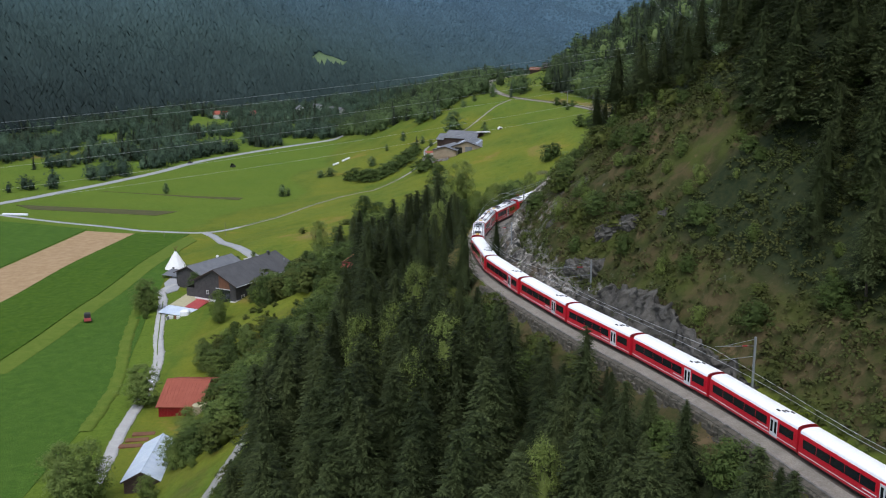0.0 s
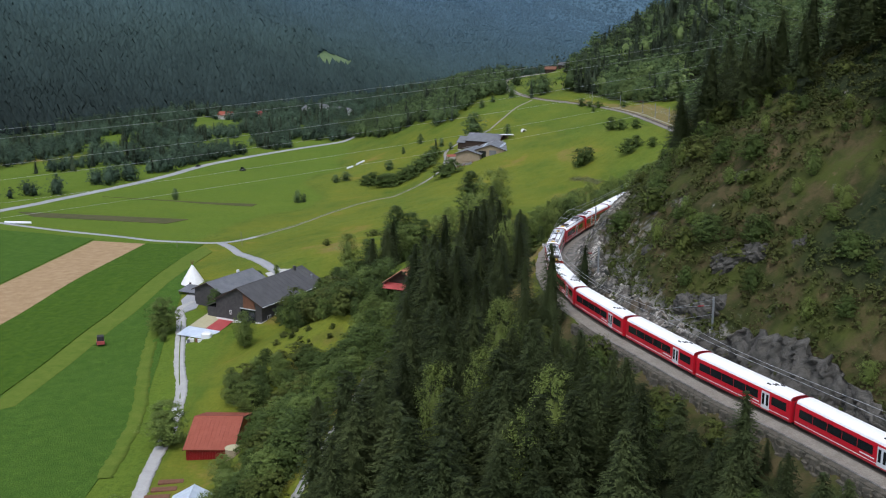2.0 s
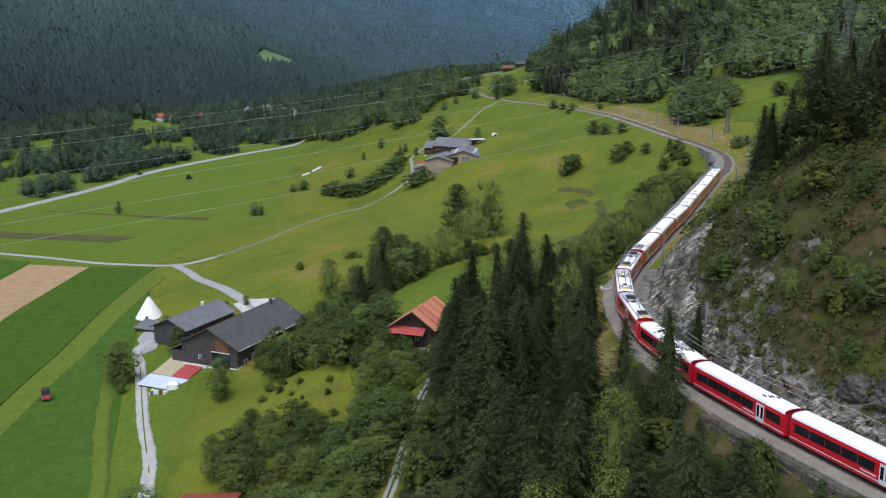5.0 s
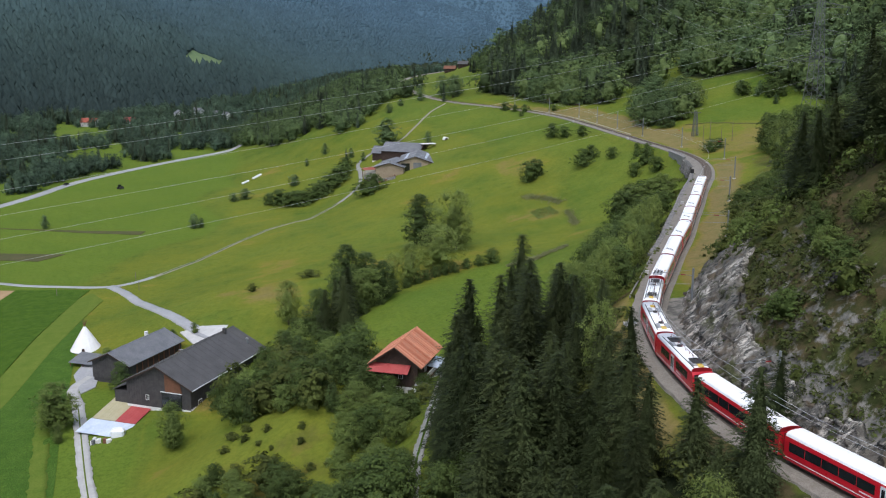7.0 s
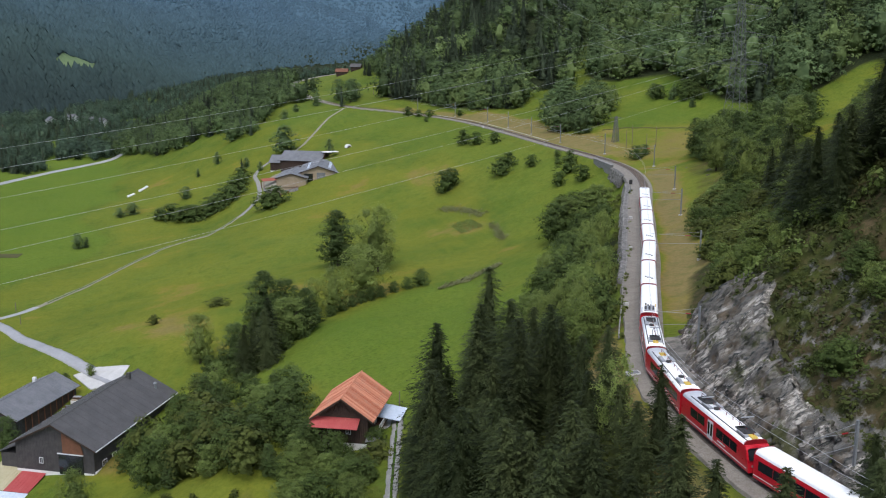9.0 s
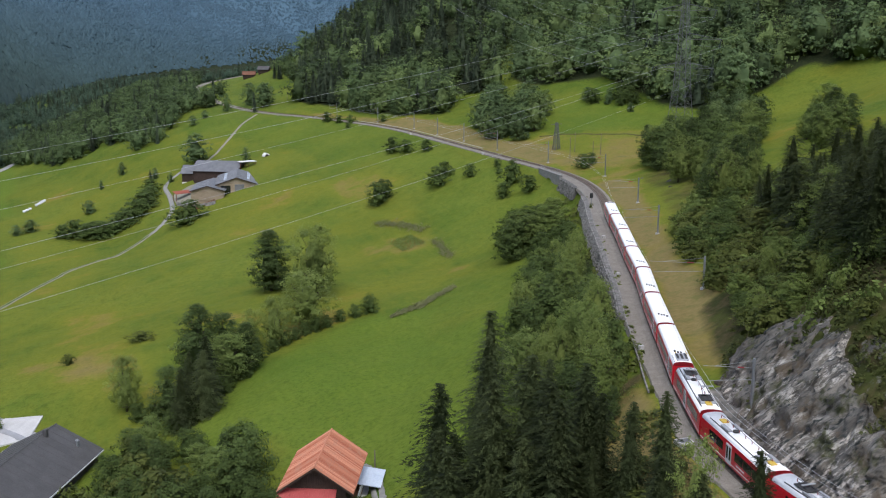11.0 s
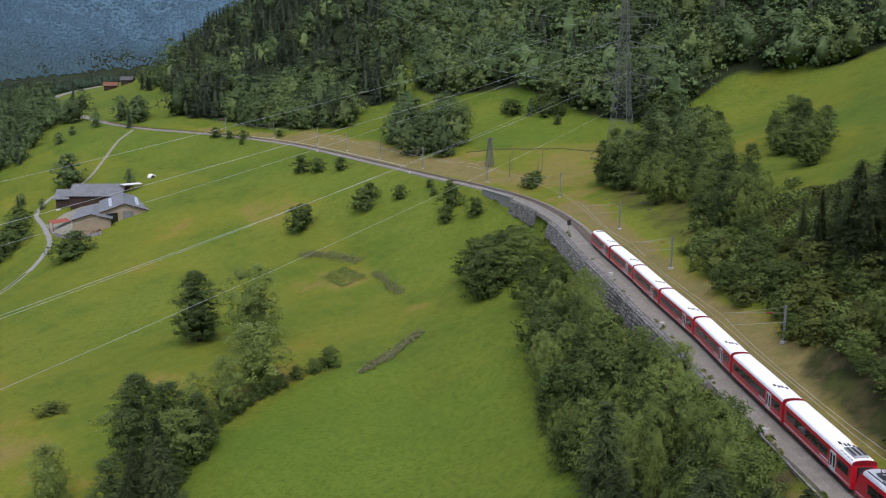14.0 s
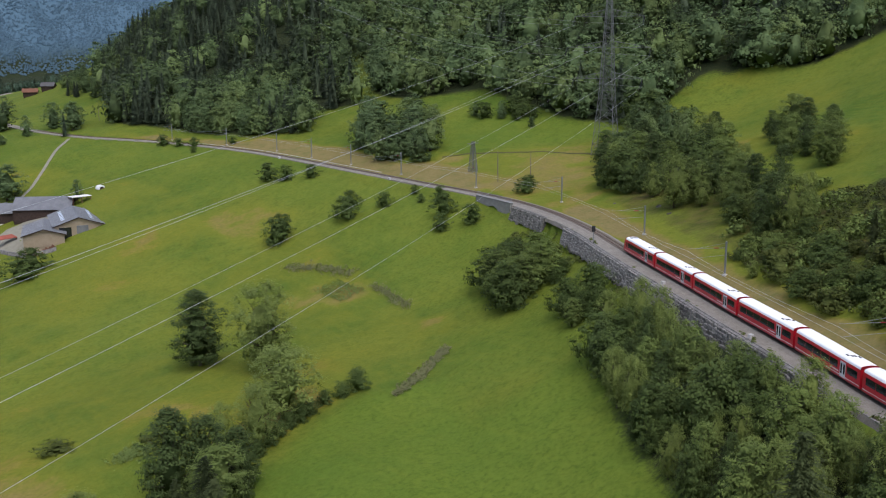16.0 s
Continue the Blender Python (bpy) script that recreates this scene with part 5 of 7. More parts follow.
part("side_room", Geo().box(-13.0, -8.8, -15.6, -10.4, -3.0, 4.0), M_BARNWOOD, barn)

# long grey-roofed stable beside it
B1 = Matrix.Translation((-86.5, 365.0, 0.6)) @ pose(0, 0, 0, 0, 0, 62 - 90)
stable = gabled("stable", "long low stable with a grey corrugated roof", B1, 11.5, 23.0, 4.6, 7.2, M_BARNWOOD, M_SHEET, -3.0, 0.8, 22, 0.0, M_BARNWOOD, "grey corrugated sheet roof")
# the stable's open front is a dark panel in place of shade
part("open_front", Geo().box(5.62, 5.85, -8.5, 10.5, 0.8, 3.6), M_LOG, stable, "dark panel for the shade in the open front, with wooden posts")
for y in np.arange(-8.4, 10.6, 2.35):
    part("front_post", Geo().box(5.7, 6.0, y - 0.12, y + 0.12, -1.0, 4.4), M_BROWNWOOD, stable)
part("back_wall", Geo().box(5.5, 5.66, -11.4, 11.4, 3.0, 4.5), M_BROWNWOOD, stable, "reddish brown boards under the eave")
for k in range(9):
    y, w = -7.5 + 2.1 * k, 0.5 + 0.3 * (k % 3)
    m_ = B1 @ Matrix.Translation((7.6 + 0.5 * (k % 2), y, 0))
    at_ = m_.to_translation()
    c = thing("stacked_clutter", "low heap of farm clutter beside the stable", "clutter", "clutter by the stable", Matrix.Translation((at_.x, at_.y, float(surface(at_.x, at_.y)))) @ pose(0, 0, 0, 0, 0, 20 * k))
    part("crate", Geo().box(-w, w, -0.5, 0.5, -0.1, 0.5 + 0.25 * (k % 2), bevel=0.04), (M_BROWNWOOD, M_PLASTER, M_RUST)[k % 3], c)
    part("lid", Geo().box(-w * 0.9, w * 0.9, -0.45, 0.45, 0.5 + 0.25 * (k % 2), 0.62 + 0.25 * (k % 2), bevel=0.03), (M_SHEET, M_TANWALL, M_GREY)[k % 3], c)
part("chimney", Geo().box(-2.6, -1.8, 6.5, 7.3, 5.2, 7.6, bevel=0.05), M_PLASTER, stable)
L1 = Matrix.Translation((-100.5, 369.5, -1.4)) @ pose(0, 0, 0, 0, 0, -25)
lean = thing("open_shed", "open shed with a pale sheet roof beside the tent", "shed", m=L1)
roof_slab(lean, "roof", (-4.4, -3.0, 2.5), (4.4, -3.0, 2.5), (4.4, 3.0, 3.7), (-4.4, 3.0, 3.7), 0.12, M_SHEET, "pale grey sheet roof", 9)
for x in (-4.0, 0, 4.0):
    for y, h in ((-2.6, 2.5), (2.6, 3.5)):
        part("post", Geo().box(x - 0.1, x + 0.1, y - 0.1, y + 0.1, -1.5, h), M_BROWNWOOD, lean)
part("back_wall", Geo().box(-4.1, 4.1, 2.5, 2.7, -1.5, 3.4), M_BROWNWOOD, lean)
# striped-roof shed
S1 = Matrix.Translation((-84.5, 325.5, -1.2)) @ pose(0, 0, 0, 0, 0, -26)
shed = thing("farm_shed", "low shed with tan, red and white roof sheets", "shed", m=S1)
part("walls", Geo().prism([(-7.0, -2.5), (6.5, -2.5), (6.5, 4.0), (-7.0, 1.6)], -5.4, 5.4, "x"), M_BROWNWOOD, shed)
roof_slab(shed, "roof_tan", (-5.9, -2.6, 2.5), (0.4, -2.6, 2.5), (0.4, 7.0, 4.5), (-5.9, 7.0, 4.5), 0.1, M_TANSHEET, "mossy tan roof sheets", 8)
roof_slab(shed, "roof_red", (0.42, -2.6, 2.5), (5.9, -2.6, 2.5), (5.9, 7.0, 4.5), (0.42, 7.0, 4.5), 0.1, M_REDSHEET, "red roof sheets", 7)
roof_slab(shed, "roof_white", (-6.2, -8.4, 1.3), (6.0, -8.4, 1.3), (6.0, -2.7, 2.42), (-6.2, -2.7, 2.42), 0.1, M_PALESHEET, "white sheet lean-to roof", 12)
# shade under the lean-to, put in as a dark panel
part("open_front", Geo().box(-5.0, 5.0, -7.25, -7.02, -1.0, 1.3), M_PANE, shed, "dark panel for the shade in the open front")
for x in (-5.2, 0, 5.2):
    part("front_post", Geo().box(x - 0.1, x + 0.1, -8.0, -7.8, -2.5, 1.3), M_BROWNWOOD, shed)
q = random.Random(9)
for k in range(9):
    x, y = -89.5 + q.uniform(0, 5), 314.5 + q.uniform(-1.2, 1.2)
    c = thing("crate", "small crate of farm clutter in front of a shed", "crate", "clutter by the shed", pose(x, y, float(surface(x, y)), 0, 0, q.uniform(0, 90)))
    part("body", Geo().box(-0.4, 0.4, -0.35, 0.35, -0.1, q.uniform(0.5, 1.1), bevel=0.04), q.choice([M_PLASTER, M_REDSHEET, M_SHEET, M_BROWNWOOD]), c)
# red-roofed shed by the lane
R1 = Matrix.Translation((-63.5, 243.5, -2.2)) @ pose(0, 0, 0, 0, 0, 90)
gabled("red_shed", "red boarded shed with a rust-red sheet roof", R1, 21.0, 10.0, 3.2, 6.4, M_DARKRED, M_RUSTSHEET, -2.0, 0.6, 12, 0.0, M_DARKRED, "rust-red sheet roof")
tank = thing("water_tank", "round tan covered water tank beside a shed", "tank", m=Matrix.Translation((-57.5, 229.8, float(surface(-57.5, 229.8)))))
part("body", Geo().tube((0, 0, -1.0), (0, 0, 2.0), 1.7, n=20), M_TANWALL, tank)
part("lid", Geo().tube((0, 0, 2.0), (0, 0, 2.5), 1.8, 0.5, n=20), M_TANSHEET, tank)
# pale-roofed shed
W1 = Matrix.Translation((-60.5, 200.5, -2.2)) @ pose(0, 0, 0, 0, 0, 3)
gabled("metal_roof_shed", "dark wooden shed with a bright pale metal roof", W1, 7.4, 19.0, 3.2, 5.2, M_BROWNWOOD, M_PALESHEET, -2.0, 0.6, 14, 0.0, M_LOG, "bright pale metal sheets")

# white pole tent
tz = float(surface(-103.5, 381))
tent = thing("tipi_tent", "white canvas tipi tent with bare poles on the grass", "tent", m=Matrix.Translation((-103.5, 381, tz)))
g = Geo()
n = 18
g.v = [(4.3 * math.cos(a) * (1 + 0.02 * (k % 2)), 4.3 * math.sin(a) * (1 + 0.02 * (k % 2)), -0.1) for k, a in enumerate(np.arange(n) * 2 * math.pi / n)] + [(0.35 * math.cos(a), 0.35 * math.sin(a), 6.6) for a in np.arange(n) * 2 * math.pi / n]
g.f = [(i, (i + 1) % n, n + (i + 1) % n, n + i) for i in range(n)]
part("cover", g, M_CANVAS, tent)
for a in np.arange(9) * 0.698:
    part("pole", Geo().tube((0.4 * math.cos(a + 3.1), 0.4 * math.sin(a + 3.1), 6.0), (0.9 * math.cos(a), 0.9 * math.sin(a), 8.6), 0.05, 0.03), M_BROWNWOOD, tent)
part("doorway", Geo().prism([(-0.5, 0.0), (0.5, 0.0), (0.32, 1.2), (-0.32, 1.2)], -4.12, -3.85, "y"), M_LOG, tent, "dark doorway flap")
part("smoke_flap", Geo().add([(-0.15, -0.5, 5.6), (0.35, -0.45, 5.6), (0.1, -0.3, 7.0), (-0.15, -0.5 + 0.06, 5.6), (0.35, -0.39, 5.6), (0.1, -0.24, 7.0)], [(0, 1, 2), (5, 4, 3), (0, 3, 4, 1), (1, 4, 5, 2), (2, 5, 3, 0)]), M_LOG, tent)

# hillside farm
def farm_part(name, label, x, y, z, turn, *rest, **more):
    return gabled(name, label, Matrix.Translation((x, y, z)) @ pose(0, 0, 0, 0, 0, turn), *rest, **more)


hall = farm_part("farm_hall", "tan-walled farm hall with a grey sheet roof", 14.5, 601, 21.5, -10, 16.5, 28, 4.6, 7.4, M_TANWALL, M_SHEET, base=-5, ribs=16, roof_label="grey sheets with skylights")
for x in (-5.0, 5.0):
    for y in np.arange(-9, 10, 3.0):
        part("skylight", Geo().add([(x - 0.6, y, 7.75 - abs(x - 0.6) * 0.34), (x + 0.6, y, 7.75 - abs(x + 0.6) * 0.34), (x + 0.6, y + 1.2, 7.75 - abs(x + 0.6) * 0.34), (x - 0.6, y + 1.2, 7.75 - abs(x - 0.6) * 0.34), (x - 0.6, y, 7.5 - abs(x - 0.6) * 0.34), (x + 0.6, y, 7.5 - abs(x + 0.6) * 0.34), (x + 0.6, y + 1.2, 7.5 - abs(x + 0.6) * 0.34), (x - 0.6, y + 1.2, 7.5 - abs(x - 0.6) * 0.34)], [(0, 1, 2, 3), (7, 6, 5, 4), (0, 4, 5, 1), (1, 5, 6, 2), (2, 6, 7, 3), (3, 7, 4, 0)]), M_PALESHEET, hall)
# the hall's gateway is a dark slab that stands for its inner shade
part("gateway", Geo().box(-6.8, -2.6, -14.25, -14.05, -1.0, 4.0), M_PANE, hall, "dark panel standing for the shade inside a gateway")
part("gate", Geo().box(-0.8, 3.2, -14.3, -14.05, -1.5, 4.4), M_SHEET, hall, "pale grey sliding gate")
wing = farm_part("farm_wing", "lower tan farm wing with weathered grey roof", 2.0, 596, 20.0, -14, 13.5, 23, 4.2, 6.2, M_TANWALL, M_SHEET, base=-5, ribs=12, roof_label="weathered grey sheets")
# same for the wing: shade drawn as a dark slab
part("gateway", Geo().box(-0.8, 4.8, -11.25, -11.05, -1.0, 2.8), M_PANE, wing, "dark panel standing for the shade inside a gateway")
farm_part("hay_barn", "dark brown hay barn with a grey roof", 11.5, 633, 22.0, 62, 15, 21, 5.0, 8.6, M_LOG, M_SHEET, base=-5, ribs=12)
back = farm_part("store_barn", "small dark barn with white base and grey roof", 2.0, 642, 20.0, 68, 11, 12, 5.0, 7.8, M_LOG, M_SHEET, base=-5, ribs=8, plinth=0.6)
c = thing("carport", "open carport with a flat white roof behind the farm", "shed", m=Matrix.Translation((23, 626, float(surface(23, 626)))) @ pose(0, 0, 0, 0, 0, 10))
part("roof", Geo().box(-4, 4, -2, 2, 2.6, 2.85), M_PLASTER, c)
for x in (-3.7, 0, 3.7):
    for y in (-1.8, 1.8):
        part("post", Geo().box(x - 0.1, x + 0.1, y - 0.1, y + 0.1, -2, 2.6), M_BROWNWOOD, c)
y_ = thing("yard_shelter", "small shelter with a red roof in the farm yard", "shed", m=Matrix.Translation((-8.5, 612, float(surface(-8.5, 612)))) @ pose(0, 0, 0, 0, 0, 20))
roof_slab(y_, "roof", (-4, -1.8, 2.2), (4, -1.8, 2.2), (4, 1.8, 3.0), (-4, 1.8, 3.0), 0.12, M_RUSTSHEET, "faded red roof")
for x in (-3.6, 3.6):
    for y in (-1.5, 1.5):
        part("post", Geo().box(x - 0.1, x + 0.1, y - 0.1, y + 0.1, -2, 2.3), M_BROWNWOOD, y_)
ribbon("yard_wall", [(-12, 603), (-9, 592), (-6, 583), (2, 578)], 0.4, M_STONE, "low grey stone yard wall", "wall", 1.4, 1.0, 2, 0.0)
for k in range(8):
    x, y = -6 + 1.1 * k, 580.5 + 0.25 * k + (k % 3) * 0.7
    c = thing("log_stack", "stack of reddish logs at the farm's edge", "log stack", "log stacks", Matrix.Translation((x, y, float(surface(x, y)))))
    for i, (dx, dz) in enumerate(((-0.3, 0.2), (0.3, 0.2), (0, 0.68))):
        part("log", Geo().tube((dx, -1.2, dz), (dx, 1.2, dz), 0.27, n=9), M_BROWNWOOD, c)
x, y = 33.6, 634.5
c = thing("silage_tent", "white domed shelter in the meadow", "shelter", m=Matrix.Translation((x, y, float(surface(x, y)))) @ pose(0, 0, 0, 0, 0, 15))
part("cover", Geo().prism([(1.5 * math.cos(a), 1.7 * math.sin(a) - 0.2) for a in np.linspace(0, math.pi, 11)], -1.3, 1.3, "y"), M_CANVAS, c)
# no hole is cut: a dark arched panel stands for the shade within
part("opening", Geo().prism([(1.1 * math.cos(a), 1.2 * math.sin(a) - 0.2) for a in np.linspace(0, math.pi, 9)], -1.36, -1.2, "y"), M_LOG, c, "dark panel for the shade inside the shelter")


def bale_row(x, y, turn, count, label):
    for k in range(count):
        a = math.radians(turn)
        bx, by = x + math.cos(a) * 1.5 * k, y + math.sin(a) * 1.5 * k
        b = thing("wrapped_bale", label, "bale", "wrapped bales", pose(bx, by, float(surface(bx, by)), 0, 0, turn))
        part("wrap", Geo().tube((-0.66, 0, 0.62), (0.66, 0, 0.62), 0.66, n=14), M_FOIL, b, smooth=False)


bale_row(-79, 704, 20, 3, "white plastic-wrapped hay bale in a row"), bale_row(-71, 711, 55, 3, "white plastic-wrapped hay bale in a row"), bale_row(-73, 709, 50, 3, "white plastic-wrapped hay bale in a row")
bale_row(-228, 513, -4, 9, "white wrapped bale beside the field road")
x, y = -115.5, 316.5
c = thing("red_cart", "small red farm cart with a black canopy in the field", "cart", m=pose(x, y, float(surface(x, y)) + 0.3, 0, 0, 20))
part("bed", Geo().box(-1.1, 1.1, -1.5, 1.5, 0.5, 1.5, bevel=0.06), M_REDSHEET, c)
part("canopy", Geo().box(-1.0, 1.0, -1.2, 1.2, 1.5, 2.9, bevel=0.15), M_RUBBER, c)
for dx in (-1.15, 1.15):
    part("wheel", Geo().tube((dx - 0.12, 0, 0.45), (dx + 0.12, 0, 0.45), 0.45, n=14), M_RUBBER, c)
x, y = -151, 709
c = thing("farm_tractor", "small dark tractor standing on the meadow", "tractor", m=pose(x, y, float(surface(x, y)), 0, 0, 60))
part("hood", Geo().box(0.2, 2.2, -0.5, 0.5, 0.8, 1.7, bevel=0.1), M_UNDER, c)
part("cabin", Geo().box(-1.2, 0.3, -0.8, 0.8, 0.9, 2.8, bevel=0.12), M_PANE, c)
for wx, wy, r in ((-0.8, -0.95, 0.85), (-0.8, 0.95, 0.85), (1.6, -0.8, 0.55), (1.6, 0.8, 0.55)):
    part("wheel", Geo().tube((wx, wy - 0.2, r), (wx, wy + 0.2, r), r, n=16), M_RUBBER, c)
x, y = -186, 728
c = thing("car", "small dark car on the valley road", "car", m=pose(x, y, float(surface(x, y)) + 0.25, 0, 0, 70))
part("body", Geo().box(-2.1, 2.1, -0.85, 0.85, 0.35, 0.95, bevel=0.14), M_UNDER, c)
part("cabin", Geo().box(-1.2, 0.9, -0.72, 0.72, 0.95, 1.5, bevel=0.16), M_PANE, c)
for wx in (-1.3, 1.3):
    for wy in (-0.8, 0.8):
        part("wheel", Geo().tube((wx, wy - 0.1, 0.32), (wx, wy + 0.1, 0.32), 0.32, n=12), M_RUBBER, c)
for x, y in ((-77.5, 259), (-83.5, 316.5)):
    c = thing("covered_heap", "heap under a white sheet beside the lane", "covered heap", m=Matrix.Translation((x, y, float(surface(x, y)))))
    g = Geo()
    g.box(-1.5, 1.5, -1.2, 1.2, -0.2, 1.7, bevel=0.45)
    part("sheet", g, M_FOIL, c)
# garden beds
for k, (x, y) in enumerate(((-69, 222), (-69.5, 218.5), (-70, 215))):
    c = thing("garden_bed", "small reddish-brown garden bed in the grass", "garden bed", "garden beds", pose(x, y, float(surface(x, y)) + 0.05, 0, 0, 8))
    part("soil", Geo().box(-2.6, 2.6, -0.9, 0.9, -0.3, 0.25, bevel=0.1), M_BROWNWOOD, c)
# houses down the valley
for x, y, w, L, turn, mat_roof in ((-250, 1118, 11, 15, 70, M_RUSTSHEET), (-213, 1124, 9, 11, 60, M_REDSHEET), (-176, 1210, 9, 12, 20, M_SHEET), (-160, 1240, 9, 12, 50, M_SHEET), (-140, 1200, 8, 10, 80, M_SHEET), (-125, 1180, 8, 11, 30, M_SHEET)):
    z = float(surface(x, y)) - 0.3
    gabled("house", "small white village house with a pitched roof", Matrix.Translation((x, y, z)) @ pose(0, 0, 0, 0, 0, turn), w, L, 5.0, 8.2, M_PLASTER, mat_roof, base=-4, ribs=0)
for x, y, w, L, turn, mat_roof in ((82, 968, 7, 9, 75, M_BROWNWOOD), (93, 962, 6, 8, 60, M_SLATE)):
    gabled("hamlet_house", "dark timber house with a pitched roof on the spur", Matrix.Translation((x, y, float(surface(x, y)) - 0.3)) @ pose(0, 0, 0, 0, 0, turn), w, L, 3.2, 5.2, M_LOG, mat_roof, base=-4, ribs=0)
# ------------------------------------------------------------------ the train
SKIN = [(1.33, 0.55), (1.36, 1.0), (1.36, 2.75), (1.30, 3.12)]          # right half of the red wall: across, up
CROWN = [(1.30, 3.12), (1.24, 3.34), (1.12, 3.47), (0.85, 3.56), (0.45, 3.61), (0, 3.63)]  # right half of the white roof


def shell(half, x0, x1, taper0=0.0, taper1=0.0, closed=True):
    """A body drawn out along x; taper leans an end inwards, more towards the top."""
    ring = half + [(-a, b) for a, b in reversed(half) if a > 0]
    g, n = Geo(), len(ring)
    for x, t, sign in ((x0, taper0, 1), (x1, taper1, -1)):
        g.v += [(x + sign * t * max(0, (h - 1.3) / 2.4) ** 1.4, a, h) for a, h in ring]
    g.f = [(j, n + j, n + (j + 1) % n, (j + 1) % n) for j in range(n)]
    if closed:
        g.f += [tuple(range(n)), tuple(range(2 * n - 1, n - 1, -1))]
    return g


def wheelset(parent, x):
    bogie = part("bogie", Geo().box(x - 1.5, x + 1.5, -0.95, 0.95, 0.45, 0.7, bevel=0.06), M_UNDER, parent)
    for dx in (-0.95, 0.95):
        for y in (-0.5, 0.5):
            part("wheel", Geo().tube((x + dx, y - 0.06, 0.38), (x + dx, y + 0.06, 0.38), 0.38, n=14), M_UNDER, bogie)


def glazing(parent, x0, x1, z0=1.62, z1=2.62, count=1):
    """Window band on both walls, in panes with dark mullions between."""
    w = (x1 - x0) / count
    for side in (-1, 1):
        for i in range(count):
            a, b = x0 + i * w + 0.04, x0 + (i + 1) * w - 0.04
            part("window", Geo().box(a, b, *sorted((side * 1.33, side * 1.372)), z0, z1), M_PANE, parent)


def double_door(parent, x, width=1.4, label="pale grey sliding doors with tall panes"):
    for side in (-1, 1):
        door = part("door", Geo().box(x - width / 2, x + width / 2, *sorted((side * 1.32, side * 1.385)), 0.72, 2.86), M_DOOR, parent, label)
        for k in (-1, 1):
            a = x + k * width * 0.25
            part("door_pane", Geo().box(a - 0.2, a + 0.2, *sorted((side * 1.36, side * 1.395)), 1.2, 2.6), M_PANE, door)


def lines(parent, x0, x1):
    for side in (-1, 1):
        part("stripe", Geo().box(x0, x1, *sorted((side * 1.33, side * 1.376)), 0.86, 0.94), M_LINE, parent, "thin white line low on the side")
        part("lettering_bar", Geo().box(x0 + (x1 - x0) * 0.30, x0 + (x1 - x0) * 0.42, *sorted((side * 1.34, side * 1.376)), 1.22, 1.36), M_LINE, parent, "pale lettering as a bar")


def roof_box(parent, x, y, w, d, h, material=M_GREY, z=3.60, name="roof_unit"):
    return part(name, Geo().box(x - w / 2, x + w / 2, y - d / 2, y + d / 2, z - 0.14, z + h, bevel=0.03), material, parent)


def coach(label, half=8.85, cab=False, gear=False):
    """A panorama coach; +x points away from the power cars. Built round its own middle, rails at z 0."""
    car = thing("railway_coach", label, "railway coach", "coaches of the train")
    nose = 1.2 if cab else 0.0
    body = part("body", shell([(1.25, 0.5)] + SKIN + [(0, 3.12)], -half, half, 0, nose), M_RED, car)
    part("roof", shell([(1.315, 3.10)] + CROWN, -half + 0.12, half - 0.12 - nose * 0.8), M_WHITE, car, "white rounded roof")
    for x in (-half + 0.06, half - 0.06 - nose * 0.85):
        part("roof_rim", shell([(1.33, 3.11)] + [(a + 0.015, b + 0.015) for a, b in CROWN], x - 0.06, x + 0.06), M_DARKRED, car)
    part("underframe", Geo().box(-half + 0.3, half - 0.3, -1.15, 1.15, 0.42, 0.62), M_UNDER, car)
    for i, x in enumerate((-4.6, -0.6, 3.4)):
        part("equipment_box", Geo().box(x, x + 2.2, -1.05, 1.05, 0.25, 0.5, bevel=0.04), M_UNDER, car)
    wheelset(car, -6.3), wheelset(car, 6.3)
    glazing(car, -half + 0.7, -half + 3.3, count=1)
    double_door(car, -half + 4.3)
    glazing(car, -half + 5.6, half - (2.4 if cab else 0.7), count=5)
    lines(car, -half + 0.1, half - nose * 0.3 - 0.1)
    for k in range(4):
        x, y = -half + 3.6 + 0.55 * (k % 2) + (0.6 if k > 1 else 0), -0.55 + 0.36 * k
        roof_box(car, x, y, 0.62, 0.24, 0.09, M_UNDER, 3.6, "roof_vent")
    if gear:
        roof_box(car, -half + 2.0, 0.0, 2.6, 1.5, 0.18, M_GREY, 3.62, "air_conditioner")
        for y in (-0.55, 0.0, 0.55):
            roof_box(car, -half + 2.0, y, 2.0, 0.3, 0.06, M_UNDER, 3.80, "fan_grille")
        for k in range(4):
            roof_box(car, -half + 0.7 + k * 0.75, 1.0, 0.6, 0.28, 0.07, M_GREY, 3.44, "roof_panel")
        for y in (-0.9, 0.5):
            roof_box(car, -half + 4.4, y, 1.4, 0.18, 0.05, M_YELLOW, 3.56, "yellow_marking")
    if cab:
        part("windscreen", shell([(0, 1.75), (1.12, 1.8), (1.1, 2.85), (0, 2.9)], half - 0.6, half + 0.02, 0, nose), M_PANE, car, "dark driver's windscreen")
        glazing(car, half - 2.1, half - 1.45)
        for y in (-0.85, 0.85):
            part("headlight", Geo().tube((half - 0.03, y, 1.25), (half + 0.04, y, 1.25), 0.12, n=10), M_LAMP, car, "round headlight")
        roof_box(car, half - 2.6, 0, 0.9, 1.6, 0.14, M_GREY, 3.6)
    else:
        part("bellows", Geo().box(half, half + 0.22, -0.75, 0.75, 0.8, 2.95), M_RUBBER, car)
    part("bellows", Geo().box(-half - 0.22, -half, -0.75, 0.75, 0.8, 2.95), M_RUBBER, car)
    return car


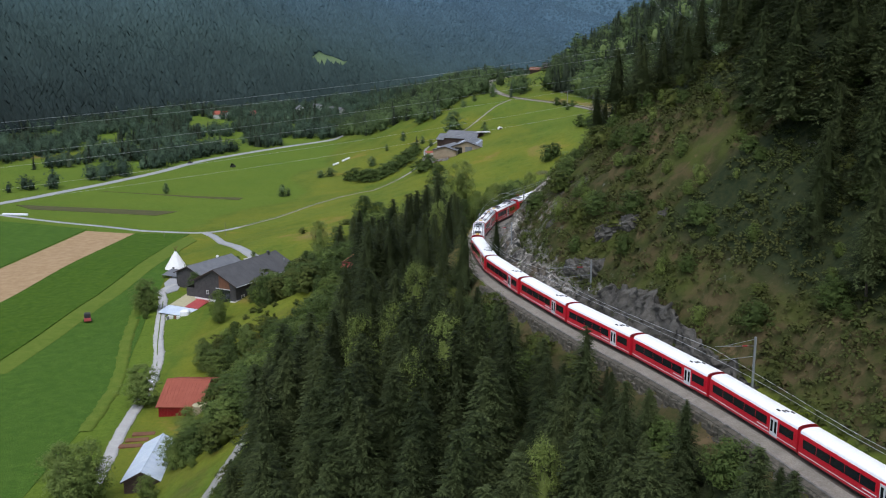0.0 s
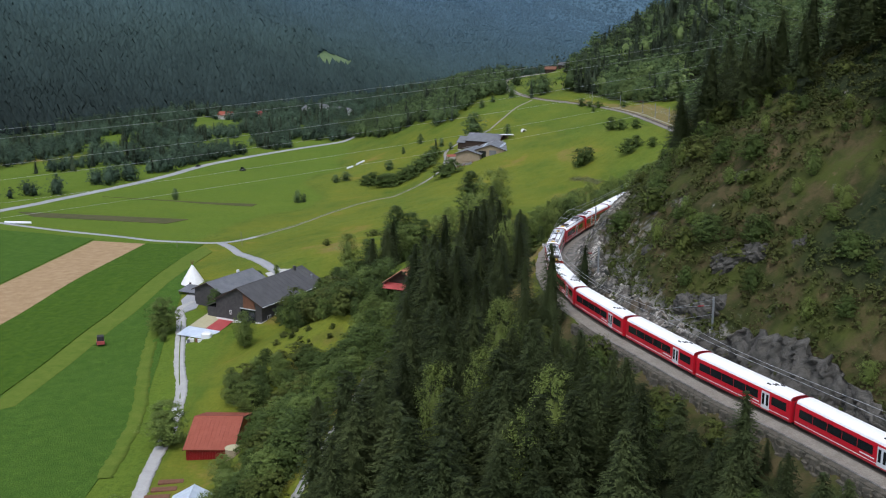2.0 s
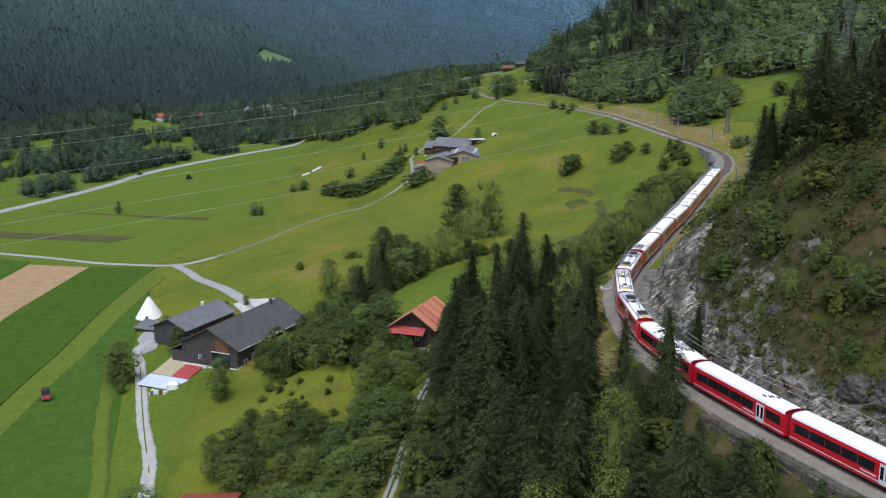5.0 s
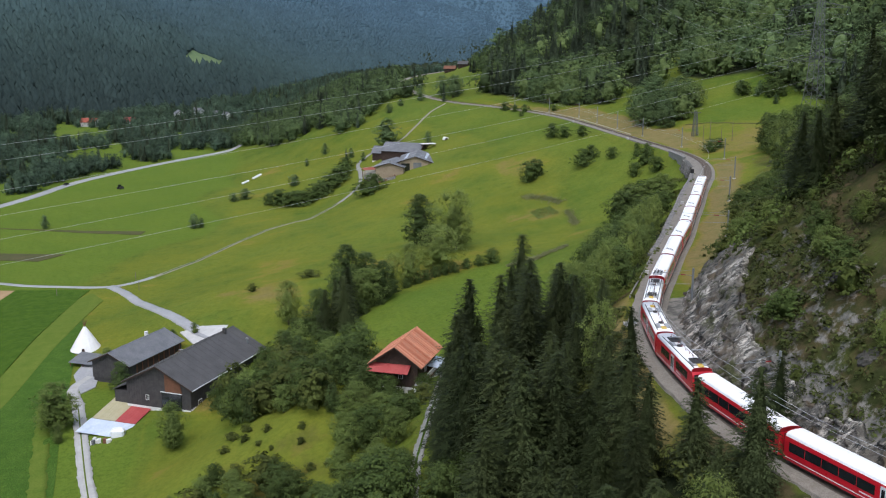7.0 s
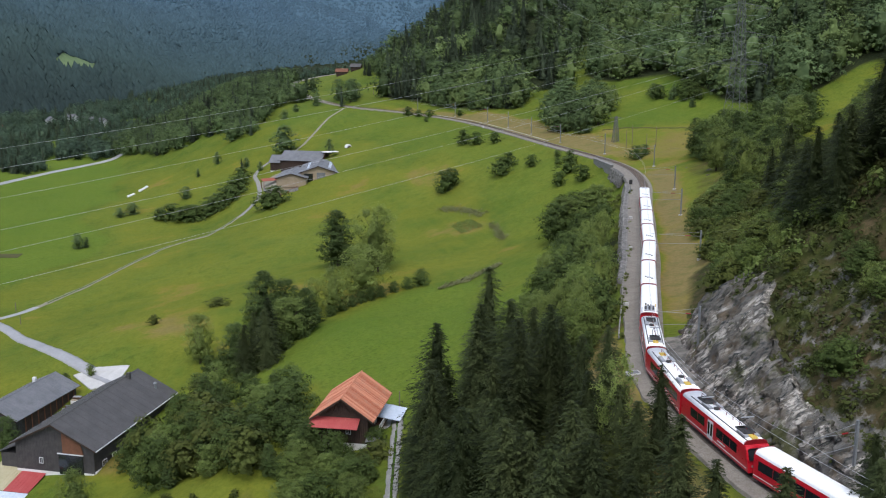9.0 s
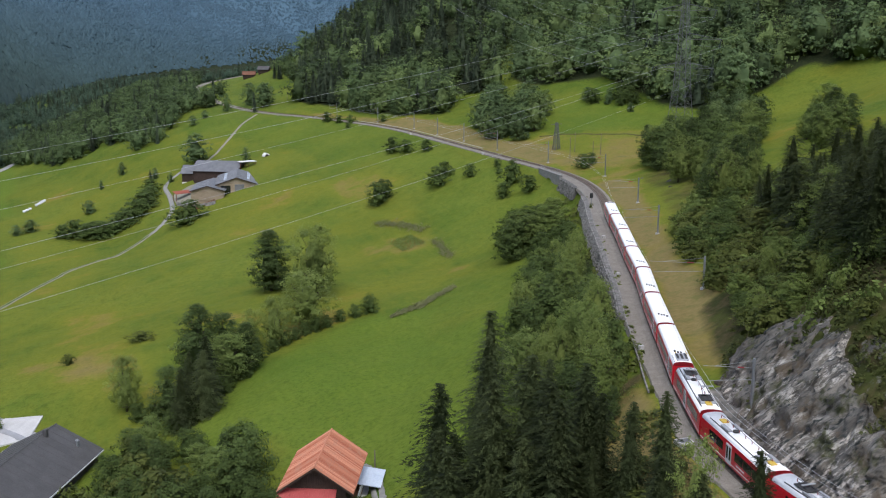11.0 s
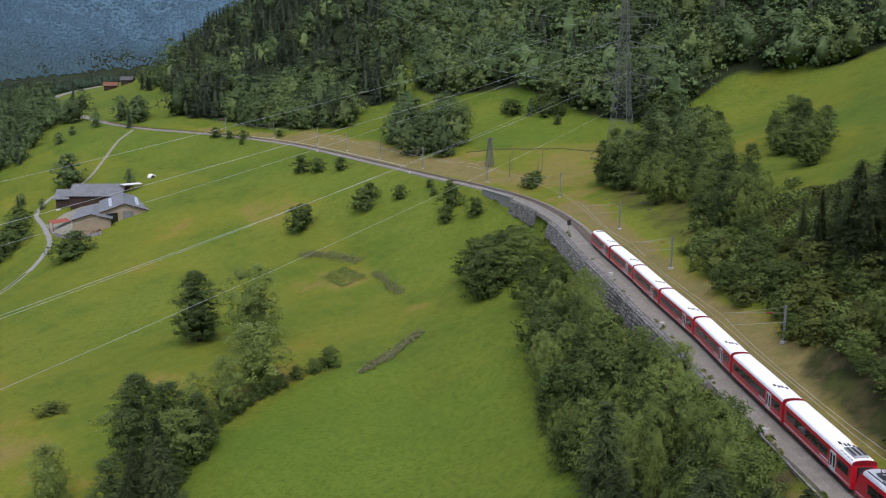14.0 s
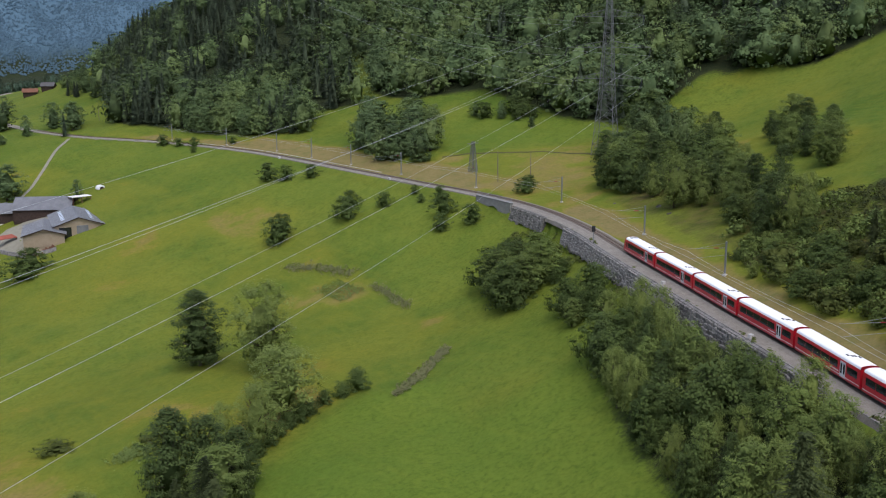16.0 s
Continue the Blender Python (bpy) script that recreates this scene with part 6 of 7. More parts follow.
def pantograph(parent, x, raised):
    base = part("pantograph", Geo().box(x - 1.0, x + 1.0, -0.7, 0.7, 3.74, 3.84), M_UNDER, parent, "dark roof current collector")
    top = 5.25 if raised else 4.15
    for y in (-0.45, 0.45):
        part("lower_arm", Geo().tube((x - 0.8, y, 3.84), (x + 0.9, y * 0.7, (3.84 + top) / 2), 0.035), M_UNDER, base)
        part("upper_arm", Geo().tube((x + 0.9, y * 0.7, (3.84 + top) / 2), (x - 0.2, y * 0.4, top), 0.028), M_UNDER, base)
    part("contact_strip", Geo().box(x - 0.32, x - 0.08, -0.75, 0.75, top, top + 0.06), M_GREY, base)


def power_car(label, half=8.0, cab_front=False, cab_back=False, collector=False):
    """One section of the power unit, with cabs and roof gear as given."""
    car = thing("power_car", label, "railway power car", "sections of the power unit")
    f, b = 1.3 * cab_front, 1.3 * cab_back
    part("body", shell([(1.25, 0.5)] + SKIN + [(0, 3.12)], -half, half, b, f), M_RED, car)
    part("roof", shell([(1.315, 3.10)] + CROWN, -half + 0.12 + b * 0.8, half - 0.12 - f * 0.8), M_WHITE, car, "white roof with grey equipment", True)
    for x in (-half + 0.06 + b * 0.85, half - 0.06 - f * 0.85):
        part("roof_rim", shell([(1.33, 3.11)] + [(a + 0.015, c + 0.015) for a, c in CROWN], x - 0.06, x + 0.06), M_DARKRED, car)
    part("underframe", Geo().box(-half + 0.3, half - 0.3, -1.2, 1.2, 0.3, 0.62), M_UNDER, car)
    wheelset(car, -5.6), wheelset(car, 5.6)
    double_door(car, 0.6, 1.3)
    glazing(car, 2.0, half - 2.4, count=2)
    glazing(car, -half + 1.2 + b, -0.8, count=3)
    lines(car, -half + 0.1 + b * 0.2, half - f * 0.2 - 0.1)
    for y in (-0.62, 0.62):
        for x in (-5.2, 3.0):
            roof_box(car, x, y, 1.9, 0.5, 0.16, M_GREY)
        part("roof_conduit", Geo().tube((-half + 1.2, y * 1.55, 3.56), (half - 1.6, y * 1.55, 3.56), 0.06), M_UNDER, car)
    for x in (-3.9, 1.8):
        part("fan", Geo().tube((x, 0.1, 3.66), (x, 0.1, 3.84), 0.34, n=14), M_UNDER, car, "round roof fan")
    for x in (-6.2, 5.0):
        roof_box(car, x, 0, 1.0, 0.7, 0.06, M_YELLOW, 3.70, "yellow_marking")
    for x in np.arange(-6.0, 6.1, 1.5):
        part("insulator", Geo().tube((x, -0.15, 3.66), (x, -0.15, 3.98), 0.05, 0.03), M_DARKRED, car)
    part("roof_busbar", Geo().tube((-6.0, -0.15, 4.0), (6.0, -0.15, 4.0), 0.03), M_UNDER, car)
    if collector:
        pantograph(car, 4.4, False), pantograph(car, -4.6, True)
    for end, on in ((1, cab_front), (-1, cab_back)):
        if on:
            a, c = (half - 0.6, half + 0.02) if end > 0 else (-half - 0.02, -half + 0.6)
            part("windscreen", shell([(0, 1.75), (1.12, 1.8), (1.1, 2.85), (0, 2.9)], a, c, 0 if end > 0 else b, f if end > 0 else 0), M_PANE, car, "dark driver's windscreen")
            for y in (-0.85, 0.85):
                part("headlight", Geo().tube((end * (half - 0.03), y, 1.2), (end * (half + 0.04), y, 1.2), 0.12, n=10), M_LAMP, car, "round headlight")
        else:
            part("bellows", Geo().box(*sorted((end * half, end * (half + 0.2))), -0.75, 0.75, 0.8, 2.95), M_RUBBER, car)
    return car


def on_rails(s, half):
    """The pose of a vehicle whose middle is s metres along the line."""
    a, b = along(s - half * 0.7), along(s + half * 0.7)
    return Matrix.Translation((a + b) / 2) @ pose(0, 0, 0, 0, 0, math.degrees(math.atan2(b.y - a.y, b.x - a.x)))


TRAIN_HEAD = chain(73.5, 371)
s = TRAIN_HEAD - 8.85
first = coach("red driving coach with white roof at the train's head", cab=True)
first.matrix_basis = on_rails(s, 8.85)
s -= 18.3
plain_coach = coach("red panorama coach with white roof and white doors")
plain_coach.matrix_basis = on_rails(s, 8.85)
for k in range(4):
    s -= 18.3
    copy_thing(plain_coach, on_rails(s, 8.85))
s -= 18.3
geared = coach("red coach with grey cooling gear on its white roof", gear=True)
geared.matrix_basis = on_rails(s, 8.85)
s -= 17.6
power_a = power_car("red leading power section with driver's cab and roof equipment", cab_front=True, collector=True)
power_a.matrix_basis = on_rails(s, 8.0)
s -= 16.5
power_b = power_car("red middle power section with grey roof equipment")
power_b.matrix_basis = on_rails(s, 8.0)
s -= 16.5
power_c = power_car("red rear power section with driver's cab and roof equipment", cab_back=True, collector=True)
power_c.matrix_basis = on_rails(s, 8.0)
s -= 17.6
for k in range(8):
    copy_thing(plain_coach, on_rails(s, 8.85))
    s -= 18.3
# ------------------------------------------------------------------ trees
SOFT = {}   # rounded crown normals by mesh


def spruce_mesh(name, h, r, arms, sprays, seed, material, low=0.06, spray=0.42, taper=0.6):
    """Drooping arms set with many small needle sprays round a slim core; returns crown and trunk meshes."""
    q = np.random.RandomState(seed)
    u = np.clip((np.arange(arms) + q.uniform(-3, 3, arms)) / arms, 0, 0.985)
    u = 1 - (1 - u) ** 0.95
    a, lean = q.uniform(0, 6.283, arms), q.uniform(0, 6.283)
    reach = r * (1 - u) ** taper * q.uniform(0.45, 1.12, arms) * (1 + 0.16 * np.cos(a - lean) + 0.12 * np.sin(3 * a + lean + 5 * u)) + 0.15
    droop, lift = q.uniform(0.15, 0.42, arms), q.uniform(-0.06, 0.2, arms) + 0.5 * np.maximum(0, u - 0.75)
    z0 = h * (low + (1 - low) * u)
    k = np.repeat(np.arange(arms), sprays)
    n = len(k)
    t = 0.12 + 0.9 * q.uniform(0, 1, n) ** 0.75
    out, wide = reach[k] * t, reach[k] * 0.26 * (1.15 - t) * q.uniform(-1, 1, n)
    c, s_ = np.cos(a[k]), np.sin(a[k])
    p = np.stack([out * c - wide * s_, out * s_ + wide * c, z0[k] + reach[k] * (lift[k] * t - droop[k] * t * t) - np.abs(wide) * 0.35], -1)
    turn = a[k] + np.sign(wide) * q.uniform(0.0, 1.1, n)
    tip = np.stack([np.cos(turn), np.sin(turn), q.uniform(-0.55, 0.15, n)], -1)
    flat = np.stack([-np.sin(turn), np.cos(turn), q.uniform(-0.3, 0.3, n)], -1)
    size = (spray * (0.45 + 0.55 * (1 - u[k])) * q.uniform(0.6, 1.3, n))[:, None]
    v = np.stack([p - tip * size * 0.35 - flat * size * 0.30, p + tip * size, p - tip * size * 0.35 + flat * size * 0.30], 1).reshape(-1, 3)
    rings, n_a = np.array((0.0, 0.2, 0.4, 0.6, 0.8, 0.97)), 8
    rr, aa = np.meshgrid(rings, np.arange(n_a) * 2 * np.pi / n_a, indexing="ij")
    rad = r * 0.42 * (1 - rr) ** 0.8 * (0.85 + 0.3 * np.sin(3 * aa + 6 * rr + lean))
    core = np.stack([rad * np.cos(aa), rad * np.sin(aa), h * (low + (1 - low) * rr)], -1).reshape(-1, 3)
    at = np.arange(len(core)).reshape(len(rings), n_a) + len(v)
    nxt = np.roll(at, -1, axis=1)
    f = np.vstack([np.arange(len(v)).reshape(-1, 3), np.stack([at[:-1], nxt[:-1], nxt[1:]], -1).reshape(-1, 3), np.stack([at[:-1], nxt[1:], at[1:]], -1).reshape(-1, 3)])
    w = np.vstack([v, core])
    nrm = np.stack([w[:, 0], w[:, 1], 0.34 * r + 0.3 * np.hypot(w[:, 0], w[:, 1])], 1) + np.vstack([np.repeat(q.normal(size=(n, 3)), 3, axis=0), q.normal(size=core.shape)]) * 0.12 * r
    nrm /= np.linalg.norm(nrm, axis=1)[:, None] + 1e-9
    crown = arrays_mesh(name, w, f, material, normals=nrm)
    SOFT[crown.name] = nrm
    return crown, Geo().tube((0, 0, -0.8), (0, 0, h * 0.98), 0.014 * h + 0.05, 0.02, 7).mesh("trunk", M_BARK, True)


def broad_mesh(name, h, r, clumps, per, leaf, seed, material, bare=0.1, shape=0.75, ragged=0.3, hang=0.85, fluff=0.95):
    """A full uneven crown of small leaf clumps on limbs; returns crown and trunk meshes."""
    q = np.random.RandomState(seed)
    g = Geo()
    if bare > 0:
        g.tube((0, 0, -0.8), (0.1, 0.05, h * 0.7), 0.02 * h + 0.04, 0.008 * h, 7)
    shift = Vector((seed * 7.3, seed * 3.1, 0))
    spots = []
    for i in range(clumps):
        u, a = q.uniform(0, 1), q.uniform(0, 6.283)
        env = math.sqrt(max(0.0, 1 - 0.94 * (2 * u ** shape - 1) ** 2))
        d = Vector((math.cos(a) * env, math.sin(a) * env, u * 2.2 * h / max(2 * r, 0.1) * 0.5))
        swell = 1 + ragged * 1.5 * noise.noise(d * 1.7 + shift) + ragged * 0.8 * noise.noise(d * 4.1 + shift)
        deep = q.uniform(0.02, 1) ** 0.3
        rad = r * env * swell * deep * (0.92 + 0.22 * (i % 5 == 0))
        spots.append((math.cos(a) * rad, math.sin(a) * rad, h * (bare + (0.96 - bare) * u) + 0.04 * h * (swell - 1) * 2, deep))
        if bare > 0 and i % 9 == 0:
            g.tube((0, 0, max(h * bare, spots[-1][2] * 0.6)), spots[-1][:3], 0.006 * h, 0.015, 4, False)
    c = np.array(spots)
    n = clumps * per
    centre, deep = np.repeat(c[:, :3], per, axis=0), np.repeat(c[:, 3], per)
    d = q.normal(size=(n, 3))
    d /= np.linalg.norm(d, axis=1)[:, None]
    d[:, 2] = np.where(d[:, 2] < -0.2, -d[:, 2], d[:, 2])
    size = np.repeat(q.uniform(0.12, 0.30, clumps) * r, per)
    p = centre + d * (size * q.uniform(0.3, 1.1, n))[:, None] * (1 / hang ** 0.5, 1 / hang ** 0.5, hang)
    out = centre - (0, 0, h * 0.42)
    out = out / (np.linalg.norm(out, axis=1)[:, None] + 1e-6)
    nrm = d * 0.5 + out * 0.7 + (0, 0, 0.2) + q.normal(size=(n, 3)) * 0.2
    nrm /= np.linalg.norm(nrm, axis=1)[:, None]
    t1 = np.cross(nrm, q.normal(size=(n, 3)))
    t1 /= np.linalg.norm(t1, axis=1)[:, None]
    t2 = np.cross(nrm, t1)
    k = (leaf * q.uniform(0.6, 1.35, n) * np.where(deep < 0.6, 1.5, 1.0))[:, None]
    v = np.stack([p - t1 * k, p - t2 * k * 0.6 - nrm * k * 0.15, p + t1 * k, p + t2 * k * 0.6 - nrm * k * 0.15], 1).reshape(-1, 3)
    soft = d * fluff + out * 0.6 + (0, 0, 0.22) + q.normal(size=(n, 3)) * 0.12
    soft = np.repeat(soft / np.linalg.norm(soft, axis=1)[:, None], 4, axis=0)
    rings, cols, heart = (0.0, 0.04, 0.14, 0.28, 0.44, 0.6, 0.76, 0.9, 0.96), 11, []
    for i, u in enumerate(rings):
        env = math.sqrt(max(0.0, 1 - 0.94 * (2 * u ** shape - 1) ** 2)) * (i not in (0, len(rings) - 1))
        for a in np.arange(cols) * 2 * math.pi / cols:
            e = Vector((math.cos(a) * env, math.sin(a) * env, u * 2.2 * h / max(2 * r, 0.1) * 0.5))
            swell = 1 + ragged * 1.5 * noise.noise(e * 1.7 + shift) + ragged * 0.8 * noise.noise(e * 4.1 + shift)
            heart.append((math.cos(a) * r * env * swell * 0.34, math.sin(a) * r * env * swell * 0.34, h * (bare + 0.06 + (0.74 - bare) * u)))
    heart = np.array(heart)
    at = np.arange(len(heart)).reshape(len(rings), cols)
    nxt = np.roll(at, -1, axis=1)
    shell_faces = np.stack([at[:-1], nxt[:-1], nxt[1:], at[1:]], -1).reshape(-1, 4) + len(v)
    round_ = heart - (0, 0, h * 0.42)
    round_ = round_ / (np.linalg.norm(round_, axis=1)[:, None] + 1e-6) + (0, 0, 0.25)
    v, soft = np.vstack([v, heart]), np.vstack([soft, round_ / np.linalg.norm(round_, axis=1)[:, None]])
    crown = arrays_mesh(name, v, np.vstack([np.arange(n * 4).reshape(-1, 4), shell_faces]), material, normals=soft)
    SOFT[crown.name] = soft
    return crown, (g.mesh("trunk", M_BARK, True) if bare > 0 else None)


KINDS = {
    "spruce": [spruce_mesh("crown", 18, 4.7, 680, 17, s_, M_SPRUCE) for s_ in (1, 2, 3, 4)],
    "pine": [spruce_mesh("crown", 15, 3.9, 420, 15, s_, M_SPRUCE, 0.28, 0.46, 0.42) for s_ in (5, 6, 7)],
    "broadleaf": [broad_mesh("crown", 12, 4.3, 290, 25, 0.18, s_, M_BROAD, 0.06, 0.8, 0.34) for s_ in (8, 9, 10)],
    "birch": [broad_mesh("crown", 14, 4.4, 300, 25, 0.165, s_, M_BIRCH, 0.08, 0.85, 0.4, 1.5) for s_ in (11, 12)],
    "column": [broad_mesh("crown", 16, 4.2, 380, 24, 0.185, s_, M_DEEP, 0.03, 0.62, 0.28) for s_ in (13, 14)],
    "shrub": [broad_mesh("crown", 3.2, 2.0, 80, 16, 0.14, s_, M_SHRUB, 0.0, 0.6, 0.42) for s_ in (15, 16, 17)],
    "thicket": [broad_mesh("crown", 6.5, 3.6, 180, 24, 0.165, s_, M_BUSH, 0.0, 0.6, 0.42) for s_ in (18, 19)],
    "far_spruce": [spruce_mesh("crown", 18, 4.2, 190, 10, s_, M_HILLSPRUCE, 0.05, 0.85) for s_ in (20, 21)],
    "far_broadleaf": [broad_mesh("crown", 13, 4.6, 170, 15, 0.28, s_, M_GROVE, 0.03, 0.65, 0.32) for s_ in (22, 23, 24)],
    "far_thicket": [broad_mesh("crown", 6.5, 3.6, 100, 14, 0.24, s_, M_BUSH, 0.0, 0.6, 0.42) for s_ in (27, 28)],
    "far_birch": [broad_mesh("crown", 13, 4.4, 170, 15, 0.27, s_, M_GROVE_PALE, 0.03, 0.8, 0.38, 1.3) for s_ in (25, 26)],
}
GROVE = [broad_mesh("crown", 12, 5.6, 72, 9, 0.40, s_, M_GROVE, 0.0, 0.62, 0.46, 0.8, 0.9)[0] for s_ in (31, 32, 33)]
FAR_SPRUCES = [spruce_mesh("crown", 18, 4.3, 84, 7, s_, M_HILLSPRUCE, 0.03, 1.25)[0] for s_ in (34, 35)]
TALL = {"spruce": 18, "pine": 15, "broadleaf": 12, "birch": 14, "column": 16, "shrub": 3.2, "thicket": 6.5, "far_thicket": 6.5, "far_spruce": 18, "far_broadleaf": 13, "far_birch": 13}
WORDS = {
    "spruce": ("spruce_tree", "dark green spruce with drooping branches", "tree"),
    "pine": ("pine_tree", "dark pine standing on the steep slope", "tree"),
    "broadleaf": ("broadleaf_tree", "full green broadleaf tree", "tree"),
    "birch": ("birch_tree", "light green airy birch tree", "tree"),
    "column": ("columnar_tree", "tall narrow dark green broadleaf tree", "tree"),
    "shrub": ("shrub", "low leafy green shrub in the grass", "shrub"),
    "thicket": ("bush", "large rounded green bush", "bush"),
    "far_thicket": ("bush", "large rounded green bush", "bush"),
    "far_spruce": ("spruce_tree", "dark spruce in the hillside wood", "tree"),
    "far_broadleaf": ("broadleaf_tree", "rounded broadleaf tree in the hillside wood", "tree"),
    "far_birch": ("birch_tree", "pale green birch in the hillside wood", "tree"),
}
made_trees = {}
HEAP = []   # conifers that become one wood
pick = random.Random(5)


def tree(kind, x, y, h, wide=1.0, sink=0.0):
    """One tree of that height at a place on the ground."""
    if y > 430 and "far_" + kind in KINDS:
        kind = "far_" + kind
    which = pick.randrange(len(KINDS[kind]))
    k = h / TALL[kind]
    z = float(surface(x, y)) - 0.15 - sink
    turn = pick.uniform(0, 360)
    if (kind, which) not in made_trees:
        name, label, category = WORDS[kind]
        crown, trunk = KINDS[kind][which]
        top = thing(name, label, category, category + "s of the valley")
        if trunk:
            part("trunk", trunk, None, top)
        part("crown", crown, None, top)
        made_trees[kind, which] = top
        ob = top
    else:
        ob = copy_thing(made_trees[kind, which], Matrix())
    ob.matrix_basis = pose(x, y, z, pick.uniform(-2, 2), pick.uniform(-2, 2), turn) @ Matrix.Diagonal((k * wide, k * wide, k, 1))
    return ob


def scatter(count, x0, x1, y0, y1, allowed, kinds, h0, h1, gap, seed, wide=1.0, taken=None, heap=None):
    """Trees strewn where allowed(x, y, d) holds, no closer than gap."""
    q = random.Random(seed)
    taken = [] if taken is None else taken
    tries = 0
    while count > 0 and tries < 40000:
        tries += 1
        x, y = q.uniform(x0, x1), q.uniform(y0, y1)
        d = float(beside([x], [y])[0][0])
        if not allowed(x, y, d) or any((x - a) ** 2 + (y - b) ** 2 < gap * gap for a, b in taken):
            continue
        taken.append((x, y))
        if heap is not None and heap(x, y, d):
            HEAP.append((x, y, q.uniform(h0, h1)))
        else:
            tree(q.choice(kinds), x, y, q.uniform(h0, h1), wide * q.uniform(0.85, 1.2))
        count -= 1


PATHWAY = spline([(-48, 150), (-42, 170), (-37, 186), (-31, 204), (-27, 220), (-24, 240), (-21, 254), (-16, 275), (-12, 292)], 2.0)


def off_path(x, y, gap=3.0):
    return np.min(np.hypot(PATHWAY[:, 0] - x, PATHWAY[:, 1] - y)) > gap


def zone(count, corners, kinds, h0, h1, gap, seed, wide=1.0, allowed=None):
    """Trees strewn inside a plan outline."""
    c = np.array(corners)
    (x0, y0), (x1, y1) = c.min(0), c.max(0)
    scatter(count, x0, x1, y0, y1, lambda x, y, d: bool(inside(x, y, corners)) and (allowed is None or allowed(x, y, d)), kinds, h0, h1, gap, seed, wide)


def clear_of_line(x, y, d):
    return d < -8.5 or d > 6


# wood between the lane and the railway
taken = []
for count, d0, d1, h0, h1, gap, margin in ((48, -17, -9.5, 9, 14, 3.2, 4), (62, -32, -17, 14, 21, 4.0, 9), (50, -54, -32, 17, 25, 4.6, 14)):
    scatter(count, -40, 62, 62, 262, lambda x, y, d: d0 < d < d1 and not inside(x, y, CHALET_MEADOW) and off_path(x, y, 4.2) and x > float(np.interp(y, PATHWAY[:, 1], PATHWAY[:, 0])) + margin * float(np.interp(y, (205, 235), (1, 0.4))), ["spruce"], h0, h1, gap, 1, 1.05, taken=taken)
scatter(60, -44, 20, 100, 235, lambda x, y, d: 3 < x - float(np.interp(y, PATHWAY[:, 1], PATHWAY[:, 0])) < 15 and off_path(x, y, 3.2), ["thicket", "spruce", "broadleaf", "shrub"], 2.5, 7, 3.0, 51, taken=taken)
scatter(40, -30, 30, 120, 200, lambda x, y, d: -46 < d < -12 and off_path(x, y, 3.0) and x > float(np.interp(y, PATHWAY[:, 1], PATHWAY[:, 0])) + 2, ["thicket", "shrub", "spruce"], 2.0, 5.0, 2.6, 48)
scatter(56, -10, 75, 55, 200, lambda x, y, d: -12 < d < -5.8, ["thicket", "spruce", "shrub"], 2.2, 5.5, 2.2, 31)
scatter(26, -6, 20, 200, 262, lambda x, y, d: -16 < d < -8.5, ["thicket", "shrub", "spruce"], 2, 4.5, 2.2, 30)
for x, y, h in ((-1.2, 272, 23), (-12.7, 262, 22), (-0.3, 246, 17), (-12.7, 217, 17), (-9.5, 208, 18), (-12.2, 211, 17), (-19, 231, 18), (7.3, 147, 17), (11, 138, 17), (11.8, 195, 10), (-2.6, 204, 16), (5.5, 186, 15), (2, 193, 13), (-7, 240, 19), (2.5, 218, 12), (-4, 266, 19), (-8, 254, 20), (3, 262, 14), (-16, 247, 19)):
    tree("spruce", x, y, h)
for x, y, h in ((-6.7, 163, 18), (-1.4, 143, 18), (0, 224, 13), (-3, 176, 16), (2.3, 149.7, 17), (-13, 168, 17), (14, 112, 15)):
    tree("birch", x, y, h, 0.6)
for x, y, h in ((-11.5, 183, 15), (-6.2, 157, 16), (4, 236, 12), (-2, 198, 14), (16, 118, 15), (2, 168, 14), (-14, 196, 15), (-17, 175, 13), (-12, 170, 14), (-20, 184, 12), (-9, 176, 15), (0, 156, 14), (6, 148, 14), (0, 138, 14), (9, 129, 15), (15, 124, 14), (20, 118, 13), (-14, 180, 11), (-4, 150, 12)):
    tree("spruce", x, y, h)
# steep hill: pines above, shrubs over grass and rock
scatter(120, 20, 150, 55, 172, lambda x, y, d: float(np.interp(y, (55, 120, 145, 162, 172), (14, 18, 23, 30, 34))) < d < 62, ["pine", "pine", "spruce"], 12, 19, 3.8, 2, heap=lambda x, y, d: d > 30)
scatter(150, 25, 170, 172, 300, lambda x, y, d: (float(np.interp(y, (172, 185, 197, 212, 226, 245, 300), (34, 42, 48, 36, 23, 20, 24))) < d < 85), ["pine", "pine", "spruce"], 11, 18, 3.6, 29, heap=lambda x, y, d: d > 36)
scatter(34, 10, 110, 165, 262, lambda x, y, d: 11 < d < 40, ["thicket", "broadleaf", "shrub", "birch"], 2, 5, 3.2, 44)
scatter(150, 5, 130, 60, 270, lambda x, y, d: 9 < d < 48, ["shrub", "thicket", "thicket", "broadleaf", "birch"], 1.4, 4.4, 2.8, 3, 1.15)
scatter(110, 20, 130, 250, 345, lambda x, y, d: 10 < d < 25, ["shrub", "thicket", "shrub", "broadleaf", "birch"], 1.6, 5.5, 2.3, 32, 1.1)
scatter(70, 30, 150, 262, 316, lambda x, y, d: 24 < d < 62, ["spruce", "pine", "spruce", "broadleaf"], 7, 13, 3.4, 45, heap=lambda x, y, d: d > 34)
scatter(110, 75, 290, 230, 400, lambda x, y, d: bool(inside(x, y, [(82, 265), (114, 306), (138, 330), (208, 374), (290, 390), (260, 300), (150, 230), (80, 230)])), ["pine"], 11, 17, 5.0, 33, heap=lambda x, y, d: True)
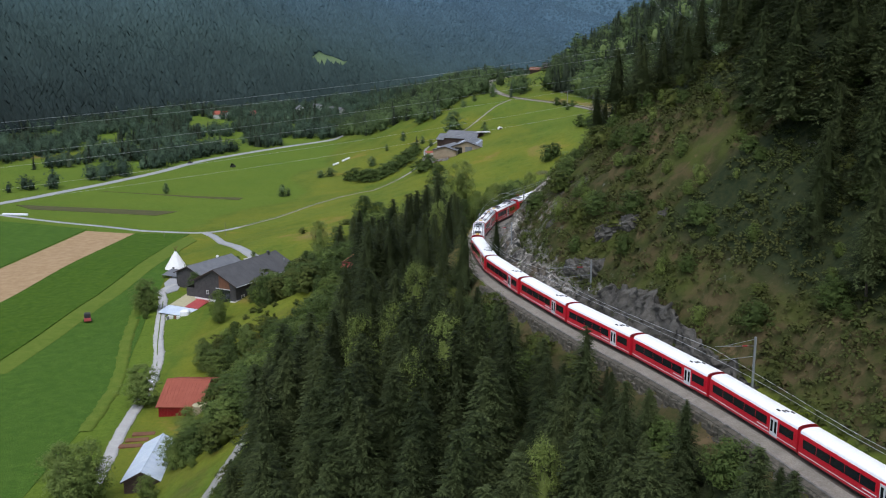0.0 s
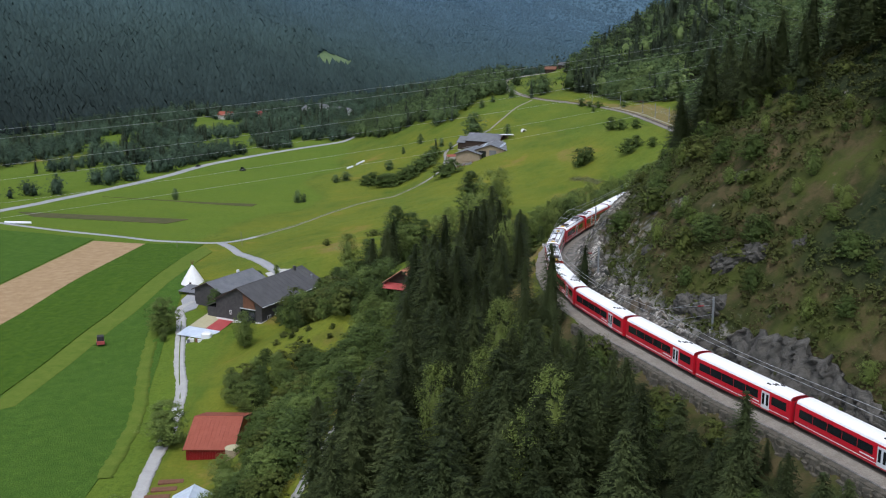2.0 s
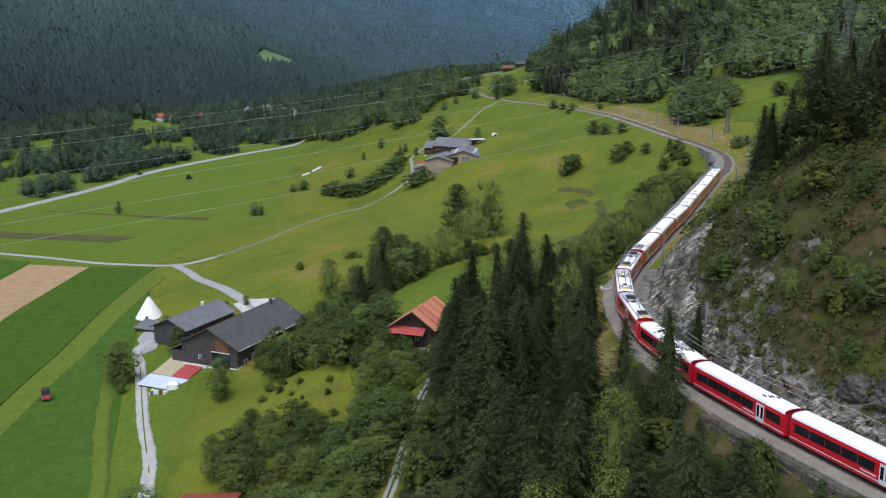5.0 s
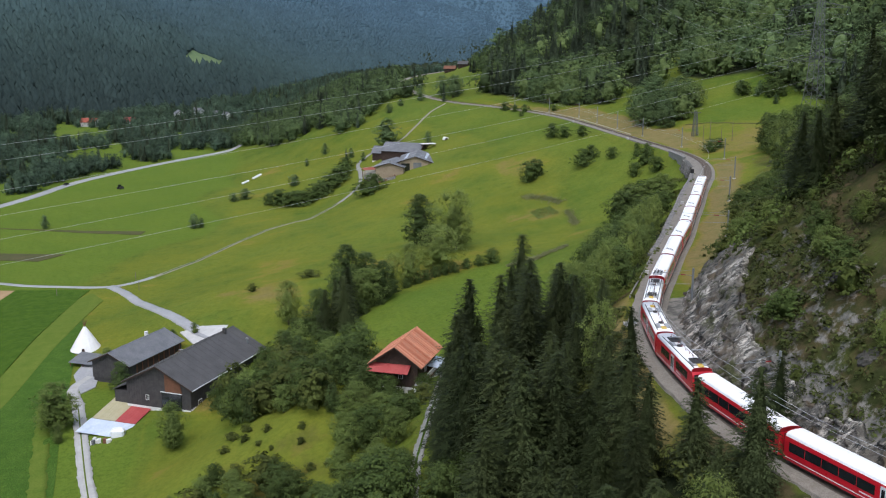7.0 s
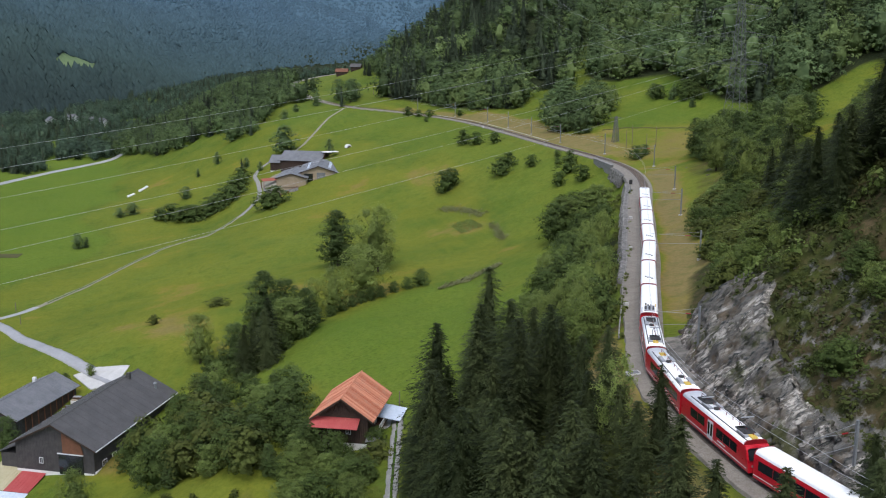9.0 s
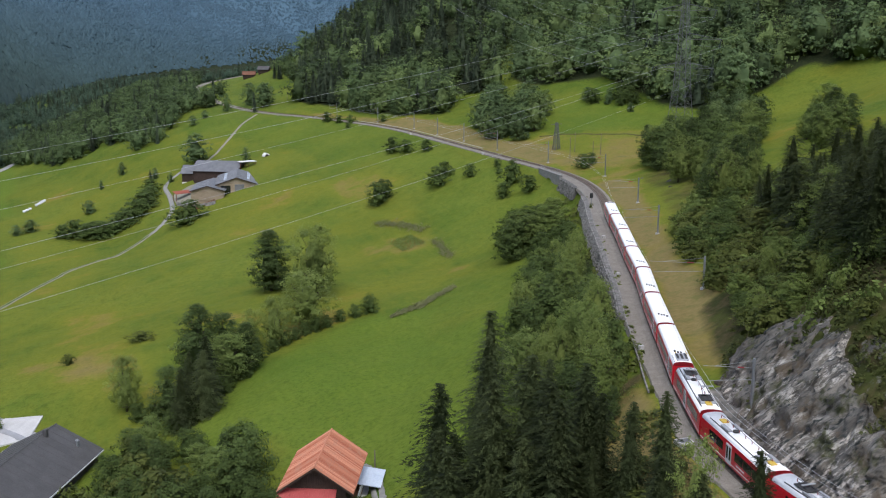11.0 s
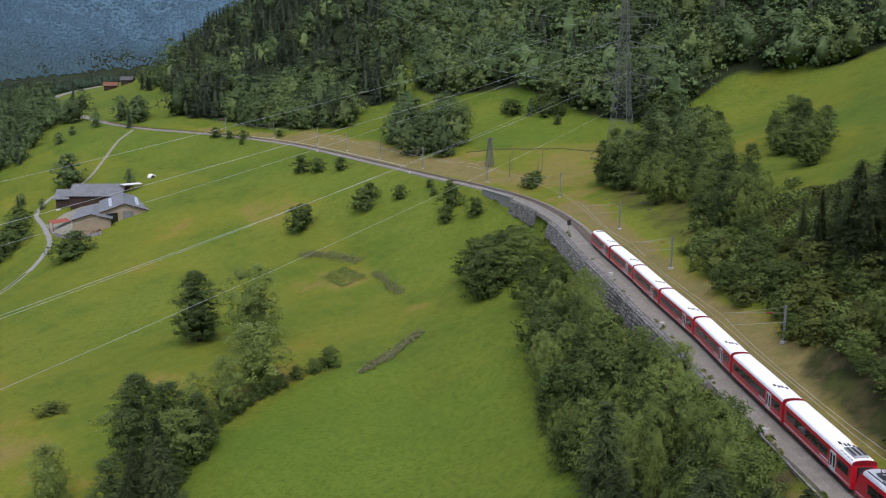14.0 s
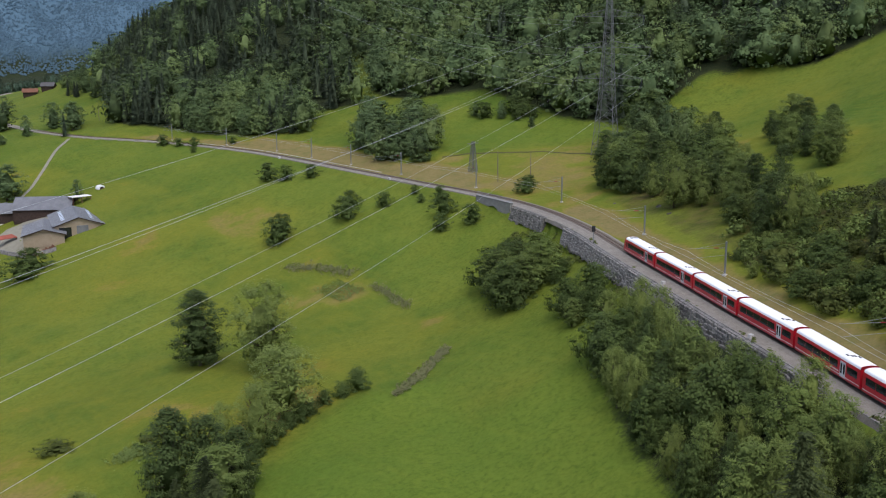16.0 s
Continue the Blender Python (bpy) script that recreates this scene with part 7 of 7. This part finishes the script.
# bushes and birches below the line beside the meadow
zone(75, [(52, 356), (57, 350), (45, 322), (31, 293), (18, 268), (10, 258), (4, 262), (10, 280), (13, 300), (24, 322), (38, 344)], ["birch", "birch", "thicket", "birch", "broadleaf", "column"], 4.5, 11, 3.2, 4, 0.8, clear_of_line)
zone(9, [(50, 390), (66, 392), (74, 404), (70, 414), (58, 406)], ["broadleaf", "thicket", "broadleaf"], 7.5, 11, 3.6, 34, 1.15, clear_of_line)
zone(6, [(47, 362), (55, 359), (60, 368), (52, 374)], ["broadleaf", "thicket"], 5, 8.5, 3.2, 35, 1.0, clear_of_line)
zone(10, [(60, 376), (74, 396), (84, 424), (78, 424), (66, 398)], ["thicket", "shrub"], 2.5, 5.5, 2.6, 36, 1.0, clear_of_line)
for x, y, h, w in ((74, 560, 7, 1.1), (84, 545, 5, 1.2), (78, 553, 6, 1.1), (72, 497, 7.5, 1.2), (77, 503, 6, 1.1), (82, 490, 5, 1.1), (91, 486, 3, 1.1), (86, 462, 6.5, 1.1), (90, 470, 5.5, 1.0), (86, 448, 6, 1.1), (80, 455, 5.5, 1.0), (88, 478, 3, 1.0), (51, 505, 9, 1.0), (55, 509, 8, 1.0), (94, 640, 3.5, 1.3), (72, 668, 5.5, 1.1), (76, 659, 4, 1.3), (80, 650, 4.5, 1.1), (76, 640, 3, 1.0), (107, 450, 5, 1.3), (112, 454, 4, 1.2)):
    tree("thicket", x, y, h, w)
# single trees and the hedge between the two meadows
tree("column", -2, 433, 18.5, 1.25), tree("birch", 8, 418, 20, 1.15), tree("birch", -2, 389, 14.5, 1.5), tree("birch", -11, 381, 12.5, 1.1), tree("column", -30, 374, 18.5, 1.05), tree("column", -24, 373, 15, 1.2), tree("broadleaf", -24, 366, 11.5, 1.3), tree("spruce", -30, 357, 15.5, 1.15), tree("birch", -46, 369, 12.5, 1.0), tree("broadleaf", -28, 364, 11, 0.9), tree("spruce", -33, 362, 12, 1.0), tree("birch", -16, 386, 9, 0.9), tree("spruce", -36, 350, 13, 1.25), tree("spruce", -31, 351, 14.5, 1.25), tree("column", -38, 357, 12, 1.2), tree("column", -20, 369, 12, 1.1)
for x, y, h in ((15, 389, 4.8), (11, 389, 3.4), (7, 388.5, 3.2), (3, 387, 3.2), (0, 385, 3.6), (-3, 384, 3.2), (-6, 382, 3.2), (-9, 380, 3.4), (-12, 378, 3.2), (-16, 375, 4), (-19, 372, 4.5), (-21, 366, 5), (-26, 361, 4.5), (-34, 352, 5.5), (-38, 350, 5), (-41, 358, 5), (-44, 363, 4)):
    tree("thicket", x, y, h)
tree("shrub", -40, 411, 2.6, 2.2), tree("shrub", -58, 407, 3.2, 0.9), tree("shrub", -26, 398, 1.2, 2.4)
# thicket below the barns and scrub towards the lane
zone(60, [(-62, 322), (-52, 334), (-45, 346), (-37, 332), (-29, 312), (-30, 296), (-36, 284), (-46, 292), (-58, 306)], ["thicket", "broadleaf", "column", "thicket", "shrub"], 3.5, 9.5, 3.1, 37, 1.0)
zone(22, [(-31, 300), (-22, 276), (-25, 256), (-36, 262), (-34, 284)], ["thicket", "broadleaf"], 4, 7.5, 2.6, 47, 1.05, lambda x, y, d: off_path(x, y, 3.2))
zone(95, [(-64, 270), (-56, 280), (-44, 268), (-34, 240), (-33, 214), (-44, 186), (-56, 190), (-52, 222), (-54, 250)], ["thicket", "shrub", "thicket", "broadleaf", "shrub"], 2.0, 6.0, 2.0, 38, 1.15, lambda x, y, d: off_path(x, y, 2.6))
zone(40, [(-33, 256), (-25, 240), (-29, 222), (-36, 200), (-42, 186), (-48, 190), (-42, 214), (-38, 240)], ["thicket", "broadleaf", "spruce", "thicket"], 3.5, 8.5, 2.3, 46, 1.1, lambda x, y, d: off_path(x, y, 1.8))
zone(22, [(-60, 300), (-34, 280), (-28, 250), (-34, 240), (-48, 272), (-58, 285)], ["shrub"], 0.8, 1.8, 2.2, 39, 1.0, lambda x, y, d: off_path(x, y, 2.6))
zone(14, [(-30, 284), (-14, 283), (-14, 262), (-20, 262), (-24, 276)], ["thicket", "shrub"], 2, 4, 2.4, 40, 1.0, lambda x, y, d: off_path(x, y, 2.4))
for x, y, h, w in ((-99, 327, 11.5, 1.25), (-97, 318, 5, 0.8), (-75, 242, 11, 1.2), (-70, 306, 11, 0.8), (-94, 362, 7, 1.0), (-91, 357, 5, 1.0), (-76, 190, 12, 1.0), (-72, 182, 12, 1.0), (-69, 186, 14, 0.9), (-64, 262, 8, 1.1), (-60, 257, 8.5, 1.1), (-66, 268, 6, 1.0), (-55, 210, 7, 1.1), (-52, 200, 7, 1.1), (-54, 193, 7.5, 1.0), (-57, 184, 6, 1.0), (-73, 380, 4, 0.8)):
    tree("broadleaf", x, y, h, w)
for x, y, h, w in ((-165, 589, 7, 0.9), (-94, 575, 7.5, 1.0), (-91, 577, 5, 1.0), (-74, 641, 6, 1.9), (-80, 638, 5, 1.7), (-48, 650, 6.5, 1.6), (-41, 691, 5, 0.8), (4, 668, 16, 1.35), (24, 633, 8, 0.9), (-16, 668, 6, 1.0), (-10, 650, 5, 1.0)):
    tree("broadleaf", x, y, h, w)
for x, y in ((-60, 616), (-55, 611), (-50, 604), (-46, 602), (-41, 600), (-37, 603), (-32, 604), (-28, 610), (-25, 618), (-23, 626), (-21, 634), (-20, 645), (-33, 612), (-45, 608), (-14, 561), (-10, 565)):
    tree("thicket", x, y, 6.2 + (x * 7 % 3), 1.5)
tree("spruce", -19, 652, 10, 1.1), tree("column", -88.5, 349, 8, 1.3), tree("thicket", -79, 379, 3, 0.8)
# wood above the line
zone(80, [(119, 431), (106, 396), (93, 362), (80, 336), (86, 330), (92, 338), (122, 380), (190, 466), (183, 482), (150, 462)], ["broadleaf", "birch", "thicket", "birch", "broadleaf", "column"], 6, 14, 4.6, 5, 0.95)
zone(12, [(165, 409), (140, 384), (127, 360), (140, 366), (161, 387)], ["broadleaf", "column"], 7, 12, 4.0, 41)
zone(18, [(109, 556), (108, 528), (117, 514), (142, 552), (134, 588)], ["far_broadleaf", "far_birch", "far_broadleaf"], 11, 17, 5.0, 42, 1.1)
zone(9, [(158, 546), (159, 511), (169, 522), (166, 553)], ["thicket", "broadleaf"], 4, 7, 3.6, 43, 1.1)
# wooded hill, far woods below
zone(30, [(84, 790), (100, 752), (116, 800), (124, 880), (106, 960), (84, 900)], ["far_spruce", "far_birch", "far_broadleaf"], 9, 15, 5.2, 52, 1.1)
zone(40, [(90, 690), (101, 651), (118, 618), (134, 645), (125, 680), (110, 720)], ["far_broadleaf", "far_birch", "far_broadleaf", "far_spruce"], 10, 15, 5.0, 6, 1.1)
# trees on the spur and down to the river
for x, y, h, w, k in ((50, 773, 14, 1.2, "far_broadleaf"), (54, 752, 15, 1.2, "far_broadleaf"), (46, 735, 12, 0.9, "far_spruce"), (34, 762, 11, 0.9, "far_broadleaf"), (58, 762, 13, 1.1, "far_broadleaf"), (-30, 700, 7, 1.0, "far_broadleaf"), (12, 742, 6, 1.5, "far_broadleaf"), (20, 752, 5, 1.4, "far_broadleaf")):
    tree(k, x, y, h, w)


# ------------------------------------------------------------------ far woods
def far_wood(name, x, y, h, label, material, seed, sides=5, low=None):
    """Many small conifers in one mesh."""
    q = np.random.RandomState(seed)
    n = len(x)
    z = surface(x, y)
    a = np.arange(sides) * 2 * np.pi / sides
    turn = q.uniform(0, 6.283, (n, 1))
    v = []
    for r, up, dr in ((0.36, 0.04, 0.35), (0.25, 0.45, 0.45), (0.0, 0.95, 0)):
        rr = h[:, None] * r * (1 if low is None else low ** -0.8)[:, None] * (1 + dr * q.uniform(-1, 1, (n, sides)))
        v.append(np.stack([x[:, None] + rr * np.cos(a + turn), y[:, None] + rr * np.sin(a + turn), (z + h * up)[:, None] + h[:, None] * 0.09 * q.uniform(-1, 1, (n, sides))], -1))
    v = np.stack(v, 1).reshape(-1, 3)
    base = (np.arange(n) * 3 * sides)[:, None, None]
    i, j = np.arange(sides), (np.arange(sides) + 1) % sides
    f = np.concatenate([np.stack([i, j, sides + j, sides + i], -1), np.stack([sides + i, sides + j, 2 * sides + j, 2 * sides + i], -1)])
    mid_ = np.repeat(np.stack([x, y, z], -1), 3 * sides, axis=0)
    soft = (v - mid_) * (1, 1, 0)
    soft = soft / (np.linalg.norm(soft, axis=1)[:, None] + 1e-6) * 0.7 + (0, 0, 0.75)
    soft /= np.linalg.norm(soft, axis=1)[:, None]
    ob = new(name, arrays_mesh(name, v, (base + f[None]).reshape(-1, 4), material, normals=soft))
    return tagged(ob, label, "forest", kind="stuff")


def far_leafwood(name, x, y, h, label, material, seed, per=70, leaf=0.10, slim=1.0, low=False):
    """Many rounded trees of leaf clumps in one mesh."""
    q = np.random.RandomState(seed)
    n = len(x)
    z = surface(x, y)
    d = q.normal(size=(n, per, 3))
    d /= np.linalg.norm(d, axis=2)[..., None]
    d[..., 2] = np.abs(d[..., 2]) * 1.5 - 0.5
    lump = 1 + 0.35 * np.sin(d[..., 0] * 5 + q.uniform(0, 6, (n, 1))) * np.cos(d[..., 1] * 5)
    p = np.stack([x, y, z + h * 0.5], -1)[:, None] + d * (h * 0.42)[:, None, None] * lump[..., None] * q.uniform(0.75, 1.05, (n, per, 1)) * (1.05 * slim, 1.05 * slim, 1.1)
    nrm = d + (0, 0, 0.2) + q.normal(size=d.shape) * 0.3
    if low:
        nrm[..., 2] = np.abs(nrm[..., 2]) + 0.5
    nrm /= np.linalg.norm(nrm, axis=2)[..., None]
    a = np.cross(nrm, q.normal(size=d.shape))
    a /= np.linalg.norm(a, axis=2)[..., None]
    b = np.cross(nrm, a)
    k = (h * leaf)[:, None, None] * q.uniform(0.6, 1.3, (n, per, 1))
    v = np.stack([p - a * k, p - b * k * 0.7, p + a * k, p + b * k * 0.7], 2).reshape(-1, 3)
    soft = d + (0, 0, 0.2) + q.normal(size=d.shape) * 0.25
    if low:
        soft = soft * 0.35 + (0, 0, 0.9)
    soft = np.repeat((soft / np.linalg.norm(soft, axis=2)[..., None]).reshape(-1, 3), 4, axis=0)
    return tagged(new(name, arrays_mesh(name, v, np.arange(len(v)).reshape(-1, 4), material, normals=soft)), label, "woodland", kind="stuff")


def strewn(count, corners, seed, gap):
    """Even-spaced random points in a plan outline."""
    q = np.random.RandomState(seed)
    c = np.array(corners)
    x, y = q.uniform(c[:, 0].min(), c[:, 0].max(), count), q.uniform(c[:, 1].min(), c[:, 1].max(), count)
    k = inside(x, y, corners)
    x, y = x[k], y[k]
    cells, keep = {}, []
    for i, (a, b) in enumerate(zip(x, y)):
        cell = (int(a // gap), int(b // gap))
        if cell not in cells:
            cells[cell] = i
            keep.append(i)
    return x[keep], y[keep]


def joined(name, shapes, x, y, h, tall, label, material, seed, wide=1.15):
    """Many trees of a few shapes in one mesh."""
    q = np.random.RandomState(seed)
    which = q.randint(0, len(shapes), len(x))
    verts, faces, normals, tones, n0 = [], [], [], [], 0
    for k_, mesh in enumerate(shapes):
        at = which == k_
        v = np.empty(len(mesh.vertices) * 3, np.float32)
        mesh.vertices.foreach_get("co", v)
        v = v.reshape(-1, 3)
        f = np.empty(len(mesh.loops), np.int32)
        mesh.loops.foreach_get("vertex_index", f)
        f = f.reshape(len(mesh.polygons), -1)
        px, py, k = x[at], y[at], h[at] / tall
        z = surface(px, py) - 0.2
        a, w = q.uniform(0, 6.283, len(px)), k * wide * q.uniform(0.85, 1.2, len(px))
        c, s_ = np.cos(a)[:, None], np.sin(a)[:, None]
        verts.append(np.stack([px[:, None] + (v[:, 0] * c - v[:, 1] * s_) * w[:, None], py[:, None] + (v[:, 0] * s_ + v[:, 1] * c) * w[:, None], z[:, None] + v[:, 2] * k[:, None]], -1).reshape(-1, 3))
        faces.append((np.arange(len(px))[:, None, None] * len(v) + f[None]).reshape(-1, f.shape[1]) + n0)
        n0 += len(px) * len(v)
        tones.append(np.repeat(q.uniform(-0.32, 0.32, len(px)), len(v)))
        m = SOFT[mesh.name]
        normals.append(np.stack([m[:, 0] * c - m[:, 1] * s_, m[:, 0] * s_ + m[:, 1] * c, np.repeat(m[None, :, 2], len(px), 0)], -1).reshape(-1, 3))
    ob = new(name, arrays_mesh(name, np.vstack(verts), np.vstack(faces), material, normals=np.vstack(normals)))
    ob.data.attributes.new("tone", "FLOAT", "POINT").data.foreach_set("value", np.concatenate(tones).astype(np.float32))
    return tagged(ob, label, "woodland", kind="stuff")


q = np.random.RandomState(11)
# hill woods: conifers and broadleaf mixed by patches
for n_, corners in enumerate((HILL_WOOD, UPPER_WOOD)):
    x, y = strewn(9000, corners, 70 + n_, 10.0)
    patchy = waves(x, y, 90, 71) + 0.5 * q.normal(size=len(x)) + (0.75 * np.clip((y - 690) / 90, -0.4, 1) if n_ == 0 else -0.35 + 0.9 * np.clip((x - 260) / 120, 0, 1))
    dark, pale = patchy > (0.15 if n_ == 0 else 0.5), patchy < -0.55
    mid_ = ~dark & ~pale
    joined("hill_spruces", FAR_SPRUCES, x[dark], y[dark], q.uniform(13, 22, dark.sum()), 18, "dense dark spruces on the hill", M_HILLSPRUCE, 72 + n_)
    joined("hill_broadleaf_wood", GROVE, x[mid_], y[mid_], q.uniform(11, 24, mid_.sum()), 13, "dense green broadleaf wood on the hill", M_GROVE, 74 + n_, 1.0)
    joined("hill_birch_wood", GROVE, x[pale], y[pale], q.uniform(10, 21, pale.sum()), 13, "pale green trees in the hillside wood", M_GROVE_PALE, 76 + n_, 0.95)
joined("slope_conifers", [k_[0] for k_ in KINDS["pine"]], *np.array(HEAP).T, 15, "dark pines high on the steep slope", M_SPRUCE, 79, 1.0)
# the mountainside across the valley, thinning out only past the ridge
az, dist = q.uniform(-0.47, 0.34, 420000), np.exp(q.uniform(math.log(800), math.log(4200), 420000))
x, y = np.sin(az) * dist, np.cos(az) * dist
m, z = beyond(x, y), surface(x, y)
CLEARING = [(-202, 1474), (-186, 1462), (-158, 1560), (-160, 1660), (-182, 1594)]
keep = (m > -6) & (z < 95 + dist * 0.06) & ~inside(x, y, CLEARING)
x, y, dist = x[keep], y[keep], dist[keep]
cell = np.unique(np.stack([(np.arctan2(x, y) * 560).astype(int), (np.log(dist) * 250).astype(int)]), axis=1, return_index=True)[1]
x, y, dist = x[cell], y[cell], dist[cell]
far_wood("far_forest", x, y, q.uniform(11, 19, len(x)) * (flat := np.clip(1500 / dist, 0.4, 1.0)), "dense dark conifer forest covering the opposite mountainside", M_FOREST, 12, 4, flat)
# riverside
x, y = strewn(16000, [(-420, 560), (-40, 560), (-40, 1480), (-420, 1480)], 15, 7.5)
road = spline([(-330, 380), (-247, 549), (-231, 587), (-213, 631), (-196, 682), (-185, 731), (-170, 770), (-140, 830), (-105, 880), (-80, 930)], 6.0)
west = np.array([np.min(np.hypot(road[:, 0] - a, road[:, 1] - b)) for a, b in zip(x, y)])
side = x < np.interp(y, road[:, 1], road[:, 0])
belt = side & (west > 9) & (((west < 28) & (y < 760) & (waves(x, y, 70, 61) > -0.1)) | ((y > 745 + 0.35 * (x + 200)) & (waves(x, y, 110, 62) > -0.2)) | ((y > 640) & (waves(x, y, 80, 63) > 0.7)))
belt |= (~side) & (y > 905) & (x < -50) & (waves(x, y, 140, 64) > -0.4)
belt &= (beyond(x, y) < 3) & ~inside(x, y, [(-112, 1360), (-40, 1330), (-36, 1600), (-90, 1610)]) & ~inside(x, y, [(-275, 1040), (-240, 950), (-222, 1030), (-252, 1110)]) & ~inside(x, y, [(-105, 985), (-78, 840), (-60, 860), (-58, 956), (-86, 1075)])
x, y = x[belt], y[belt]
pick_ = q.uniform(0, 1, len(x)) < 0.10 + 0.22 * (waves(x, y, 120, 60) > 0.2)
joined("riverside_trees", GROVE, x[~pick_], y[~pick_], q.uniform(7, 14, (~pick_).sum()), 13, "riverside belt of grey-green broadleaf trees", M_RIVERSIDE, 13, 0.95)
joined("riverside_spruces", FAR_SPRUCES, x[pick_], y[pick_], q.uniform(9, 16, pick_.sum()), 18, "dark spruces standing among the riverside trees", M_HILLSPRUCE, 22, 1.2)
x, y = strewn(5000, [(-60, 800), (-38, 800), (-22, 770), (-24, 735), (-8, 728), (10, 790), (30, 800), (46, 860), (40, 980), (70, 1090), (-40, 1150), (-110, 950)], 24, 7.5)
k = np.abs(beside(x, y)[0]) > 7
x, y = x[k], y[k]
pick_ = q.uniform(0, 1, len(x)) < 0.22
joined("spur_trees", GROVE, x[~pick_], y[~pick_], q.uniform(8, 16, (~pick_).sum()), 12, "rounded broadleaf trees falling away to the river", M_GROVE, 25, 1.0)
joined("spur_conifers", FAR_SPRUCES, x[pick_], y[pick_], q.uniform(10, 18, pick_.sum()), 18, "dark spruces among the trees on the spur", M_HILLSPRUCE, 26, 1.1)
x, y = strewn(9000, [(-60, 1010), (20, 1010), (70, 1120), (150, 1290), (260, 1480), (420, 2400), (40, 2200), (-120, 1560)], 18, 11.0)
k = np.abs(beside(x, y)[0]) > 9
x, y = x[k], y[k]
pick_ = q.uniform(0, 1, len(x)) < 0.3
joined("spur_wood", GROVE, x[~pick_], y[~pick_], q.uniform(7, 13, (~pick_).sum()), 13, "wood on the far spur of the valley", M_RIVERSIDE, 19, 0.95)
joined("spur_spruces", FAR_SPRUCES, x[pick_], y[pick_], q.uniform(10, 17, pick_.sum()), 18, "dark spruces on the far spur", M_HILLSPRUCE, 23, 1.2)
# scrub over the steep slope and the banks
x, y = q.uniform(-5, 110, 60000), q.uniform(70, 350, 60000)
d = beside(x, y)[0]
keep = (d > 6) & (d < 62) & ~((y > 262) & (d < 12)) & (waves(x, y, 24, 66) + 0.5 * waves(x, y, 9, 67) > -0.45)
x, y = x[keep][:16000], y[keep][:16000]
far_leafwood("slope_scrub", x, y, q.uniform(0.5, 1.7, len(x)), "low scrub and tall grass over the rocky slope", M_SCRUB, 16, 15, 0.17, 1.0, True)
x, y = q.uniform(10, 130, 20000), q.uniform(235, 355, 20000)
d = beside(x, y)[0]
keep = (d > 12) & (d < 46) & (waves(x, y, 20, 69) > 0.15)
x, y = x[keep][:800], y[keep][:800]
far_leafwood("slope_bushes", x, y, q.uniform(1.2, 3.4, len(x)), "dense low bushes on the slope above the track", M_BROAD, 20, 44, 0.11)
x, y = q.uniform(-5, 100, 30000), q.uniform(215, 430, 30000)
d = beside(x, y)[0]
keep = (d < -3.7) & (d > -11) & (waves(x, y, 12, 68) > 0.2)
x, y = x[keep][:900], y[keep][:900]
far_leafwood("bank_scrub", x, y, q.uniform(0.4, 1.2, len(x)), "low weeds on the bank below the track", M_SHRUB, 17, 14, 0.28, 1.0, True)
# reeds and a wet patch in the upper meadow
for n_, (line, width, tall) in enumerate((([(45, 484), (50, 474), (54, 462)], 5.5, 1.1), ([(53, 448), (52, 437), (51, 427)], 4.0, 0.9), ([(18, 379), (28, 385), (38, 391)], 3.2, 1.3))):
    way = spline(line, 0.12)
    k = np.repeat(np.arange(len(way)), 4)[q.uniform(0, 1, 4 * len(way)) < 0.7]
    x, y = way[k, 0] + q.normal(size=len(k)) * width * 0.22, way[k, 1] + q.normal(size=len(k)) * width * 0.22
    far_leafwood("reed_bed", x, y, q.uniform(0.3, 0.9, len(k)) * tall * 0.8, "strip of grey dry reeds in the meadow", M_REED, 90 + n_, 7, 0.3, 1.0, True)
x, y = q.uniform(42, 50, 500), q.uniform(446, 462, 500)
far_leafwood("rush_patch", x, y, q.uniform(0.3, 0.7, 500), "patch of lush green rushes in the meadow", M_BROAD, 94, 7, 0.3, 1.0, True)
x, y = -30 + q.normal(size=260) * 1.6, 395 + q.normal(size=260) * 1.3
far_leafwood("nettle_patch", x, y, q.uniform(0.4, 0.9, 260), "patch of tall dark nettles in the grass", M_BROAD, 95, 8, 0.28, 1.0, True)
